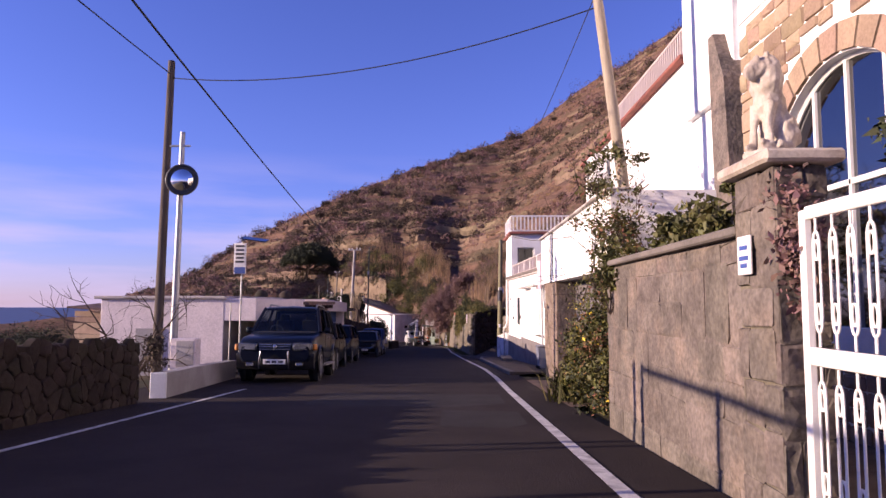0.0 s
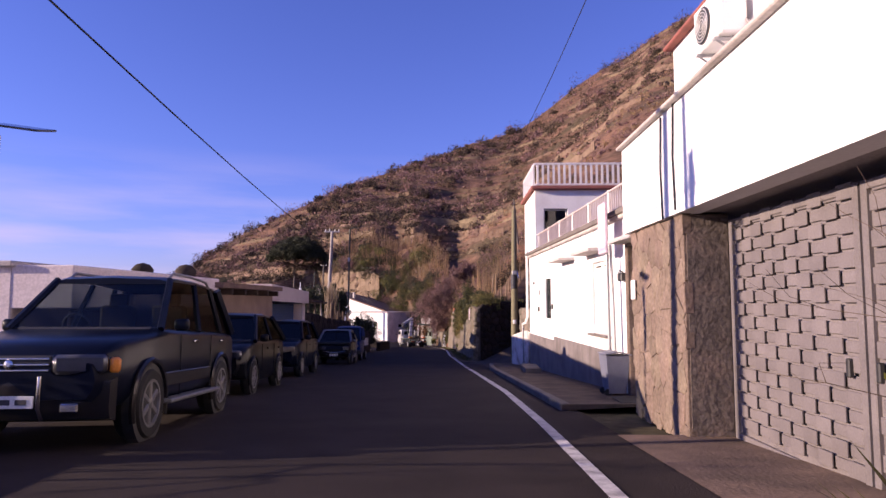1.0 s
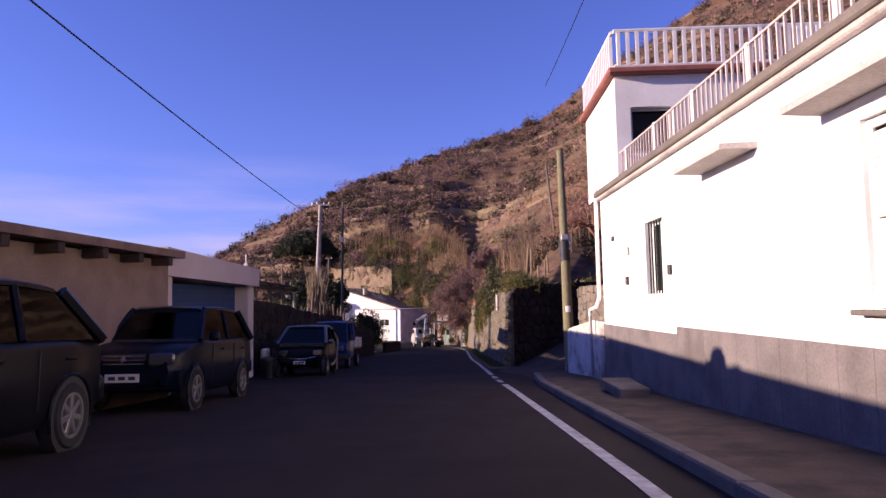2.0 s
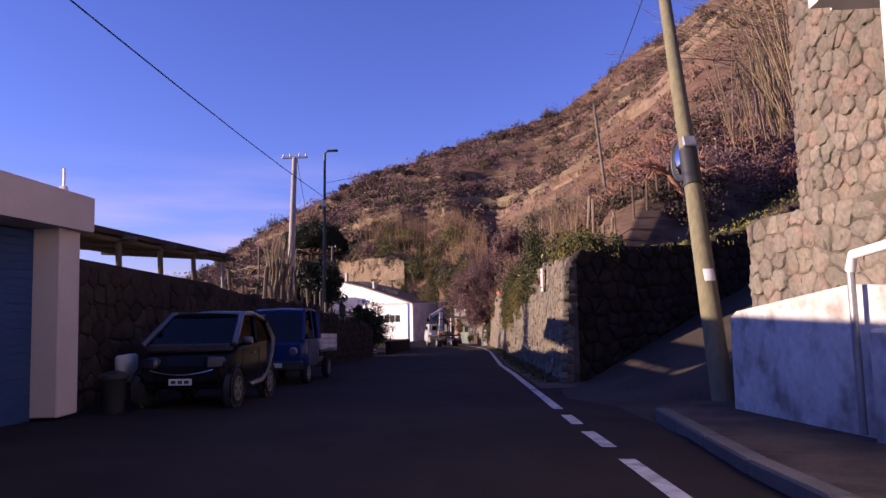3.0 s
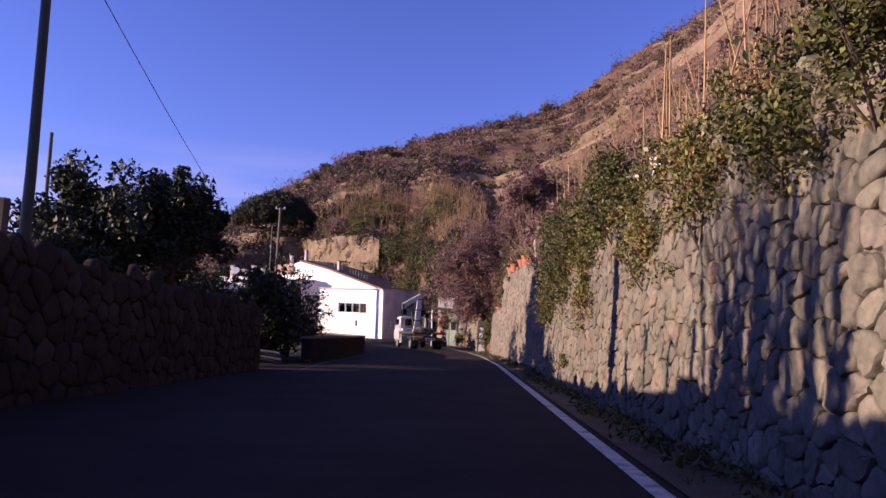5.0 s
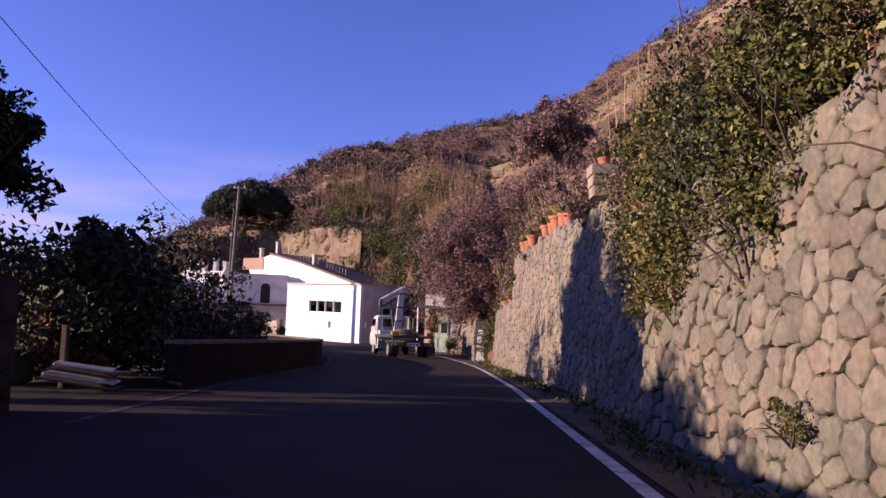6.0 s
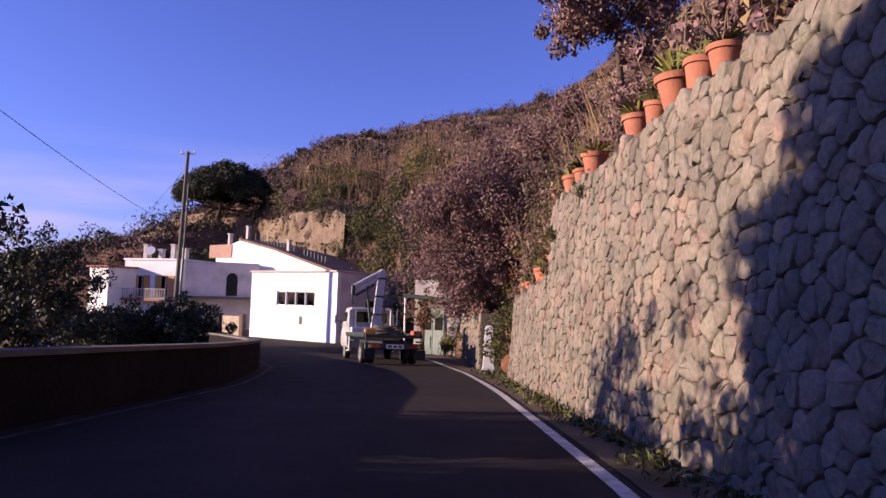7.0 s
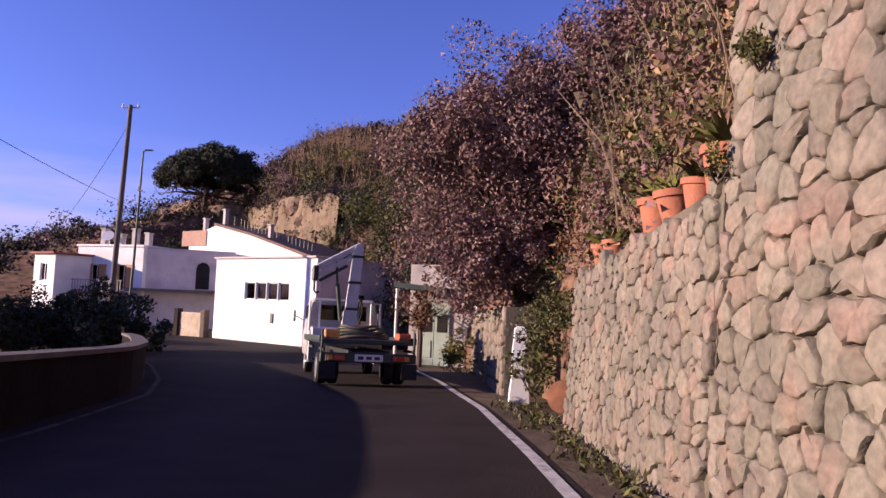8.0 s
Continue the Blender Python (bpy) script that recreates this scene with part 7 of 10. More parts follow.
def pickup():
    """The small blue cab-over pick-up with pale drop sides."""
    root = thing("pickup_truck", slope_pose(-5.72, 46.0, 182), "small bright blue cab-over pickup with pale wooden drop sides", "pickup", "cars parked along the road")
    cab = [(-0.10, 0.42, 1.05, 0.68), (0.05, 0.36, 1.10, 0.70), (1.10, 0.36, 1.08, 0.70), (1.42, 0.38, 1.02, 0.68), (1.55, 0.44, 0.92, 0.64)]
    part("cab_body", Geo().loft([ring(*s) for s in cab]), PAINT_BLUE, root, "bright blue cab", smooth=40)
    P = lambda y, z, w, s: (s * w, y, z)
    part("windscreen", Geo().add([P(1.46, 1.0, 0.64, -1), P(1.46, 1.0, 0.64, 1), P(1.08, 1.72, 0.56, 1), P(1.08, 1.72, 0.56, -1)], [(0, 1, 2, 3)]), GLASS_DARK, root, "windscreen")
    for s in (-1, 1):
        part("side_window", Geo().add([P(1.40, 1.04, 0.67, s), P(1.06, 1.70, 0.58, s), P(0.15, 1.70, 0.58, s), P(0.15, 1.06, 0.67, s)], [(0, 1, 2, 3)]), GLASS_DARK, root, "side window")
        for a, b, w in (((1.46, 1.0, 0.66), (1.08, 1.74, 0.58), 0.04), ((0.55, 1.05, 0.69), (0.55, 1.72, 0.60), 0.035), ((0.02, 1.05, 0.68), (0.02, 1.74, 0.60), 0.09)):
            part("pillar", Geo().tube([P(*a, s), P(*b, s)], w, 6), PAINT_BLUE, root, smooth=50)
        g = Geo()
        g.lathe([(0.10, 0), (0.105, 0.05), (0.07, 0.08)], 16, Matrix.Translation((s * 0.46, 1.52, 0.76)) @ pose(0, 0, 0, -90))
        hl = part("headlight", g, REFLECTOR, root, "round clear headlamp", smooth=40)
        g = Geo()
        g.box((s * 0.80, 1.28, 1.16), (0.13, 0.06, 0.2), 0.025)
        part("wing_mirror", g, PLASTIC, root)
        g = Geo()
        g.box((s * 0.695, 0.62, 0.72), (0.025, 0.95, 0.62), 0.01)
        door = part("door", g, PAINT_BLUE, root)
        g = Geo()
        g.box((s * 0.715, 0.28, 0.86), (0.02, 0.13, 0.03), 0.006)
        part("door_handle", g, PLASTIC, door)
    g = Geo()
    g.loft([[(-0.62, y, z - 0.04), (-0.60, y, z), (0, y, z + 0.03), (0.60, y, z), (0.62, y, z - 0.04)] for y, z in ((1.10, 1.72), (0.95, 1.77), (0.4, 1.79), (0.0, 1.76), (-0.06, 1.70))])
    part("cab_roof", g, PAINT_BLUE, root, smooth=45)
    g = Geo()
    g.box((0, -0.07, 1.25), (1.2, 0.05, 0.95), 0.02)
    part("cab_rear_wall", g, PAINT_BLUE, root)
    g = Geo()
    g.box((0, 1.54, 0.44), (1.36, 0.12, 0.22), 0.05)
    part("front_bumper", g, PLASTIC, root, "dark bumper", smooth=40)
    g = Geo()
    g.box((0, 1.61, 0.45), (0.42, 0.02, 0.10), 0.004)
    part("number_plate", g, PLATE, root, "white number plate")
    g = Geo()
    for s in (-0.32, 0.32):
        g.box((s, -0.9, 0.48), (0.07, 2.3, 0.12), 0.01)
    part("chassis", g, PLASTIC, root, "dark chassis rails")
    g = Geo()
    g.box((0, -1.15, 0.74), (1.42, 2.1, 0.06), 0.01)
    bed = part("load_bed", g, PAINT_BLUE, root)
    for k in range(3):
        z = 0.84 + 0.135 * k
        for s in (-1, 1):
            g = Geo()
            g.box((s * 0.70, -1.15, z), (0.028, 2.08, 0.125), 0.006)
            part("side_board", g, PAINT_WHITE, bed, "pale painted drop-side board")
        g = Geo()
        g.box((0, -2.18, z), (1.38, 0.028, 0.125), 0.006)
        part("tail_board", g, PAINT_WHITE, bed, "pale painted tail board")
    for y in (-1.35, 0.95):
        for s in (-1, 1):
            wheel(root, s * 0.60, y, 0.27, 0.16, 5, GREY_METAL)
    return root


pickup()


def crane_truck():
    """The low lorry with a folded loading crane behind its cab."""
    root = thing("crane_truck", slope_pose(-5.6, 92.8, 19.0), "low white lorry with folded loading crane and coiled hoses", "lorry")
    g = Geo()
    for s in (-0.42, 0.42):
        g.box((s, -0.6, 0.72), (0.10, 5.6, 0.18), 0.01)
    for y in (-3.2, -2.0, -0.5, 1.5):
        g.box((0, y, 0.72), (0.9, 0.10, 0.12), 0.01)
    part("chassis", g, PLASTIC, root, "dark chassis frame")
    g = Geo()
    g.box((0, -1.25, 0.98), (2.10, 4.1, 0.10), 0.015)
    deck = part("deck", g, DARK_METAL, root, "worn dark steel deck")
    for s in (-1, 1):
        g = Geo()
        g.box((s * 1.06, -1.25, 1.03), (0.05, 4.1, 0.14), 0.01)
        part("deck_rim", g, DARK_METAL, deck)
        for y in (-3.0, -0.4):
            g = Geo()
            g.box((s * 0.98, y, 0.80), (0.06, 0.9, 0.06), 0.01)
            part("mudguard", g, PLASTIC, root)
    g = Geo()
    g.box((0, -3.36, 0.64), (2.12, 0.12, 0.20), 0.02)
    bar = part("tail_bar", g, DARK_METAL, root, "dark under-run bar", smooth=30)
    g = Geo()
    g.box((0, -3.43, 0.64), (0.62, 0.02, 0.15), 0.004)
    pl = part("number_plate", g, PLATE, bar, "white number plate with plain bars")
    for k in range(3):
        g = Geo()
        g.box((-0.18 + 0.18 * k, -3.443, 0.64), (0.12, 0.004, 0.07))
        part("plate_bar", g, INK, pl)
    for s in (-1, 1):
        g = Geo()
        g.box((s * 0.72, -3.43, 0.64), (0.44, 0.04, 0.15), 0.02)
        lamp = part("tail_light", g, PLASTIC, bar, "tail lamp cluster")
        for k, mm in ((0.12, ORANGE_LAMP), (-0.02, RED_LAMP), (-0.14, RED_LAMP)):
            g = Geo()
            g.box((s * (0.72 + k), -3.455, 0.64), (0.11, 0.02, 0.11), 0.01)
            part("lens", g, mm, lamp, "orange lens" if mm is ORANGE_LAMP else "red lens")
        g = Geo()
        g.box((s * 1.02, -3.36, 0.98), (0.05, 0.05, 0.5), 0.01)
        part("stanchion", g, DARK_METAL, root)
        g = Geo()
        g.box((s * 0.9, -3.45, 0.36), (0.36, 0.02, 0.34), 0.004)
        part("mud_flap", g, BLACK, root, "black rubber mud flap")
    for s in (-1, 1):
        wheel(root, s * 0.90, -2.25, 0.36, 0.24, 6, GREY_METAL)
        wheel(root, s * 0.64, -2.25, 0.36, 0.22, 6, GREY_METAL)
        wheel(root, s * 0.86, 1.75, 0.36, 0.22, 6, GREY_METAL)
    # cab
    cab = [(1.05, 0.50, 1.30, 0.98), (1.12, 0.45, 1.35, 1.0), (2.5, 0.45, 1.32, 1.0), (2.85, 0.5, 1.2, 0.97)]
    part("cab_body", Geo().loft([ring(*s) for s in cab]), PAINT_LORRY, root, "white lorry cab", smooth=40)
    g = Geo()
    g.loft([[(-w, y, 1.30), (-w, y, 1.5), (-w * 0.92, y, z - 0.08), (-w * 0.84, y, z), (w * 0.84, y, z), (w * 0.92, y, z - 0.08), (w, y, 1.5), (w, y, 1.30)] for y, z, w in ((1.08, 2.05, 0.97), (1.2, 2.12, 0.98), (2.2, 2.12, 0.98), (2.65, 1.6, 0.96))])
    up = part("cab_top", g, PAINT_LORRY, root, "white cab roof", smooth=40)
    g = Geo()
    g.box((0, 1.07, 1.72), (1.3, 0.02, 0.42), 0.01)
    part("rear_window", g, GLASS_DARK, up, "cab rear window")
    for s in (-1, 1):
        g = Geo()
        g.box((s * 0.965, 1.8, 1.70), (0.02, 0.8, 0.42), 0.008)
        part("side_window", g, GLASS_DARK, up, "cab side window")
        g = Geo()
        g.tube([(s * 1.0, 2.5, 1.5), (s * 1.25, 2.55, 1.62)], 0.015, 6)
        g.box((s * 1.27, 2.55, 1.62), (0.06, 0.16, 0.34), 0.02)
        part("wing_mirror", g, PLASTIC, root)
        # protective hoop behind the cab
        g = Geo()
        g.tube([(s * 0.98, 0.72, 1.0), (s * 0.98, 0.72, 2.0), (s * 0.72, 0.72, 2.0), (s * 0.72, 0.72, 1.0)], 0.03, 8)
        part("guard_hoop", g, WHITE_METAL, root, "white tubular guard", smooth=50)
    # crane
    g = Geo()
    g.box((0.0, 0.45, 1.15), (1.9, 0.34, 0.30), 0.04)
    crane = part("crane_base", g, PAINT_WHITE, root, "pale crane base with stabiliser beam", smooth=30)
    for s in (-1, 1):
        g = Geo()
        g.box((s * 0.93, 0.45, 0.80), (0.15, 0.15, 0.8), 0.02)
        g.lathe([(0.16, 0.0), (0.16, 0.05)], 14, Matrix.Translation((s * 0.93, 0.45, 0.36)))
        part("stabiliser_leg", g, GREY_METAL, crane)
    g = Geo()
    g.loft([[(x - w, 0.36, z), (x + w, 0.36, z), (x + w, 0.62, z), (x - w, 0.62, z)] for z, w, x in ((1.2, 0.24, 0.10), (1.75, 0.20, 0.10), (1.8, 0.155, 0.11), (3.30, 0.135, 0.22), (3.62, 0.10, 0.25))])
    column = part("crane_column", g, PAINT_WHITE, crane, "pale steel crane column", smooth=30)
    for z in (1.82, 2.55, 3.28):
        g = Geo()
        g.box((0.11 + 0.07 * (z - 1.8), 0.49, z), (0.36, 0.30, 0.07), 0.015)
        part("collar", g, DARK_METAL, column, "dark steel collar")
    def arm(x0, z0, x1, z1, h, w):
        d = Vector((x1 - x0, 0, z1 - z0))
        m = Matrix.Translation(((x0 + x1) / 2, 0.49, (z0 + z1) / 2)) @ pose(0, 0, 0, 0, -math.degrees(math.atan2(d.z, d.x)), 0)
        return Geo().box((0, 0, 0), (d.length, w, h), 0.02, m)
    boom = part("crane_boom", arm(0.30, 3.62, -0.88, 2.92, 0.16, 0.20), PAINT_WHITE, crane, "pale folded outer boom")
    part("boom_extension", arm(0.10, 3.30, -0.94, 2.66, 0.11, 0.15), PAINT_WHITE, boom, "pale inner boom section")
    g = Geo()
    g.tube([(-0.05, 0.49, 3.02), (-0.80, 0.49, 2.56)], 0.045, 10)
    part("boom_ram", g, DARK_METAL, boom, "dark hydraulic ram", smooth=50)
    g = Geo()
    g.box((-0.92, 0.49, 2.76), (0.16, 0.24, 0.42), 0.03)
    part("boom_head", g, PLASTIC, boom, "dark boom head")
    g = Geo()
    g.tube([(-0.93, 0.49, 2.56), (-0.93, 0.49, 2.30), (-0.88, 0.49, 2.22), (-0.80, 0.49, 2.26)], 0.03, 8)
    part("hook", g, DARK_METAL, boom, "steel hook", smooth=50)
    g = Geo()
    g.tube([(-0.16, 0.49, 1.5), (-0.30, 0.49, 2.5)], 0.06, 10)
    g.tube([(-0.30, 0.49, 2.5), (-0.36, 0.49, 3.1)], 0.032, 8)
    part("hydraulic_ram", g, DARK_METAL, crane, "dark hydraulic ram", smooth=50)
    for k in range(4):
        g = Geo()
        g.tube([(0.32 + 0.05 * math.sin(7 * u + k), 0.40 - 0.1 * k, 1.1 + 1.0 * u) for u in np.linspace(0, 1, 10)], 0.018, 6)
        part("hydraulic_hose", g, BLACK, crane, "black hydraulic hose", smooth=60)
    # what lies on the deck
    for k in range(5):
        g = Geo()
        rr = 0.55 - 0.05 * k
        g.tube([(0.05 + rr * math.cos(a) * 1.3, -1.6 + rr * math.sin(a), 1.08 + 0.06 * k + 0.03 * math.sin(3 * a + k)) for a in np.linspace(0, 2 * math.pi, 26)], 0.035, 7, False)
        part("coiled_hose", g, DARK_METAL if k % 2 else HOSE, root, "coiled dull hose lying on the deck", smooth=60)
    g = Geo()
    g.box((-0.75, -2.6, 1.14), (0.34, 0.5, 0.2), 0.03)
    part("orange_box", g, ORANGE_LAMP, root, "orange plastic box")
    g = Geo()
    g.box((0.85, -2.9, 1.12), (0.3, 0.4, 0.16), 0.03)
    part("red_box", g, ORANGE_TUB, root, "dull red tool box")
    return root


crane_truck()

# ---- plants ----
def branches(g, base, h, spread, n, seed, r0=0.08, levels=2, up=0.7):
    """Tapering limbs that fork from a trunk top."""
    rr = np.random.default_rng(seed)
    ends = []
    def grow(p, d, length, r, lev):
        q = p + d * length * 0.55 + Vector(rr.normal(size=3)) * length * 0.06
        e = q + (d + Vector(rr.normal(size=3)) * 0.25).normalized() * length * 0.5
        g.tube([p, q, e], [r, r * 0.75, r * 0.5], 6 if r > 0.02 else 4)
        ends.append(e)
        if lev:
            for _ in range(3):
                nd = (d + Vector(rr.normal(size=3)) * 0.65).normalized()
                grow(q if rr.random() < 0.4 else e, nd, length * 0.62, r * 0.5, lev - 1)
    for i in range(n):
        a = 2 * math.pi * i / n + rr.normal() * 0.3
        d = Vector((math.cos(a) * (1 - up) * spread, math.sin(a) * (1 - up) * spread, up)).normalized()
        grow(Vector(base), d, h, r0, levels)
    return ends


def hill_z(x, y):
    """Height of the hillside over a place, or far below where there is none."""
    dx, dy = x - HILL_C[0], y - HILL_C[1]
    th = math.degrees(math.atan2(dx, dy))
    u = (math.hypot(dx, dy) - FOOT_R(th)) / (RIDGE_R(th) - FOOT_R(th))
    return hill_at(th, u)[2] if 0 <= u <= 1 else -99.0


def bush(name, center, radii, label, material, n=2500, leaf=0.09, n_clump=40, clump=None, seed=1, trunk=True, category="shrub", aspect=2.0, hollow=0.5, group="", base=None, bark=None, young=None):
    """A shrub or tree: stems and a crown of small leaves."""
    cx, cy, cz = center
    z0 = base if base is not None else cz - radii[2]
    root = thing(name, Matrix.Translation((cx, cy, z0)), label, category, group)
    c = (0, 0, cz - z0)
    if trunk:
        g = Geo()
        hh = max(0.2, cz - z0 - radii[2] * 0.5)
        g.tube([(0, 0, -0.1), (0.05 * radii[0], 0.03, hh * 0.6), (0.0, 0.0, hh)], [0.05 + 0.035 * radii[2], 0.04 + 0.028 * radii[2], 0.03 + 0.022 * radii[2]], 9)
        branches(g, (0, 0, hh), radii[2] * 0.75, 2.2, 5, seed, 0.02 + 0.015 * radii[2], 2, 0.55)
        part("trunk", g, bark or BARK, root, "brown trunk and limbs", smooth=60)
    elif n < 30000 and min(radii) > 0.1:
        g = Geo()
        branches(g, (0, 0, 0.03), radii[2] * 0.8, 2.0 * radii[0] / radii[2], 5, seed, 0.010 + 0.006 * radii[2], 1, 0.6)
        part("stem", g, bark or BARK, root, "thin brown stems", smooth=60)["kind"] = "stuff"
    pts = clumps(c, radii, n_clump, n, clump or max(radii) * 0.28, seed, hollow)
    pts = pts[pts[:, 2] > 0.02]
    if young:
        k = len(pts) // 4
        leaf_mesh("new_growth", pts[:k], leaf * 0.9, young, root, "paler young leaves", seed=seed + 7, aspect=aspect)
        pts = pts[k:]
    leaf_mesh("crown", pts, leaf, material, root, seed=seed, aspect=aspect, blade=leaf > 0.062)
    return root


# shrubs on and beside the gate wall
def climber(name, center, radii, label, parts, n_clump, clump, seed, base, stems=0):
    """A shrub without a trunk: thin stems and leaves of several colours."""
    root = thing(name, Matrix.Translation((center[0], center[1], base)), label, "shrub")
    c = (0, 0, center[2] - base)
    if stems:
        g = Geo()
        branches(g, (0.05, 0.0, 0.0), c[2] * 0.8, 1.2, stems, seed, 0.022, 2, 0.82)
        part("stem", g, BARK, root, "thin brown stems", smooth=60)
    for k, (n, size, mm, words) in enumerate(parts):
        pts = clumps(c, radii, n_clump, n, clump, seed + (k if k > 1 else 0), 0.25)
        leaf_mesh("foliage", pts[pts[:, 2] > 0.02], size, mm, root, words, seed=seed + k, aspect=1.9, normal_up=0.2)
    return root


climber("flowering_shrub", (2.70, 10.7, 2.2), (0.62, 1.15, 1.25), "tall leafy climbing shrub beside the gate wall", ((3600, 0.060, LEAF, "olive green leaves"), (1300, 0.055, LEAF_DRY, "russet dry leaves"), (700, 0.05, LEAF_BRIGHT, "yellow-green leaves")), 60, 0.24, 11, zr(10.5), 5)
climber("climbing_shrub", (2.32, 10.0, 0.35), (0.48, 1.30, 1.20), "dense green climber with yellow fruit", ((9500, 0.060, LEAF, "olive green leaves"), (2200, 0.055, LEAF_BRIGHT, "yellow-green leaves"), (1800, 0.05, LEAF_DRY, "russet dry leaves"), (160, 0.06, FLOWER_Y, "small yellow fruit"), (3000, 0.06, LEAF_DARK, "dark inner leaves")), 110, 0.24, 12, zr(10))
climber("climbing_shrub", (2.25, 11.5, 0.1), (0.42, 0.60, 0.75), "tangled green and yellow climber before garage", ((3000, 0.055, LEAF_BRIGHT, "yellow-green leaves"), (1600, 0.055, LEAF, "olive green leaves")), 50, 0.2, 13, zr(11.5))
bush("tall_shrub", (2.85, 11.9, 3.5), (0.55, 0.95, 0.85), "airy russet-green shrub growing before the white house", LEAF, 1700, 0.07, 34, 0.18, 14, base=1.0)
bush("wall_top_plants", (2.55, 6.6, 1.90), (0.30, 1.9, 0.35), "low green plants along the wall top", LEAF, 3600, 0.09, 60, 0.16, 15, trunk=False, base=1.62, hollow=0.2)
bush("trailing_plant", (2.02, 8.2, 1.62), (0.16, 0.32, 0.42), "trailing plant hanging over the wall corner", LEAF, 1500, 0.06, 20, 0.14, 16, trunk=False, base=1.0, hollow=0.1)
bush("trailing_plant", (2.10, 3.58, 1.50), (0.14, 0.07, 0.42), "dark red trailing plant on the gate pier", LEAF_PURPLE, 1600, 0.05, 30, 0.12, 17, trunk=False, base=0.8, hollow=0.1)
bush("wall_top_plants", (2.9, 2.6, 2.15), (0.5, 1.1, 0.30), "green creeper behind the gate", LEAF_DARK, 1500, 0.09, 30, 0.2, 18, trunk=False, base=1.7, hollow=0.2)
g = Geo()
rr = np.random.default_rng(21)
for k in range(190):
    a, e = rr.random() * 6.28, 0.55 + 0.85 * rr.random()
    b = Vector((2.15 + 0.18 * rr.normal(), 12.1 + 0.35 * rr.normal(), zr(12.1)))
    d = Vector((math.cos(a) * math.cos(e), math.sin(a) * math.cos(e), math.sin(e)))
    s = 0.5 + 0.35 * rr.random()
    side = Vector((-math.sin(a), math.cos(a), 0)) * 0.016
    p1, p2 = b + d * s * 0.6, b + d * s + Vector((math.cos(a), math.sin(a), 0)) * 0.12 - Vector((0, 0, 0.10))
    k0 = len(g.v)
    g.v += [tuple(b - side), tuple(b + side), tuple(p1 + side), tuple(p1 - side), tuple(p2)]
    g.f += [(k0, k0 + 1, k0 + 2, k0 + 3), (k0 + 3, k0 + 2, k0 + 4)]
tagged(part("strap_leaf_plant", g, LEAF), "clump of arching strap leaves at the verge", "plant")
tw_ = thing("bare_climber", Matrix.Translation((2.45, 12.75, zr(12.7))), "bare twiggy climber with few leaves by garage", "shrub")
g = Geo()
branches(g, (0, 0, 0), 1.15, 1.0, 4, 31, 0.009, 2, 0.93)
part("stem", g, BARK, tw_, smooth=60)
leaf_mesh("leaves", clumps((0, 0, 1.4), (0.3, 0.45, 1.2), 40, 800, 0.14, 33, 0.2), 0.045, LEAF_BRIGHT, tw_, seed=4)
# bare vine at the low white parapet
bv = thing("bare_tree", Matrix.Translation((-7.7, 15.2, zr(15))), "leafless twisted shrub beside the white parapet", "shrub")
g = Geo()
branches(g, (0, 0, 0.0), 1.35, 2.4, 5, 41, 0.045, 3, 0.72)
part("crown_branch", g, BARK, bv, smooth=60)
bush("creeper", (-5.95, 12.6, 0.15), (0.25, 0.3, 0.75), "tangled creeper round the pole foot", HILL_SCRUB, 900, 0.06, 20, 0.16, 42, trunk=False, base=zr(12.6), hollow=0.2)

# planting along the top of the long stone wall
rr = np.random.default_rng(51)
for k in range(24):
    y = 45.0 + k * 1.05
    x = WALL_X(y) + 0.55 + 0.35 * rr.random()
    z = zr(y) + WALL_TOP(y)
    hgt = 0.45 + 0.35 * rr.random()
    if 67.7 < y < 69.9:
        continue
    mm = (LEAF, LEAF_BRIGHT, LEAF, LEAF_DARK, LEAF_DRY)[k % 5 if k > 8 or k % 5 < 4 else 3]
    bush("wall_top_shrub", (x, y, z + hgt * 0.35), (0.65, 0.8, hgt), ("leafy green shrub spilling over the stone wall", "yellow-green shrub on the stone wall", "leafy green shrub spilling over the stone wall", "dark shrub on the stone wall", "dry russet shrub on the stone wall")[k % 5 if k > 8 or k % 5 < 4 else 3], mm, 4200, 0.052, 50, 0.21, 60 + k, trunk=False, base=z - 0.3, hollow=0.2, group="shrubs on the stone wall", young=LEAF_DRY if mm is LEAF_BRIGHT else LEAF_BRIGHT)
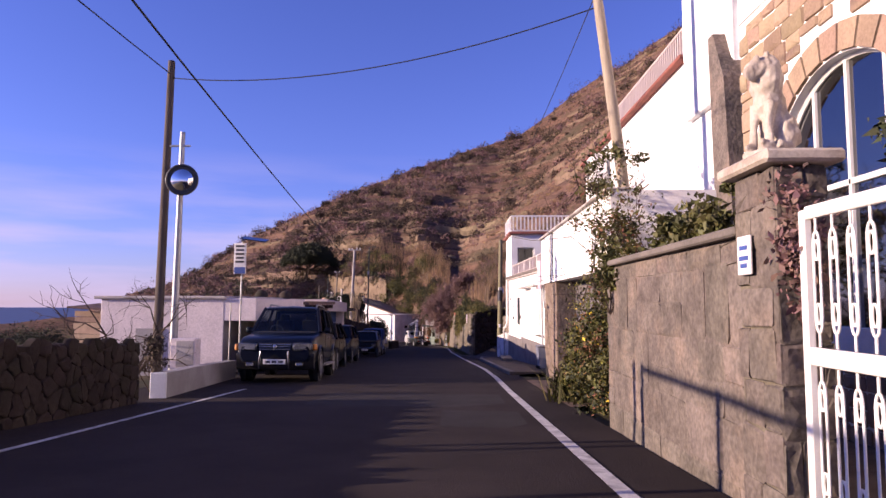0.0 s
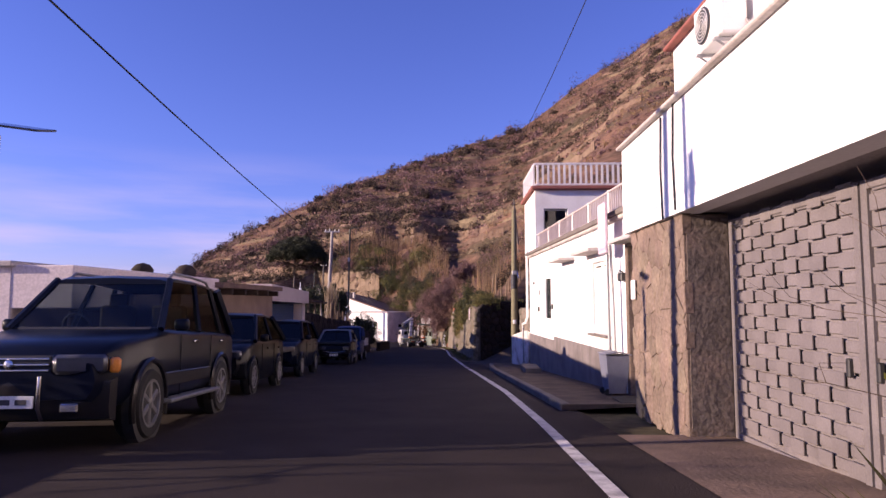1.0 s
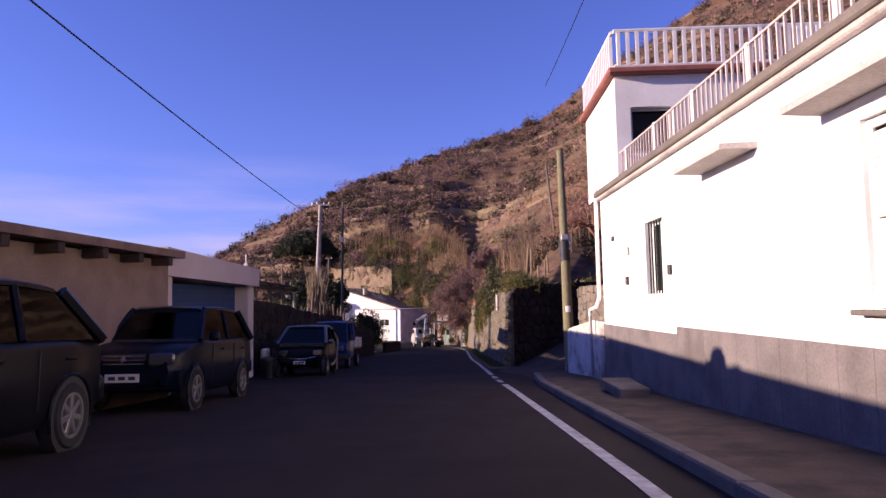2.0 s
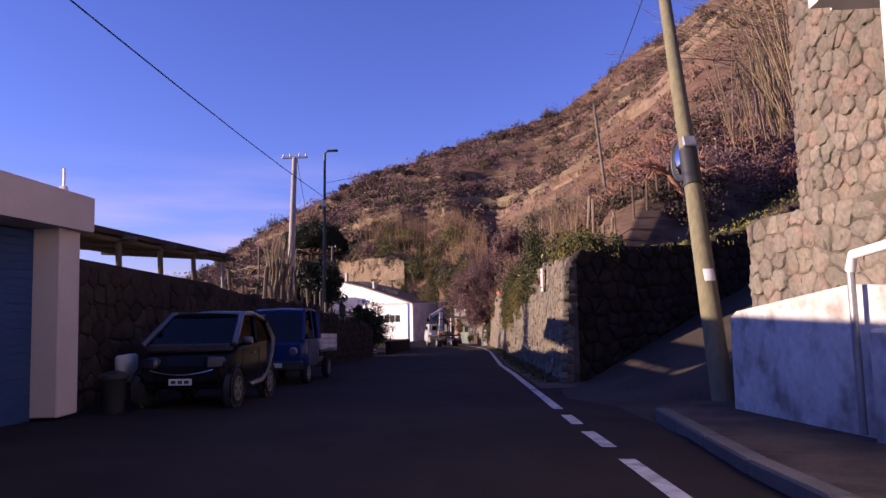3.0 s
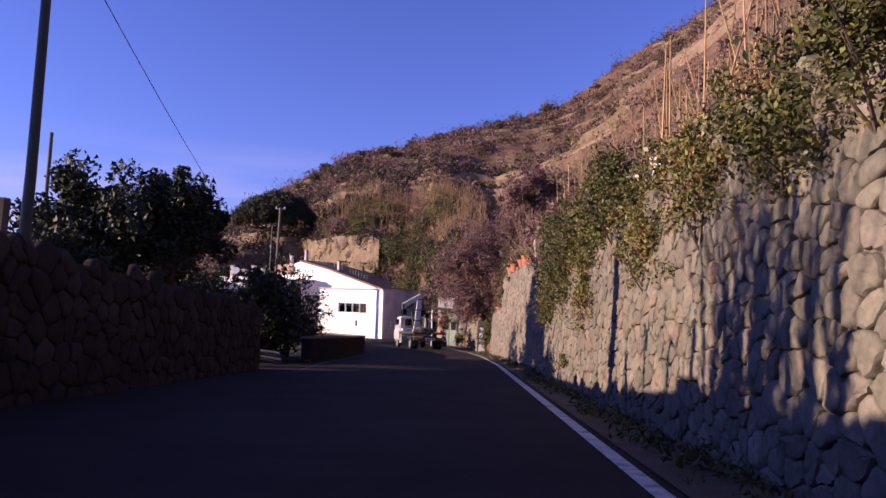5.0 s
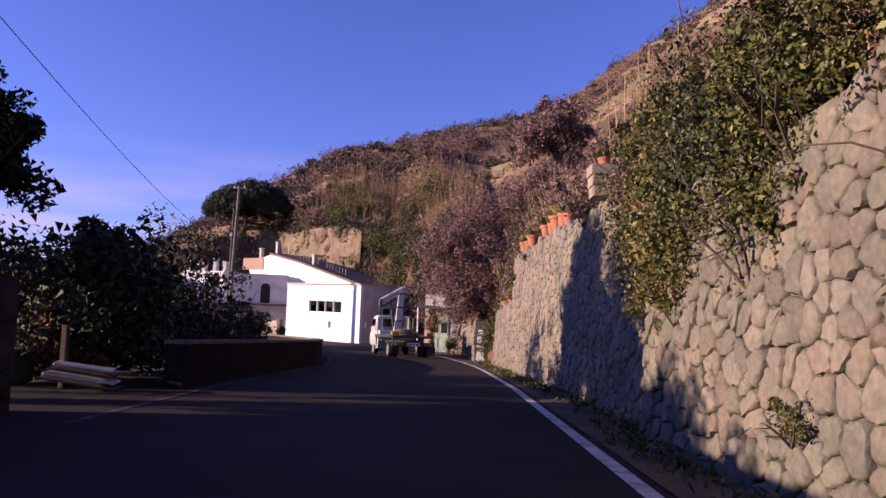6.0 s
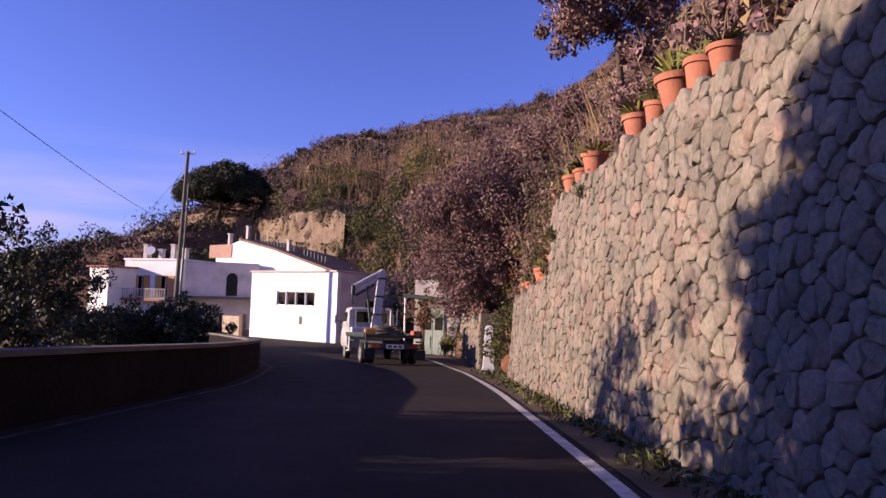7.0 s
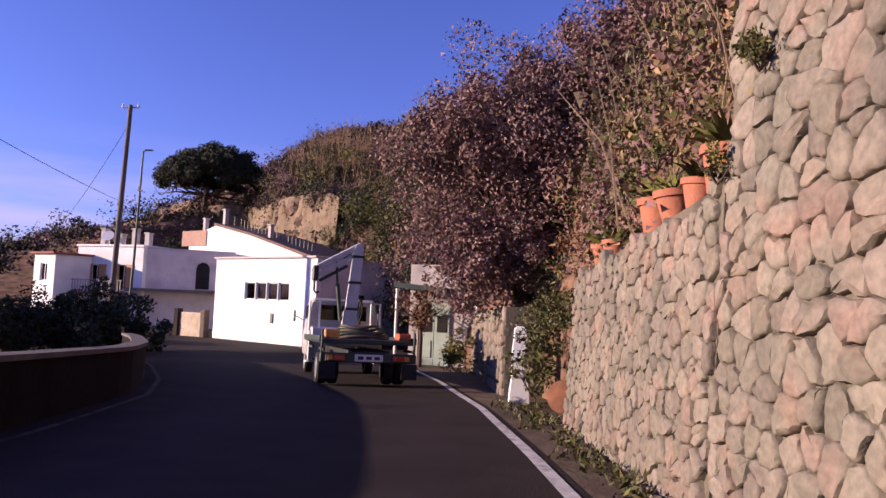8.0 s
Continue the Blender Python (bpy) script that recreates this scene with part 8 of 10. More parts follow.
for y, dz, ry, rz_, mm, n in ((50.4, 0.55, 0.9, 0.95, LEAF_DARK, 2200), (51.5, 0.15, 0.8, 0.95, LEAF_DARK, 2000), (52.4, -0.15, 0.7, 0.75, LEAF, 1500), (55.2, -0.35, 0.9, 0.8, LEAF_BRIGHT, 1500), (53.5, -0.5, 0.8, 0.55, LEAF, 1400), (57.0, -0.6, 1.0, 0.8, LEAF_BRIGHT, 1700), (60.5, -0.7, 0.9, 0.9, LEAF_BRIGHT, 1500), (62.8, -0.4, 0.7, 0.9, LEAF, 1500), (64.3, -0.55, 0.75, 1.0, LEAF, 3200), (65.3, -0.65, 0.8, 1.05, LEAF_BRIGHT, 3000), (66.4, -0.5, 0.9, 0.95, LEAF, 3200), (66.9, -0.2, 0.5, 0.6, LEAF_PURPLE, 1200), (65.6, -0.3, 1.6, 0.75, LEAF_BRIGHT, 3000), (64.9, -0.75, 0.8, 0.5, LEAF_BRIGHT, 1200), (66.5, 0.4, 2.0, 1.0, LEAF, 3600), (58.8, 0.5, 1.6, 0.9, LEAF, 2200), (60.2, 0.25, 1.6, 0.75, LEAF, 2600), (62.2, 0.35, 1.4, 0.8, LEAF, 2600), (63.6, 0.3, 1.3, 0.9, LEAF_DARK, 2400), (70.2, 0.2, 0.4, 0.6, LEAF_PURPLE, 700)):
    z = zr(y) + WALL_TOP(y)
    bush("hanging_shrub", (WALL_X(y) + 0.12, y, z + dz), (0.36, ry, rz_), "green shrub hanging down the face of the wall", mm, int(n * 4.2), 0.050, 85, 0.19, int(y * 10), trunk=False, base=z + dz - rz_, hollow=0.2, group="shrubs on the stone wall", young=LEAF_DRY if mm is LEAF_BRIGHT else LEAF_BRIGHT)
for k, (y, mm) in enumerate(((57, FLOWER_W), (59, FLOWER_Y), (60.5, FLOWER_Y), (58.2, FLOWER_W), (61.5, FLOWER_P), (65.5, FLOWER_P), (66.8, FLOWER_W), (51.5, FLOWER_W))):
    z = zr(y) + WALL_TOP(y)
    ob = leaf_mesh("blossom", np.array((WALL_X(y) + 0.25, y, z + 0.42)) + rng.normal(size=(22, 3)) * np.array((0.12, 0.40, 0.22)), 0.065, mm, seed=k, aspect=1.1)
    tagged(ob, {FLOWER_W: "white blossoms among leaves", FLOWER_Y: "yellow blossoms among leaves", FLOWER_P: "magenta blossoms among leaves"}[mm], "flowers", kind="stuff")
# weeds rooted in the joints of the wall
for k, (x, y, z, s) in enumerate(((-0.46, 79.32, -1.15, 0.16), (-0.53, 79.85, -1.75, 0.18), (-0.28, 77.3, -0.6, 0.17), (-0.46, 79.5, -1.05, 0.12), (-0.56, 81.3, -1.35, 0.2), (0.12, 61.92, -2.71, 0.2), (0.70, 50.16, -0.21, 0.22), (0.74, 49.11, 0.03, 0.2))):
    bush("wall_weed", (x, y, z), (s * 0.7, s * 1.3, s), "small green weed rooted between the wall stones", LEAF, 420, 0.035, 14, 0.07, 720 + k, trunk=False, base=z - s, hollow=0.1, group="weeds in the wall", young=LEAF_BRIGHT)
# tall dry canes above the wall
g = Geo()
for k in range(620):
    u = rr.random()
    y = 55 + 30 * u
    x = WALL_X(min(y, 84)) + 1.6 + 3.0 * rr.random()
    z = zr(y) + 2.8 + (x - 0.5) * 0.3
    h = 1.2 + 1.6 * rr.random()
    if y < 66:
        h *= 1.25
    d = rr.normal(size=2) * 0.16 * h
    g.tube([(x, y, z - 0.3), (x + d[0] * 0.4, y + d[1] * 0.4, z + h * 0.6), (x + d[0], y + d[1], z + h)], [0.026, 0.021, 0.008], 4, False)
tagged(part("dry_canes", g, REED), "thicket of tall dry canes above the stone wall", "canes", kind="stuff")
g = Geo()
for k in range(34):
    y, x = (70.0 + 4.0 * rr.random(), 1.2 + 1.3 * rr.random()) if k < 24 else (56.5 + 4 * rr.random(), 1.1 + 1.0 * rr.random())
    z = max(zr(y) + 3.2, hill_z(x, y))
    h = 1.3 + 2.0 * rr.random()
    g.tube([(x, y, z - 0.5), (x + 0.14 * rr.normal(), y + 0.2 * rr.normal(), z + h)], [0.026, 0.011], 5)
for k in range(46):
    y, x = 80.4 + 5.5 * rr.random(), 0.5 + 1.6 * rr.random()
    z = max(zr(y) + (3.6 if y < 80 else 2.2), hill_z(x, y))
    h = 1.0 + 1.4 * rr.random()
    d = rr.normal(size=2) * 0.22 * h + np.array((-0.25 * h, 0))
    g.tube([(x, y, z - 0.3), (x + d[0] * 0.4, y + d[1] * 0.4, z + h * 0.6), (x + d[0], y + d[1], z + h)], [0.014, 0.011, 0.005], 5)
tagged(part("cane_stakes", g, REED), "tall pale canes standing as stakes above the wall", "canes", kind="stuff")

# purple-brown tree at the end of the wall
bush("russet_tree", (-1.35, 91.3, 0.35), (2.55, 2.3, 2.75), "dense purple-brown leafy tree beside the road", LEAF_PURPLE, 150000, 0.080, 320, 0.55, 71, category="tree", base=zr(91), hollow=0.5)
bush("bank_shrub", (-1.75, 90.6, -1.75), (1.6, 1.4, 1.35), "purple-brown lower branches above the rubble wall", LEAF_PURPLE, 34000, 0.078, 110, 0.42, 175, trunk=False, base=zr(90.6) + 1.2, hollow=0.3)
bush("russet_tree", (0.45, 90.6, 1.9), (1.6, 1.6, 2.0), "purple-brown tree leaning over the stone wall", LEAF_PURPLE, 60000, 0.078, 150, 0.48, 72, category="tree", base=zr(90), hollow=0.45)
bush("russet_tree", (1.7, 89.6, 3.0), (1.5, 1.5, 1.9), "purple-brown tree leaning over the stone wall", LEAF_PURPLE, 45000, 0.078, 120, 0.45, 172, category="tree", base=hill_z(1.7, 89.6) - 0.2, hollow=0.45)
bush("russet_tree", (1.9, 76.0, 1.2), (1.2, 1.9, 1.3), "dark purple-brown tree on the bank above wall", LEAF_PURPLE, 9000, 0.13, 70, 0.42, 73, category="tree", base=-1.0, hollow=0.5)
bush("russet_tree", (0.9, 80.0, 3.7), (1.75, 1.4, 1.15), "purple-brown tree arching over the pots", LEAF_PURPLE, 20000, 0.085, 100, 0.34, 173, category="tree", base=hill_z(1.6, 80.0) - 0.4, hollow=0.4)
for k, (x, y, z, s, mm, words) in enumerate(((-0.25, 86.4, -2.9, 0.75, LEAF, "green shrub at the end of the stone wall"), (0.1, 87.6, -1.6, 0.9, LEAF_DRY, "dry russet shrub at the end of the stone wall"), (-0.5, 88.6, -3.0, 0.8, LEAF, "green shrub at the end of the stone wall"), (0.2, 86.0, -1.3, 0.8, LEAF_PURPLE, "purple-brown shrub at the end of the stone wall"), (-0.3, 89.8, -2.0, 0.9, LEAF_DARK, "dark shrub at the end of the stone wall"), (0.6, 85.2, -0.7, 0.8, LEAF, "green shrub at the end of the stone wall"))):
    bush("bank_shrub", (x, y, z), (s, s, s * 0.95), words, mm, 5200, 0.062, 60, s * 0.3, 620 + k, trunk=False, base=z - s, hollow=0.25, group="shrubs at the wall end")
bush("bank_shrub", (1.7, 78.8, 1.1), (1.3, 1.7, 1.7), "russet brushwood below the arching tree", LEAF_PURPLE, 14000, 0.075, 90, 0.42, 174, trunk=False, base=hill_z(1.7, 78.8) - 0.3, hollow=0.3)
bush("verge_shrub", (-1.15, 87.2, -3.7), (0.45, 0.8, 0.75), "small green shrub by the white post", LEAF, 1500, 0.08, 24, 0.2, 74, trunk=False, hollow=0.3)
bush("verge_shrub", (-2.7, 93.6, -4.2), (0.6, 0.6, 0.55), "round bright green shrub in a pot", LEAF_BRIGHT, 1700, 0.08, 30, 0.2, 75, trunk=False, hollow=0.3)
bush("red_flower_shrub", (-4.1, 98.0, -3.0), (0.6, 0.6, 1.0), "reddish flowering shrub before the store", LEAF_DRY, 1500, 0.10, 30, 0.25, 76, hollow=0.3, base=zr(98))
bush("bank_shrub", (2.4, 84.5, 0.8), (1.6, 2.2, 1.5), "dry brushwood on the bank above the pots", LEAF_DRY, 6000, 0.11, 60, 0.45, 77, base=-1.5, hollow=0.3)
bush("bank_shrub", (1.5, 82.2, -0.4), (0.7, 1.8, 0.9), "yellowish grass tuft shrub above the pots", LEAF_BRIGHT, 2600, 0.12, 40, 0.3, 78, trunk=False, hollow=0.2)
bush("dark_tree", (-10.9, 68.1, 0.35), (1.7, 1.7, 1.7), "broad dark evergreen tree beside its twin", LEAF_DARK, 30000, 0.14, 110, 0.5, 182, category="tree", base=zr(69) - 0.3, hollow=0.3)
bush("round_hedge", (-9.6, 70.6, -3.0), (1.1, 3.2, 0.95), "low dark hedge behind the verge", LEAF_DARK, 9000, 0.11, 80, 0.4, 183, hollow=0.3, category="hedge", base=zr(70))
bush("round_hedge", (-10.6, 61.6, -2.3), (1.2, 3.3, 1.45), "low dark hedge behind the tall wall", LEAF_DARK, 9000, 0.12, 80, 0.4, 184, hollow=0.3, category="hedge", base=zr(63) - 0.3)
# sea-side trees and hedges, seen against the light
bush("dark_tree", (-11.8, 62.3, -1.35), (1.7, 1.8, 1.1), "dark evergreen tree behind the tall wall", LEAF_DARK, 24000, 0.13, 100, 0.5, 81, category="tree", base=zr(62), hollow=0.3)
bush("dark_tree", (-11.9, 65.4, -0.4), (1.8, 2.0, 2.0), "broad dark evergreen tree behind the tall wall", LEAF_DARK, 30000, 0.14, 110, 0.5, 82, category="tree", base=zr(65), hollow=0.3)
bush("dark_tree", (-8.5, 69.6, -2.0), (1.1, 1.6, 1.2), "dark feathery shrub above the verge", LEAF_DARK, 9000, 0.14, 80, 0.5, 83, category="tree", base=zr(69))
bush("round_hedge", (-8.7, 73.0, -2.2), (1.3, 1.9, 1.7), "rounded dark hedge behind the low wall", LEAF_DARK, 8000, 0.10, 80, 0.4, 84, hollow=0.5, category="hedge", base=zr(72))
bush("dark_tree", (-12.6, 72.6, -2.3), (1.8, 1.8, 1.3), "dark leafy tree behind the low wall", LEAF_DARK, 10000, 0.13, 70, 0.5, 85, category="tree", base=zr(71))
bush("round_hedge", (-12.8, 78.5, -3.9), (2.0, 2.6, 1.0), "broad dark hedge behind the low wall", LEAF_DARK, 9000, 0.12, 70, 0.45, 86, hollow=0.5, category="hedge", base=zr(78) - 0.6)
bush("dark_tree", (-15.5, 84.5, -3.8), (2.2, 2.4, 1.3), "dark leafy tree before the far houses", LEAF_DARK, 9000, 0.14, 70, 0.5, 87, category="tree", base=zr(84) - 1)
bush("round_hedge", (-16.6, 99.5, -4.2), (2.9, 2.2, 1.2), "broad dark bush before the shuttered house", LEAF_DARK, 14000, 0.14, 80, 0.5, 88, hollow=0.5, category="hedge", base=zr(99) - 0.6)
bush("round_hedge", (-18.9, 97.4, -4.25), (2.4, 1.9, 1.25), "dense dark bush beside the bend wall", LEAF_DARK, 12000, 0.12, 80, 0.5, 188, hollow=0.4, category="hedge", base=zr(98) - 0.6)
bush("round_hedge", (-23.5, 104.5, -4.5), (4.0, 2.5, 1.1), "low dark bushes below the far houses", LEAF_DARK, 8000, 0.16, 80, 0.5, 89, hollow=0.5, category="hedge", base=zr(104) - 1)
bush("dark_tree", (-22.8, 97.5, -2.3), (3.0, 2.8, 2.5), "round dark tree before the small house", LEAF_DARK, 16000, 0.16, 90, 0.7, 185, category="tree", base=zr(97) - 1)
bush("palm_shrub", (-9.2, 69.4, -3.0), (0.9, 0.9, 0.9), "dry brownish shrub by the pallet", LEAF_DRY, 1800, 0.12, 30, 0.3, 90, hollow=0.3)
# stone pine above the houses
pine = thing("stone_pine", Matrix.Translation((-34.8, 151, 3.4)), "broad dark umbrella pine on the slope", "tree")
g = Geo()
g.tube([(0, 0, -3), (0.4, 0, 2.0), (0.1, 0, 4.2), (0.5, 0, 6.2)], [0.45, 0.38, 0.32, 0.24], 10)
branches(g, (0.3, 0, 5.2), 3.6, 4.0, 9, 91, 0.17, 2, 0.42)
part("trunk", g, BARK, pine, smooth=60)
rp = np.random.default_rng(92)
ang, rad = rp.random(360) * 2 * math.pi, np.sqrt(rp.random(360))
heads = np.stack([1.0 + 6.0 * rad * np.cos(ang), 6.0 * rad * np.sin(ang), 6.6 + 4.3 * (1 - rad ** 2.4) ** 0.8 * (0.35 + 0.65 * rp.random(360)) + 0.35 * rp.normal(size=360)], 1)
tuft = rp.normal(size=(130000, 3))
tuft *= (rp.random(130000) ** 0.4 / np.linalg.norm(tuft, axis=1))[:, None]
leaf_mesh("crown", heads[rp.integers(0, 360, 130000)] + tuft * np.array((0.95, 0.95, 0.6)), 0.20, LEAF_DARK, pine, seed=9, blade=True)
for k, (x, y, z, rx, rz_) in enumerate(((-55, 150, -1.0, 5, 4.5), (-47, 148, 0.5, 4, 4.5), (-62, 160, -2, 6, 5), (-37, 142, -0.9, 4.0, 2.8), (-30, 138, 0.2, 3.5, 2.4), (-70, 165, -3, 7, 5))):
    bush("slope_tree", (x, y, z), (rx, rx, rz_), "dark evergreen tree on the far slope", LEAF_DARK, 9000, 0.24, 70, rx * 0.3, 100 + k, category="tree", group="trees on the far slope", base=z - rz_)
for k, (x, y, z, rx, rz_) in enumerate(((-62, 100, -5.0, 4, 2.6), (-69, 104, -5.5, 4.5, 2.6), (-55, 102, -4.6, 3.5, 2.6), (-77, 110, -6.0, 5, 3), (-50, 108, -4.2, 3.5, 3.0), (-86, 118, -7.0, 6, 3.2), (-60, 122, -3.6, 4.5, 3.4))):
    bush("slope_tree", (x, y, z), (rx, rx, rz_), "low dark evergreen tree above the sea", LEAF_DARK, 7000, 0.22, 70, rx * 0.3, 160 + k, category="tree", group="trees on the far slope", base=z - rz_, hollow=0.3)
# shrubs over the cliff behind the white house
def spur(th, r):
    """A place on the near spur, r metres in from the foot of the cliff."""
    return hill_at(th, r / (RIDGE_R(th) - FOOT_R(th)))


SHRUBS = ((LEAF, "green shrub on the slope above the cliff"), (LEAF_DARK, "dark shrub on the slope above the cliff"), (LEAF, "green shrub on the slope above the cliff"), (HILL_SCRUB, "brown evergreen shrub above the cliff"), (LEAF_PURPLE, "purple-brown shrub above the cliff"), (LEAF_BRIGHT, "yellow-green shrub above the cliff"), (LEAF_DARK, "dark shrub on the slope above the cliff"))
for k in range(64):
    x, y, z = spur(-12.2 + 12.5 * rr.random(), 4.2 + 10.0 * rr.random())
    s = 1.0 + 1.2 * rr.random()
    mm, words = SHRUBS[k % 7]
    bush("cliff_shrub", (x, y, z + 0.25 * s), (s, s, s * 0.8), words, mm, 3000, 0.13, 44, s * 0.33, 130 + k, trunk=False, hollow=0.4, group="shrubs above the cliff")
for k in range(46):
    x, y, z = spur(-8.4 + 7.0 * rr.random(), 0.3 + 5.0 * rr.random())
    s = 1.0 + 1.2 * rr.random()
    mm, words = SHRUBS[k % 7]
    bush("cliff_shrub", (x, y, z + 0.2 * s), (s, s, s * 0.85), words, mm, 3000, 0.13, 44, s * 0.33, 430 + k, trunk=False, hollow=0.4, group="shrubs above the cliff")
for k in range(12):
    x, y, z = spur(-15.5 + 7.0 * k / 11, 5.0 + 1.5 * rr.random())
    s = 0.6 + 0.5 * rr.random()
    mm, words = SHRUBS[k % 7]
    bush("cliff_shrub", (x, y, z + 0.2 * s), (s * 1.3, s, s * 0.8), words, mm, 1500, 0.12, 30, s * 0.33, 480 + k, trunk=False, hollow=0.4, group="shrubs above the cliff")
# reeds along the crest of the spur
g, tufts = Geo(), []
for k in range(900):
    x, y, z = spur(-12.3 + 12.5 * rr.random(), 6 + 15 * rr.random())
    h = 1.5 + 2.0 * rr.random()
    d = rr.normal(size=2) * 0.13 * h
    g.tube([(x, y, z - 0.3), (x + d[0] * 0.4, y + d[1] * 0.4, z + h * 0.6), (x + d[0], y + d[1], z + h)], [0.035, 0.028, 0.012], 4, False)
    tufts.append(np.array((x, y, z + h * 0.55)) + rr.normal(size=(9, 3)) * np.array((0.3, 0.3, h * 0.3)))
tagged(part("crest_reeds", g, REED), "tall dry reeds along the crest of the slope", "canes", kind="stuff")
tagged(leaf_mesh("reed_leaves", np.concatenate(tufts), 0.20, GRASS_DRY, seed=7, aspect=3.5, kind="stuff"), "tawny leaves of the dry reeds", "canes", kind="stuff")
# bare red-stemmed tree and vine posts on the terrace above the lane
bt = thing("bare_tree", Matrix.Translation((6.35, 52.7, 2.45)), "leafless tree with russet sunlit branches", "tree")
g = Geo()
g.tube([(0.12, 0.05, -0.9), (0.0, 0, 0.1), (-0.45, -0.15, 0.75), (-0.85, -0.3, 1.3)], [0.16, 0.13, 0.10, 0.08], 9)
branches(g, (-0.8, -0.28, 1.2), 0.95, 3.2, 9, 95, 0.065, 3, 0.36)
part("crown_branch", g, BARK_RED, bt, smooth=60)
bt2 = thing("bare_thicket", Matrix.Translation((9.5, 57.5, hill_z(9.5, 57.5))), "leafless russet thicket on the terraces", "shrub")
g = Geo()
for k in range(34):
    x, y = -5.0 + 9.0 * rr.random(), -2.5 + 7.0 * rr.random()
    branches(g, (x, y, hill_z(9.5 + x, 57.5 + y) - hill_z(9.5, 57.5) - 0.1), 0.75, 2.4, 4, 200 + k, 0.03, 2, 0.6)
tagged(part("twig", g, BARK_RED, bt2), kind="stuff")
for k in range(7):
    x, y = 7.5 + 1.5 * k + rr.normal() * 0.5, 53.5 + 2.2 * k + rr.normal()
    s = 0.8 + 0.5 * rr.random()
    bush("terrace_shrub", (x, y, hill_z(x, y) + 0.5 * s), (1.3 * s, 1.3 * s, 0.9 * s), "russet winter shrub on the terrace above the lane", LEAF_PURPLE, 2600, 0.08, 40, 0.36 * s, 260 + k, trunk=False, hollow=0.3, group="terrace shrubs")
for k in range(18):
    x, y = 4.0 + 0.55 * k, 50.8 + 0.62 * k
    z = hill_z(x, y)
    g = Geo()
    g.tube([(0, 0, -0.5), (0.04 * rr.normal(), 0.04 * rr.normal(), 0.8 + 0.35 * rr.random())], 0.035, 6)
    ob = part("fence_stake", g, WOOD_OLD, smooth=50)
    ob.matrix_basis = Matrix.Translation((x, y, z))
    tagged(ob, "rough grey fence stake on the terrace", "stake", "terrace fence stakes")
for k in range(7):
    g = Geo()
    h = 1.0 + 0.8 * rr.random()
    g.tube([(0, 0, -0.5), (0.1 * rr.normal(), 0.1 * rr.normal(), h)], 0.045, 6)
    ob = part("vine_stake", g, CANE, smooth=50)
    ob.matrix_basis = Matrix.Translation((2.0 + 0.32 * k, 48.0 + 0.5 * k, zr(48) + 3.1))
    tagged(ob, "pale wooden vine stake above the wall corner", "stake", "vine stakes")
bush("wall_top_shrub", (2.4, 46.2, zr(46) + 3.0), (0.9, 0.7, 0.45), "dark ivy heaped on the wall corner", LEAF_DARK, 2400, 0.09, 30, 0.25, 97, trunk=False, hollow=0.2, group="shrubs on the stone wall")
# cane thicket above the curved wall
g = Geo()
for k in range(190):
    x, y = 4.2 + 2.4 * rr.random(), 39.9 + 3.2 * rr.random()
    z = 2.8 + 0.5 * rr.random()
    d = rr.normal(size=2) * 0.55 + np.array((-0.95, 0.15))
    h = 1.0 + 2.0 * rr.random()
    b = rr.normal(size=2) * 0.18
    g.tube([(x, y, z - 0.5), (x + d[0] * 0.3 + b[0], y + d[1] * 0.3 + b[1], z + h * 0.55), (x + d[0] * 1.2, y + d[1], z + h * (0.75 + 0.25 * rr.random()))], [0.013, 0.010, 0.004], 4, False)
tagged(part("cane_thicket", g, CANE), "dense dry canes over the curved stone wall", "canes", kind="stuff")

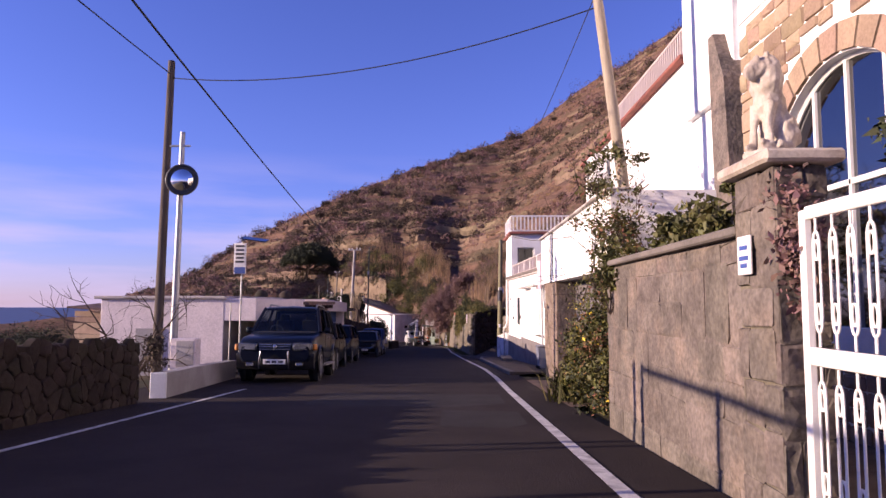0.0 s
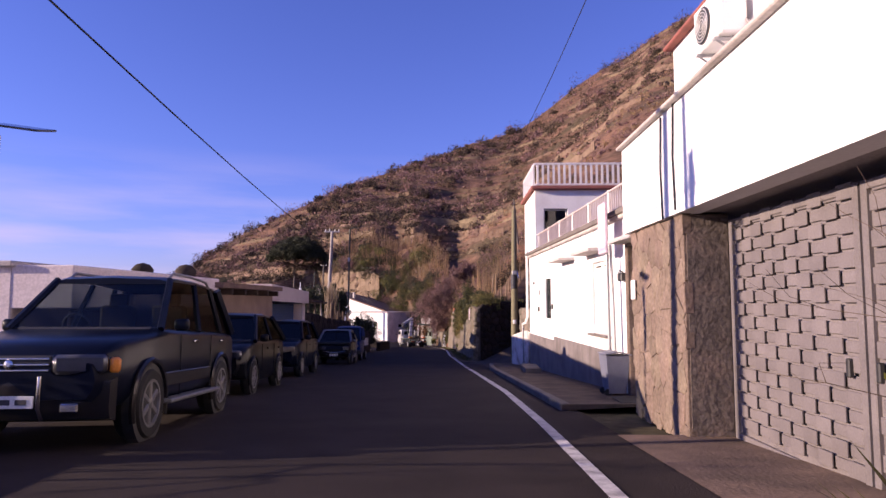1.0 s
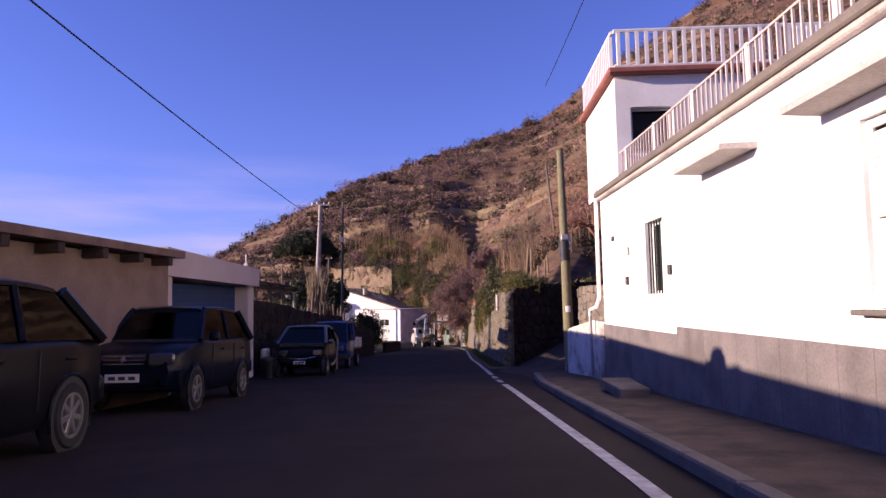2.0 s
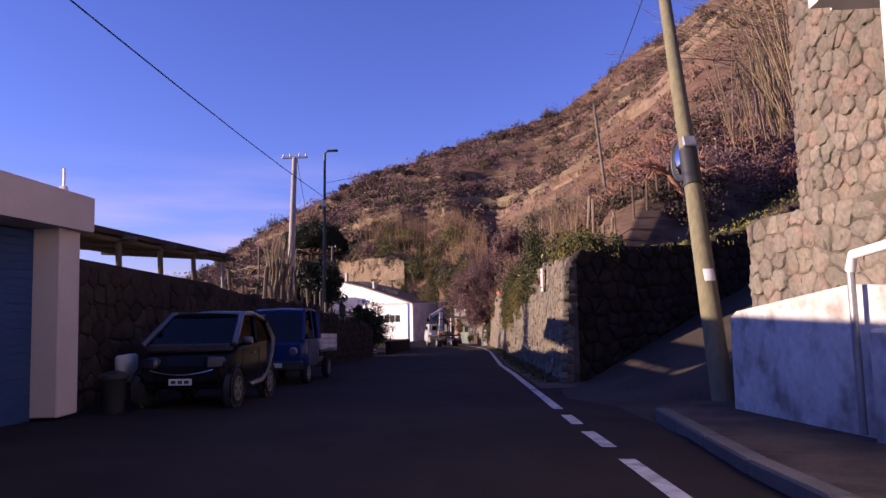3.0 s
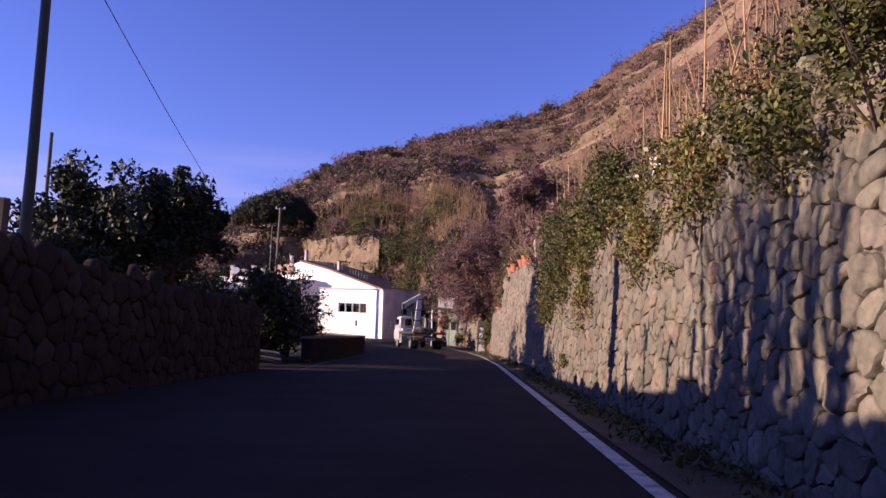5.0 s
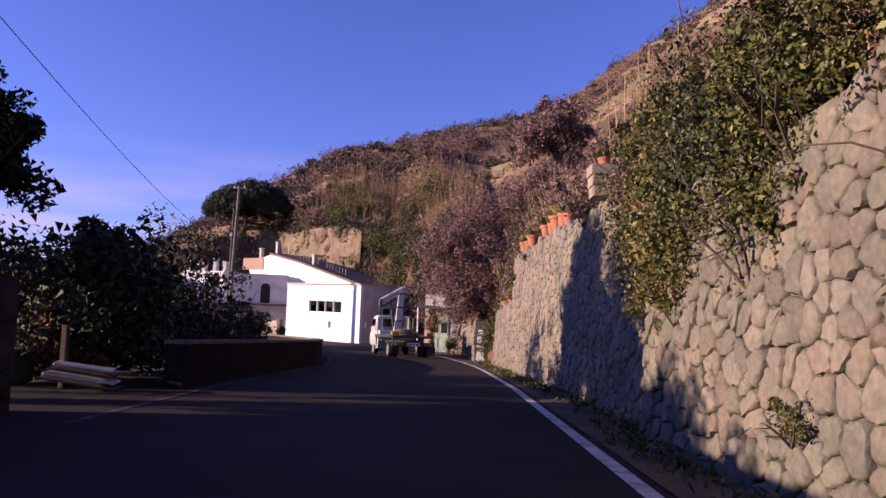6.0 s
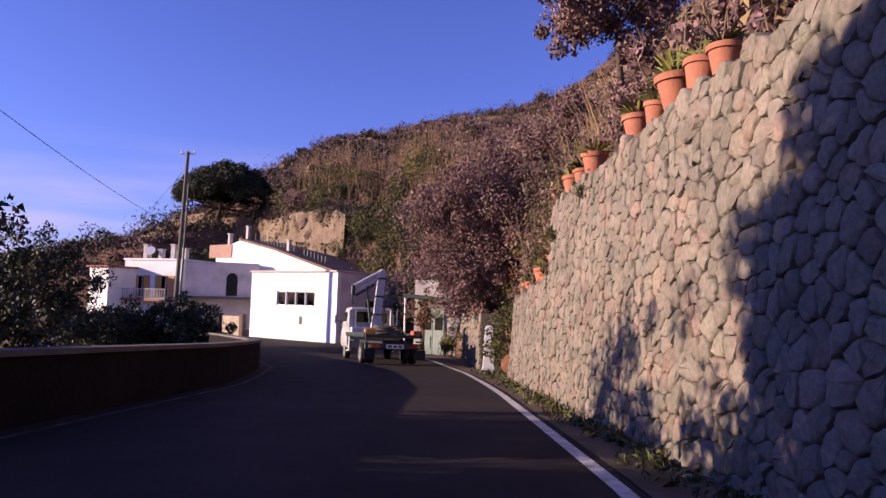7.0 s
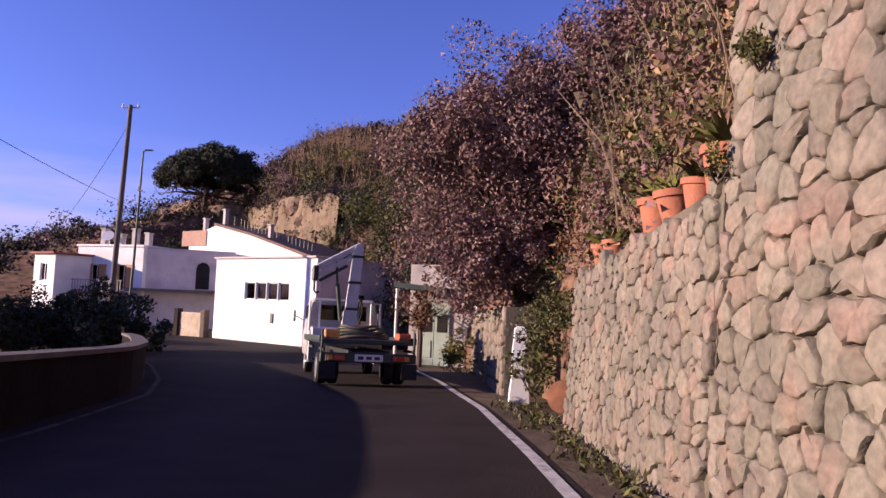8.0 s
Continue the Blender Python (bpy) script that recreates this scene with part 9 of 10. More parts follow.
# scrub, boulders and dry grass over the whole hillside
def scatter():
    r = np.random.default_rng(301)
    kinds = {"dark": [], "dry": [], "russet": []}
    rocks = Geo()
    for count in range(7400):
        th = -30 + 76 * r.random()
        u = 0.015 + 0.98 * r.random() ** 1.6
        x, y, z = hill_at(th, u)
        d = math.hypot(x - HILL_C[0], y - HILL_C[1])
        q = 1.5 * noise.noise((x * 0.014, y * 0.014, 20.0))
        s = (0.4 + 0.9 * r.random() ** 2) * (0.7 + d / 190)
        big = d > 90 and r.random() < 0.10
        s *= 2.6 if big else 1.0
        n = int((200 if big else 46 if d > 60 else 90) * (0.7 + 0.6 * r.random()))
        pts = np.array((x, y, z + s * 0.22)) + r.normal(size=(n, 3)).clip(-1.25, 1.25) * np.array((s * 0.55, s * 0.55, s * 0.36))
        pick = (0.35 if big else 0.0) + q + 0.15 * r.normal() + 0.34 * math.sin(z * 1.15 + 2.5 * noise.noise((x * 0.01, y * 0.01, 2.0))) + (0.24 if th < -3 else 0.18 if th < 6 else 0.16)
        kinds["dark" if pick > (0.24 if big else 0.50) else "russet" if pick > -0.05 else "dry"].append((pts, (0.15 + 0.0010 * d if d > 60 else 0.07 + 0.0016 * d) * (0.8 + 0.4 * r.random())))
        if d > 75 and r.random() < 0.075:
            rs = 0.22 + 0.75 * r.random() ** 2.5
            n_row = 1 if r.random() < 0.6 else 6
            for j in range(n_row):
                cc = Vector(hill_at(th + j * 75.0 / d * (0.8 + 0.3 * r.random()), u))
                m = Matrix.Translation(cc + Vector((0, 0, rs * 0.15))) @ Euler((r.normal() * 0.3, r.normal() * 0.3, r.random() * 6)).to_matrix().to_4x4()
                a, b, c = rs * (0.8 + 0.7 * r.random()), rs * (0.7 + 0.4 * r.random()), rs * (0.5 + 0.3 * r.random())
                ring = lambda f, zz: [tuple(m @ Vector((math.cos(t) * a * f * (0.85 + 0.3 * r.random()), math.sin(t) * b * f * (0.85 + 0.3 * r.random()), zz))) for t in np.linspace(0, 5.4, 7)]
                rocks.loft([ring(0.8, -c), ring(1.0, 0), ring(0.6, c * (0.8 + 0.3 * r.random()))])
    for count in range(820):                    # rounded bushes that stand apart on the terraces
        th = -26 + 48 * r.random()
        u = 0.03 + 0.92 * r.random() ** 1.25
        x, y, z = hill_at(th, u)
        d = math.hypot(x - HILL_C[0], y - HILL_C[1])
        if noise.noise((x * 0.02, y * 0.02, 31.0)) < -0.18 + 0.2 * max(0.0, th) / 10:
            continue
        s = (0.7 + 0.9 * r.random()) * (0.60 + d / 165)
        n = int(260 + 260 * r.random())
        w = r.normal(size=(n, 3))
        w *= (r.random(n) ** 0.25 / np.linalg.norm(w, axis=1))[:, None]
        w[:, 2] = w[:, 2] * 0.75 + 0.35
        pts = np.array((x, y, z)) + w * s * (1 + 0.25 * np.sin(3 * np.arctan2(w[:, 1], w[:, 0]) + count))[:, None]
        kinds["dark" if r.random() < 0.62 else "russet"].append((pts, (0.10 + 0.0015 * d) * (0.85 + 0.3 * r.random())))
    for k, (key, name, mm, label) in enumerate((("dark", "dark_scrub", HILL_SCRUB, "dark evergreen scrub over the hillside"), ("russet", "russet_scrub", LEAF_PURPLE, "russet winter scrub over the hillside"), ("dry", "dry_grass", GRASS_DRY, "dry tawny grass tufts over the hillside"))):
        lst = kinds[key]
        pts = np.concatenate([p for p, _ in lst])
        sizes = np.concatenate([np.full(len(p), s) for p, s in lst])
        ob = leaf_mesh(name, pts, sizes, mm, seed=400 + k, aspect=2.6 if key == "dry" else 1.5, kind="stuff", normal_up=1.2 if key == "dry" else 0.4, blade=True)
        tagged(ob, label, "scrub", kind="stuff")
    tagged(part("boulders", rocks, ROCK), "pale boulders and terrace stones on the hillside", "rocks", kind="stuff")


def bank_brush():
    """Tawny brush, dry canes and low bushes on the bank above the stone wall."""
    r = np.random.default_rng(311)
    dry, russet, green, stalks = [], [], [], Geo()
    for k in range(1100):
        y = 64 + 42 * r.random()
        x0 = WALL_X(min(y, 85)) + 0.7
        x = x0 + 7.5 * r.random()
        z = max(zr(y) + (WALL_TOP(y) if y < 80 else 1.6) - 0.15 + (x - x0) * 0.22, hill_z(x, y))
        s = 0.25 + 0.4 * r.random()
        pts = np.array((x, y, z + s * 0.5)) + r.normal(size=(46, 3)) * np.array((s * 0.6, s * 0.7, s * 0.5))
        (dry if k % 5 < 2 else russet if k % 5 < 4 else green).append(pts)
        for j in range(2):
            h = 0.7 + 1.2 * r.random()
            p, d = np.array((x, y, z - 0.2)) + r.normal(size=3) * np.array((0.3, 0.3, 0)), r.normal(size=2) * 0.2 * h
            stalks.tube([tuple(p), tuple(p + np.array((d[0] * 0.4, d[1] * 0.4, h * 0.6))), tuple(p + np.array((d[0], d[1], h)))], [0.012, 0.010, 0.004], 4, False)
    for k in range(900):
        y = 81.5 + 17 * r.random()
        x = WALL_X(min(y, 85)) + 0.75 + 5.0 * r.random() ** 1.3
        z = max(zr(y) + (WALL_TOP(min(y, 84.8)) if y < 86 else 0.4) - 0.1, hill_z(x, y))
        s = 0.28 + 0.4 * r.random()
        pts = np.array((x, y, z + s * 0.4)) + r.normal(size=(120, 3)) * np.array((s * 0.6, s * 0.6, s * 0.6))
        (russet if k % 7 < 3 else green if k % 7 < 6 else dry).append(pts)
    for name, lst, mm, label, asp in (("tawny_brush", dry, GRASS_DRY, "tawny dry grass on the bank above the wall", 4.0), ("russet_brush", russet, LEAF_PURPLE, "russet brush on the bank above the wall", 1.8), ("green_brush", green, LEAF, "low green brush on the bank above the wall", 1.8)):
        tagged(leaf_mesh(name, np.concatenate(lst), 0.088, mm, seed=5, aspect=asp, kind="stuff", normal_up=0.6, blade=True), label, "scrub", kind="stuff")
    tagged(part("dry_stalks", stalks, CANE), "thin dry stalks on the bank", "canes", kind="stuff")


scatter()
bank_brush()

# ---- stones of the walls ----
def cells(w, h, size, seed, jitter=0.42, squash=0.85, keep=None, drop=0.0):
    """Irregular flat cells that fill a rectangle w by h: lists of corners. drop: share of cells merged into their neighbours."""
    r = np.random.default_rng(seed)
    nx, nz = max(1, int(w / size)), max(1, int(h / (size * squash)))
    sx, sz = w / nx, h / nz
    seeds = []
    for j in range(-1, nz + 1):
        for i in range(-1, nx + 1):
            p = ((i + 0.5 + 0.5 * (j % 2) + jitter * (r.random() - 0.5) * 1.6) * sx, (j + 0.5 + jitter * (r.random() - 0.5) * 1.6) * sz)
            if r.random() >= drop:
                seeds.append(p)
    seeds = np.array(seeds)
    out = []
    for k, s in enumerate(seeds):
        if not (0 <= s[0] <= w and 0 <= s[1] <= h) or (keep and not keep(s[0], s[1])):
            continue
        poly = [(max(0, s[0] - 2 * sx), max(0, s[1] - 2 * sz)), (min(w, s[0] + 2 * sx), max(0, s[1] - 2 * sz)), (min(w, s[0] + 2 * sx), min(h, s[1] + 2 * sz)), (max(0, s[0] - 2 * sx), min(h, s[1] + 2 * sz))]
        d = seeds - s
        near = np.argsort((d ** 2).sum(1))[1:13]
        for q in near:
            mid, n = (seeds[q] + s) / 2, d[q]
            new_poly = []
            for a, b in zip(poly, poly[1:] + poly[:1]):
                da, db = (a[0] - mid[0]) * n[0] + (a[1] - mid[1]) * n[1], (b[0] - mid[0]) * n[0] + (b[1] - mid[1]) * n[1]
                if da <= 0:
                    new_poly.append(a)
                if da * db < 0:
                    t = da / (da - db)
                    new_poly.append((a[0] + (b[0] - a[0]) * t, a[1] + (b[1] - a[1]) * t))
            poly = new_poly
            if len(poly) < 3:
                break
        if len(poly) >= 3:
            out.append(poly)
    return out


def stone_mesh(g, poly, place, r, gap=0.02, bulge=0.07, deep=0.10, sharp=0.0, rugged=0.0):
    """One stone: its outline rounded, set back by the joint, domed towards the road. rugged: broken faces instead of a dome."""
    c = np.mean(poly, axis=0)
    p = np.array(poly)
    # round the corners
    q = []
    for a, b in zip(p, np.roll(p, -1, axis=0)):
        w = math.hypot(*(b - a))
        if sharp:
            q += [a * 0.93 + b * 0.07, a * 0.07 + b * 0.93]
        elif rugged:
            q += [a * 0.80 + b * 0.20, (a + b) / 2 + r.normal(size=2) * 0.06 * w, a * 0.20 + b * 0.80] if w > 0.10 else [a * 0.7 + b * 0.3, a * 0.3 + b * 0.7]
        else:
            q += [a * 0.80 + b * 0.20, (a + b) / 2 + r.normal(size=2) * 0.05 * w, a * 0.20 + b * 0.80]
    q = np.array(q)
    size = np.sqrt(((q - c) ** 2).sum(1)).mean()
    if size < 0.04:
        return
    if rugged:
        gap *= 0.5 + 1.6 * r.random() ** 2
    f0 = max(0.3, 1 - gap / size)
    out = bulge * (0.55 + 0.7 * r.random() if not rugged else 0.2 + 1.1 * r.random())
    tilt = r.normal(size=2) * (0.0 if sharp else 0.05 if rugged else 0.07)
    rough = 0.006 if not rugged else rugged * min(0.009, size * 0.05)
    profile = ((f0, -deep), (f0, out * 0.15), (f0 * 0.93, out * 0.62), (f0 * 0.70, out * 0.93)) if not rugged else ((f0, -deep), (f0, out * 0.25 - 0.008), (f0 * 0.91, out * 0.78), (f0 * 0.68, out))
    rings = []
    for f, o in profile:
        ring = c + (q - c) * f
        rings.append([place(u[0], u[1], o + (0 if o < -0.05 else (u - c) @ tilt * 0.5 + rough * r.normal())) for u in ring])
    k, n = len(g.v), len(q)
    for ring in rings:
        g.v += [tuple(v) for v in ring]
    g.v.append(tuple(place(c[0], c[1], out + 0.01 * r.normal())))
    for i in range(3):
        for j in range(n):
            g.f.append((k + i * n + j, k + i * n + (j + 1) % n, k + (i + 1) * n + (j + 1) % n, k + (i + 1) * n + j))
    for j in range(n):
        g.f.append((k + 3 * n + j, k + 3 * n + (j + 1) % n, k + 4 * n))


def stone_skin(parent, polys, place, material, seed, single=lambda c: True, limit=300, gap=0.02, bulge=0.07, smooth=62, sharp=0.0, rugged=0.0, label="", rest_label="more stones of the same wall"):
    r = np.random.default_rng(seed)
    rest, made = Geo(), 0
    for poly in polys:
        c = np.mean(poly, axis=0)
        if made < limit and single(c):
            g = Geo()
            stone_mesh(g, poly, place, r, gap, bulge, sharp=sharp, rugged=rugged)
            if g.f:
                part("stone", g, material, parent, label, smooth=smooth)
                made += 1
        else:
            stone_mesh(rest, poly, place, r, gap, bulge, sharp=sharp, rugged=rugged)
    if rest.f:
        tagged(part("stonework", rest, material, parent, rest_label, smooth=smooth), kind="stuff")


# long retaining wall beside the road
rw = thing("stone_wall", Matrix.Translation((0, 44, 0)), "high retaining wall of rounded pale rubble stones", "wall")
inv = rw.matrix_world.inverted()


def wall_place(y0):
    def place(s, h, o):
        y = y0 + s
        lean = 0.10 * h / 3
        dx = (WALL_X(y + 0.3) - WALL_X(y - 0.3)) / 0.6 if abs(y - 65.3) > 0.35 else -0.03
        nrm = Vector((-1, dx, 0)).normalized()
        return inv @ (Vector((WALL_X(y) + lean * 1.6, y, zr(y) - 0.1 + h)) + nrm * o)
    return place


def core_strip(y0, y1):
    g = Geo()
    rings = []
    for y in np.linspace(y0, y1, max(2, int((y1 - y0) / 0.8))):
        x, h = WALL_X(y), WALL_TOP(y)
        rings.append([inv @ Vector(p) for p in ((x + 0.02, y, zr(y) - 0.4), (x + 0.02 + 0.10 * h / 3 * 1.6, y, zr(y) + h - 0.12), (x + (0.4 if y < 46.5 else 1.3), y, zr(y) + h - 0.05), (x + (0.4 if y < 46.5 else 1.3), y, zr(y) - 0.4))])
    g.loft(rings)
    return g


for y0, y1 in ((44.12, 65.25), (65.35, 79.88), (79.93, 84.9)):
    part("wall_core", core_strip(y0, y1), STONE_JOINT, rw, "dark mortar core")
    top = lambda s, h, y0=y0: h < WALL_TOP(min(y0 + s, 84.9)) - 0.02
    size = 0.225 if y0 < 60 else 0.215 if y0 < 79 else 0.195
    ya = y0 - (0.13 if y0 < 60 else 0.0)
    polys = cells(y1 - ya, 4.1, size, int(y0), keep=top, jitter=0.60, squash=0.80, drop=0.10)
    if y0 < 60:
        near = lambda c: c[0] < 12
        lim = 110
    elif y0 < 79:
        near = lambda c: c[0] > 4.0
        lim = 120
    else:
        near = lambda c: True
        lim = 70
    stone_skin(rw, polys, wall_place(ya), STONE, int(y0) + 1, near, lim, 0.0035, 0.030, smooth=52, rugged=1.0)
# its end faces and the corner of the lane
g_end = thing("return_wall", Matrix.Translation((0.9, 44.2, zr(44))), "rubble return wall beside the lane, shade put into dark stone", "wall")
inv2 = g_end.matrix_world.inverted()
A0, A1 = Vector((1.04, 44.14, 0)), Vector((11.35, 51.95, 0))
along = (A1 - A0).normalized()
outw = Vector((along.y, -along.x, 0))
LR = (A1 - A0).length
RTOP = line([(0, 2.75), (1, 2.95), (2, 3.0), (5, 3.15), (8, 3.9), (13, 5.6)])
rings = []
for s in np.linspace(0.35, LR, 12):
    p = A0 + along * s
    zb = zr(44) + 0.24 * s
    rings.append([inv2 @ Vector((q.x, q.y, z)) for q, z in ((p, zb - 0.8), (p, zr(44) + RTOP(s)), (p - outw * 0.26, zr(44) + RTOP(s)), (p - outw * 0.26, zb - 0.8))])
# Shade of the return wall is put into near-black stone, not pale rubble.
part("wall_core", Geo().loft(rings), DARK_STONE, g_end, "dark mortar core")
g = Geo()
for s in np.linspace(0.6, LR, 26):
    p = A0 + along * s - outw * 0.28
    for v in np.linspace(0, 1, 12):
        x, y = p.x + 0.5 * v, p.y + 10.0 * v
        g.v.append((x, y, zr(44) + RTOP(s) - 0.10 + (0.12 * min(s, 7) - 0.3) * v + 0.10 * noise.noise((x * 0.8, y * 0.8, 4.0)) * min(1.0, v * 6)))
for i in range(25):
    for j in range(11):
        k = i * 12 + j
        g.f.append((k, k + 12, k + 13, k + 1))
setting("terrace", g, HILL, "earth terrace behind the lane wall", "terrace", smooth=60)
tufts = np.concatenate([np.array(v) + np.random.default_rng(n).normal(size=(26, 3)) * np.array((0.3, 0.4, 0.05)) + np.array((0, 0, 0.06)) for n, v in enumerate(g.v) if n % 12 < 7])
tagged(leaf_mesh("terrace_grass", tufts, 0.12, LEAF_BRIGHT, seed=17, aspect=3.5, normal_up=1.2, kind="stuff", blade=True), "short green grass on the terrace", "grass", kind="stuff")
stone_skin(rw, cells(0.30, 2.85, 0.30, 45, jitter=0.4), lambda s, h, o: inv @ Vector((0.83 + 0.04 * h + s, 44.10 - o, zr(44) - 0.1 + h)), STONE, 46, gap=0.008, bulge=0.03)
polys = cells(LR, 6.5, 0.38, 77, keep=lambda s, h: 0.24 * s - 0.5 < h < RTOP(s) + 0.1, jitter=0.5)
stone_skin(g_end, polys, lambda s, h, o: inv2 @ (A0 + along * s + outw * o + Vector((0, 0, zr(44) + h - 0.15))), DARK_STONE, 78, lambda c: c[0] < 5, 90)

# curved stone walls above the low white wall
cw = thing("curved_wall", Matrix.Translation((3.6, 38.5, zr(38.5))), "tall curved rubble retaining wall behind the house", "wall")
inv3 = cw.matrix_world.inverted()


def curve(pts):
    pts = [Vector((*p, 0)) for p in pts]
    acc = [0]
    for a, b in zip(pts, pts[1:]):
        acc.append(acc[-1] + (b - a).length)
    def at(s):
        for i in range(len(pts) - 1):
            if s <= acc[i + 1] or i == len(pts) - 2:
                u = (s - acc[i]) / (acc[i + 1] - acc[i])
                d = (pts[i + 1] - pts[i]).normalized()
                return pts[i].lerp(pts[i + 1], u), Vector((d.y, -d.x, 0))
    return at, acc[-1]


for pts, z0, z1, size, seed in (([(9.2, 43.2), (6.2, 41.0), (3.6, 39.3), (3.0, 38.75), (2.72, 38.1), (2.85, 37.2), (3.1, 35.0)], -2.2, 0.42, 0.27, 5),
                                ([(10.0, 42.8), (7.0, 40.9), (4.3, 39.6), (3.82, 39.1), (3.75, 38.3), (3.85, 36.5), (4.0, 35.0)], 0.38, 4.3, 0.25, 6)):
    at, L = curve(pts)
    rings = []
    for s in np.linspace(0, L, 26):
        p, n = at(s)
        rings.append([inv3 @ Vector((q.x, q.y, z)) for q, z in ((p, z0), (p, z1), (p - n * 0.5, z1), (p - n * 0.5, z0))])
    part("wall_core", Geo().loft(rings), STONE_JOINT, cw, "dark mortar core")
    polys = cells(L, z1 - z0, size, seed, jitter=0.5)
    def place(s, h, o, at=at, z0=z0):
        p, n = at(s)
        return inv3 @ (p + n * o + Vector((0, 0, z0 + h)))
    stone_skin(cw, polys, place, STONE, seed + 10, lambda c, L=L: c[0] > L * 0.45, 150, 0.005, 0.036, smooth=52, rugged=1.0)

# squared cladding of the gate wall and its pier
gwl = thing("gate_wall", Matrix.Translation((2.2, 6.4, zr(6.4))), "wall clad in squared grey-brown stones", "wall")
inv4 = gwl.matrix_world.inverted()
g = Geo()
g.box((0.05, 0, 0.62), (0.36, 4.30, 2.75), 0.01)
part("wall_core", g, TUFF_GREY, gwl, "mortar core")
g = Geo()
g.box((0.03, 0.02, 2.03), (0.50, 4.36, 0.07), 0.015)
part("coping", g, CONCRETE, gwl, "thin pale coping", smooth=30)


def courses(w, h, seed, lo=0.22, hi=0.5, ch=(0.2, 0.38)):
    r = np.random.default_rng(seed)
    out, z = [], 0.0
    while z < h - 0.03:
        dz = min(ch[0] + (ch[1] - ch[0]) * r.random(), h - z)
        if h - z - dz < 0.12:
            dz = h - z
        x = -0.2 * r.random()
        while x < w:
            dx = lo + (hi - lo) * r.random()
            a, b = max(0.0, x), min(w, x + dx)
            if b - a > 0.06:
                if dz > 0.3 and r.random() < 0.3:
                    zz = z + dz * (0.4 + 0.2 * r.random())
                    out += [[(a, z), (b, z), (b, zz), (a, zz)], [(a, zz), (b, zz), (b, z + dz), (a, z + dz)]]
                else:
                    j = lambda: 0.012 * r.normal()
                    out.append([(a, z + j()), (b, z + j()), (b, z + dz + j()), (a, z + dz + j())])
            x += dx
        z += dz
    return out


stone_skin(gwl, courses(4.28, 2.70, 3, 0.40, 0.95, (0.38, 0.62)), lambda s, h, o: inv4 @ Vector((2.07 - o, 8.54 - s, zr(6.4) - 0.72 + h)), TUFF_GREY, 4, limit=200, gap=0.003, bulge=0.010, sharp=1, smooth=30)
stone_skin(gwl, courses(0.36, 2.70, 8), lambda s, h, o: inv4 @ Vector((2.07 + s, 8.55 + o, zr(6.4) - 0.72 + h)), TUFF_GREY, 9, limit=40, gap=0.005, bulge=0.016, sharp=1, smooth=30)
inv5 = gw.matrix_world.inverted()
stone_skin(gw, courses(0.58, 2.36, 13), lambda s, h, o: inv5 @ Vector((2.005 - o, 4.24 - s, zr(3.95) - 0.12 + h)), TUFF_GREY, 14, limit=80, gap=0.005, bulge=0.014, sharp=1, smooth=30)
stone_skin(gw, courses(0.33, 2.36, 15, 0.16, 0.3), lambda s, h, o: inv5 @ Vector((2.0 + s, 3.665 - o, zr(3.95) - 0.12 + h)), TUFF_GREY, 16, limit=40, gap=0.005, bulge=0.014, sharp=1, smooth=30)
# crazy-paved stone pillar of the garage
sp_ = thing("stone_pillar", Matrix.Translation((3.0, 19.0, zr(19))), "broad pillar clad in irregular brown stone slabs", "pillar")
inv6 = sp_.matrix_world.inverted()
g = Geo()
g.box((3.06, 19.05, 0.35), (0.56, 2.36, 2.80), 0.01, inv6)
part("pillar_core", g, TUFF, sp_, "brown mortar core")
stone_skin(sp_, cells(2.40, 2.86, 0.34, 41, jitter=0.6), lambda s, h, o: inv6 @ Vector((2.775 - o, 20.25 - s, -1.08 + h)), TUFF, 42, limit=120, gap=0.004, bulge=0.011, sharp=1, smooth=30)
# Flat sheet over the near side; its darker colour paints the shade there.
g = Geo()
g.box((3.07, 17.865, 0.33), (0.50, 0.02, 2.76), 0, inv6)
part("side_render", g, TUFF_GREY, sp_, "pillar side with shade put into its grey-brown colour")
# ochre blocks of the arched house
stone_skin(sh, [p for p in courses(8.2, 6.1, 51, 0.3, 0.62, (0.26, 0.42)) if all((q[0] - AX) ** 2 + (max(0, q[1] - 0.6 - AZ)) ** 2 > (AR + 0.38) ** 2 or q[1] - 0.6 < 0.7 for q in p) and np.mean(p, axis=0)[1] - 0.6 < 5.35 + 0.45 * np.mean(p, axis=0)[0]], lambda s, h, o: FS @ Vector((s, -o - 0.005, h - 0.6)), TUFF_WARM, 52, lambda c: c[1] > 2.5, 160, 0.012, 0.03, sharp=1, smooth=30)
# dry-stone parapet on the sea side
inv7 = dw.matrix_world.inverted()
g = Geo()
rings = []
for y in np.linspace(1.72, 11.3, 11):
    rings.append([inv7 @ Vector(p) for p in ((-5.62, y, zr(y) - 0.3), (-5.62, y, zr(y) + 1.02), (-6.05, y, zr(y) + 1.02), (-6.05, y, zr(y) - 0.3))])
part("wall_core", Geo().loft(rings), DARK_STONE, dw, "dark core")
# Higher stretch out of view, added only to throw shade across the road.
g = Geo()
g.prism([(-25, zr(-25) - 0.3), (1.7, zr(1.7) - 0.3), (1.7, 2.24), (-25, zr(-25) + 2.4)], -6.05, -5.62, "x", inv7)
part("high_wall", g, DARK_STONE, dw, "unseen higher stretch, added for the shade it throws")
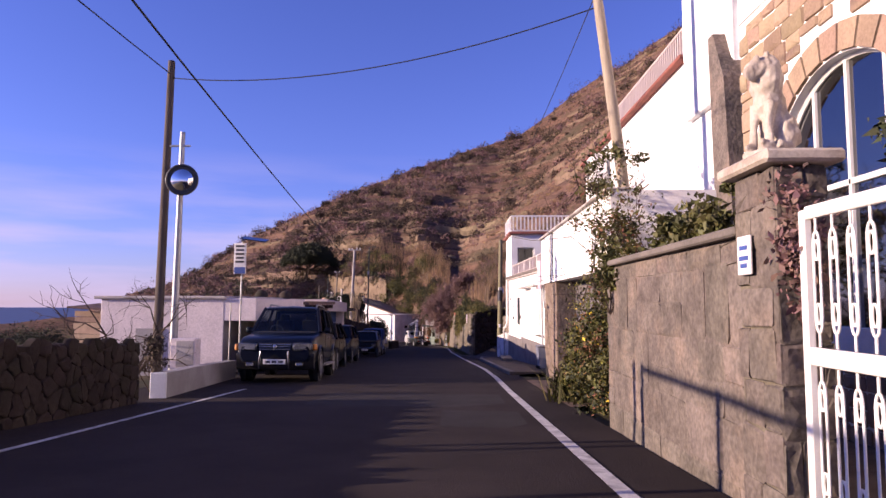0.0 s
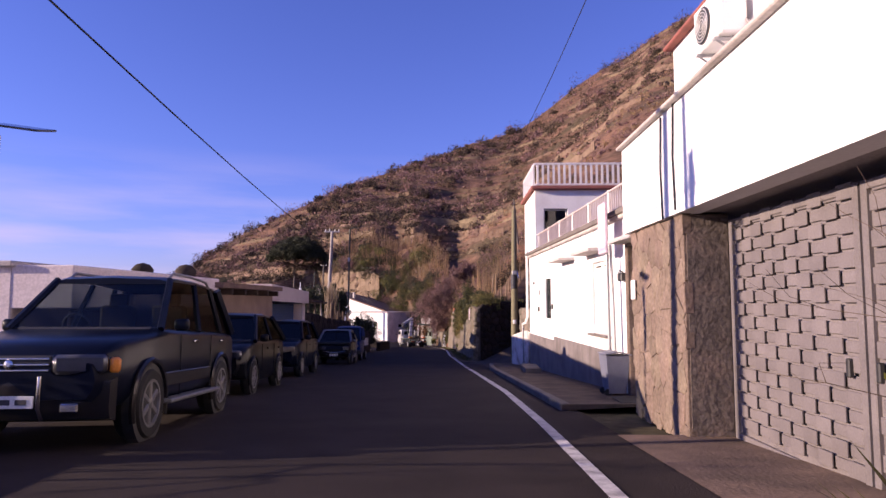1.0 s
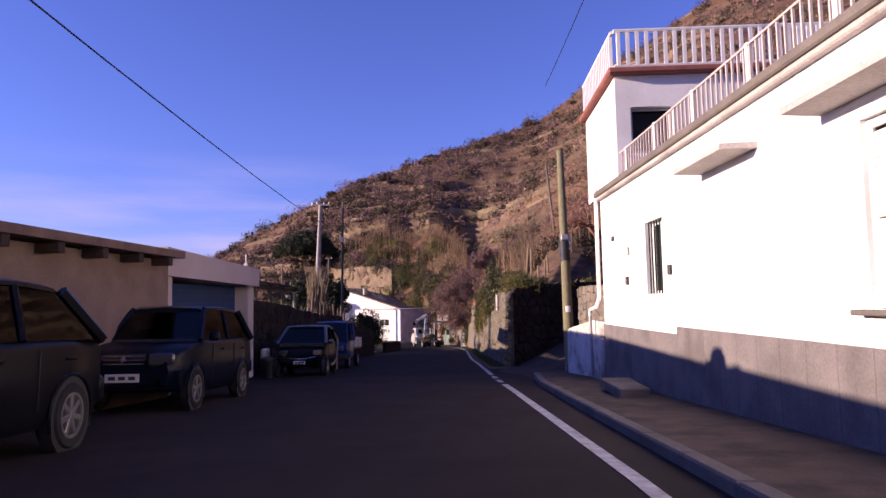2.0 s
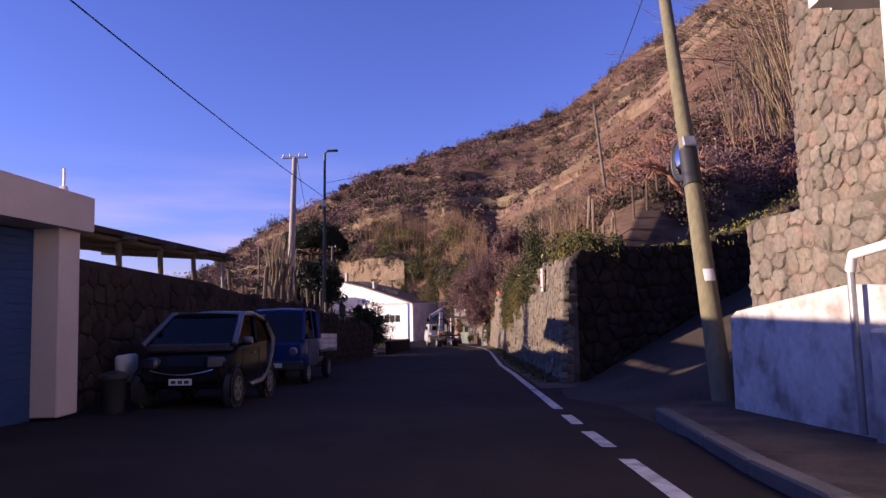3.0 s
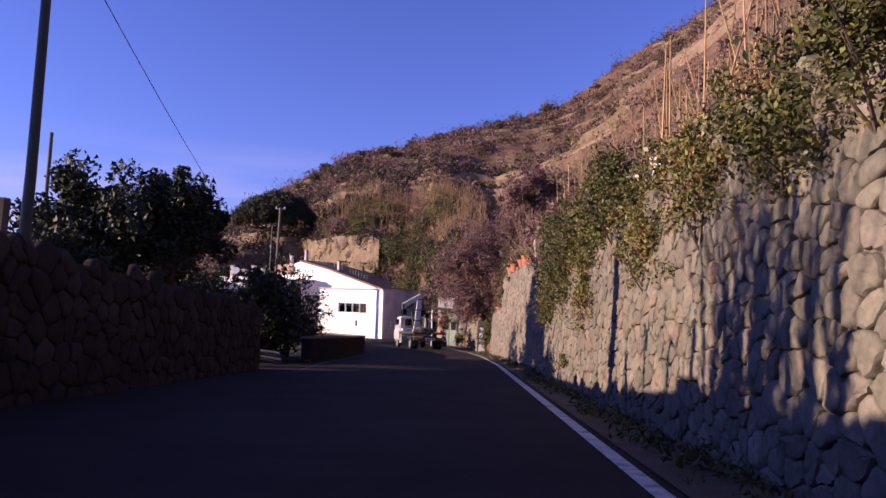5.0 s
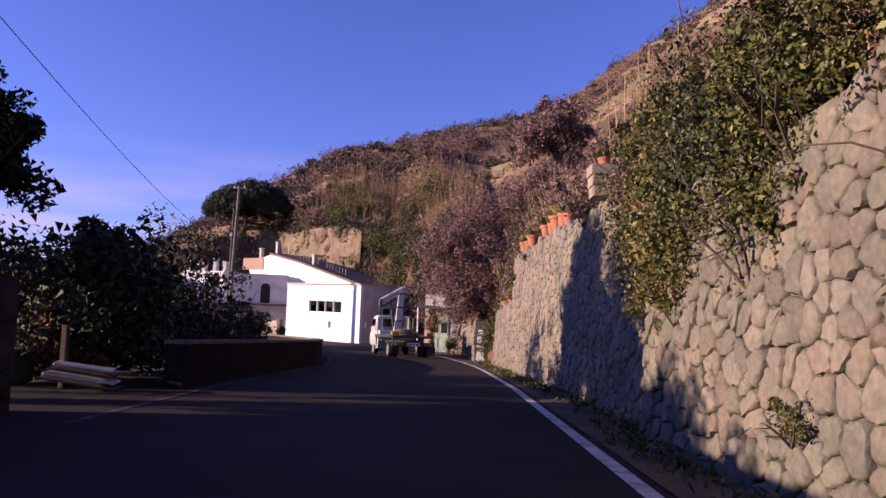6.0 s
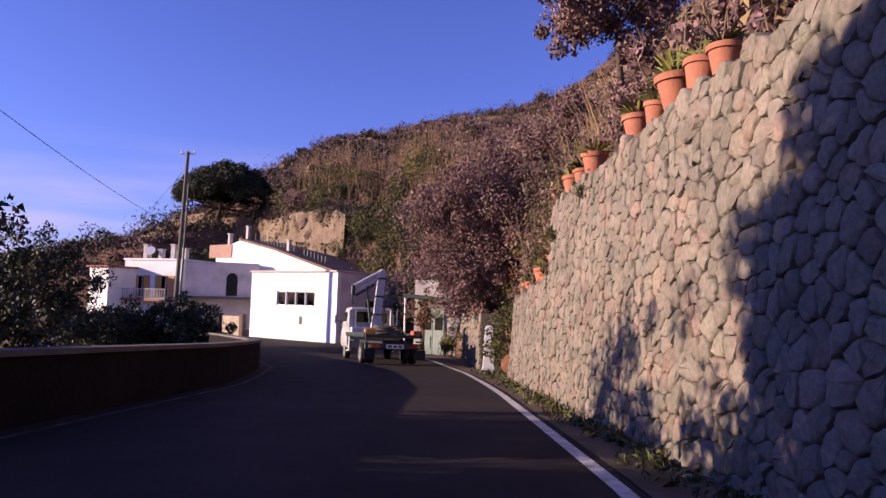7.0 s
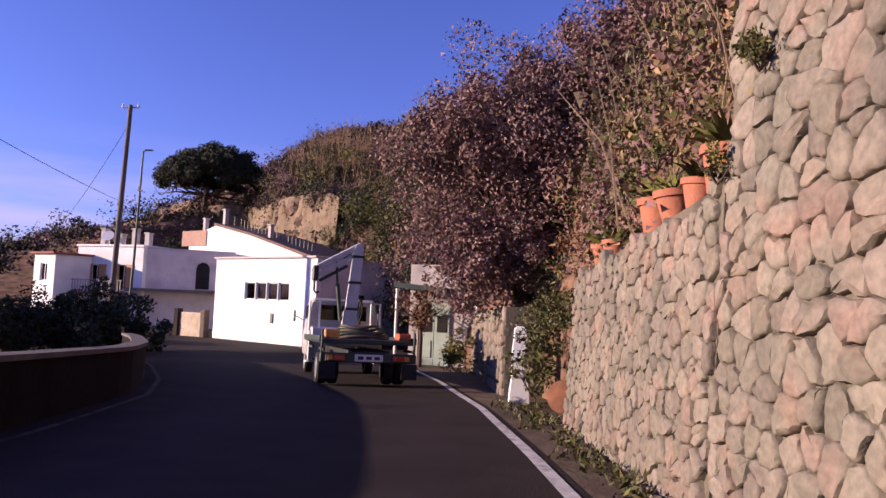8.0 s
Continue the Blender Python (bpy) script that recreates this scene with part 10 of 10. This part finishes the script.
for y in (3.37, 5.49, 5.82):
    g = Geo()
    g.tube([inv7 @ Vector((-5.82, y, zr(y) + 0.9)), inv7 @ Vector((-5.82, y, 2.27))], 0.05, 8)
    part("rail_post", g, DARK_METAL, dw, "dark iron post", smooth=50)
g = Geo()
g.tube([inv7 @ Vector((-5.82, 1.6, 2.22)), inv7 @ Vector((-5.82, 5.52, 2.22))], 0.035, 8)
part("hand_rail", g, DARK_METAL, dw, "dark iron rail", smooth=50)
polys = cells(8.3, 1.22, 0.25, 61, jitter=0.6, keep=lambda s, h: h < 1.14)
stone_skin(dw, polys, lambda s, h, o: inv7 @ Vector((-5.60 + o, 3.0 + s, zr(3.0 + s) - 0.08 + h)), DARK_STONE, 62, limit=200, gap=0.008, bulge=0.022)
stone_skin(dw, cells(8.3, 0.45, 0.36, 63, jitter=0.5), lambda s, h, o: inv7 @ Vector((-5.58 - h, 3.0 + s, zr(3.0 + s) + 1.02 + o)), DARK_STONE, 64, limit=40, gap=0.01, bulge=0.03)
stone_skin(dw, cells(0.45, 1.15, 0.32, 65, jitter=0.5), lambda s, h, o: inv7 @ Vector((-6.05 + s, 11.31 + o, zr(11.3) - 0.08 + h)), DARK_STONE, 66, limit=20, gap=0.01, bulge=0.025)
# tall dark wall
inv8 = tw.matrix_world.inverted()
TTOP = line([(38.8, 2.2), (46, 2.2), (54, 2.15), (57, 1.85), (62, 1.70), (65.3, 1.55)])
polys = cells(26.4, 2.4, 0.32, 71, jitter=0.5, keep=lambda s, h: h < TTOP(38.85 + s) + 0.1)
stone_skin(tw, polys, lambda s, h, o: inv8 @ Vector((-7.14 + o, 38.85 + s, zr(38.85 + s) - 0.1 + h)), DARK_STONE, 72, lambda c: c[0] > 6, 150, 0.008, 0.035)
# rubble wall by the store, small stones at the foot of the long wall
rb = thing("rubble_wall", Matrix.Translation((-2.0, 94.5, zr(94))), "short crumbling rubble wall by the roadside", "wall")
inv9 = rb.matrix_world.inverted()
g = Geo()
rings = []
for y in np.linspace(89.5, 97.8, 8):
    x = -1.55 - (y - 89.5) * 0.085
    rings.append([inv9 @ Vector(p) for p in ((x, y, zr(y) - 0.3), (x, y, zr(y) + 1.9), (x + 0.8, y, zr(y) + 1.9), (x + 0.8, y, zr(y) - 0.3))])
part("wall_core", Geo().loft(rings), STONE_JOINT, rb)
stone_skin(rb, cells(8.3, 2.0, 0.33, 81, jitter=0.55), lambda s, h, o: inv9 @ Vector((-1.57 - s * 0.085 - o, 89.5 + s, zr(89.5 + s) - 0.08 + h)), STONE, 82, limit=120)
r9 = np.random.default_rng(9)
g = Geo()
gs = []
for k in range(520):
    y = 44 + 44 * r9.random()
    x = RIGHT(y) + 0.25 + (WALL_X(min(y, 85)) - RIGHT(y) - 0.3) * r9.random() ** 0.6
    gs.append((x, y, zr(y) + 0.03))
    if k % 4 == 0:
        s = 0.03 + 0.05 * r9.random()
        g.box((x + 0.1, y, zr(y) + 0.02), (s * 1.4, s, s * 0.8), s * 0.25, None)
tagged(part("verge_stones", g, STONE), "loose small stones along the verge", "stones", kind="stuff")
pts = np.repeat(np.array(gs), 14, axis=0) + np.random.default_rng(10).normal(size=(520 * 14, 3)) * np.array((0.07, 0.10, 0.045))
tagged(leaf_mesh("verge_weeds", pts[pts[:, 2] > -9], 0.10, LEAF, seed=12, aspect=3.5, normal_up=0.8), "low green weeds along the verge", "weeds", kind="stuff")
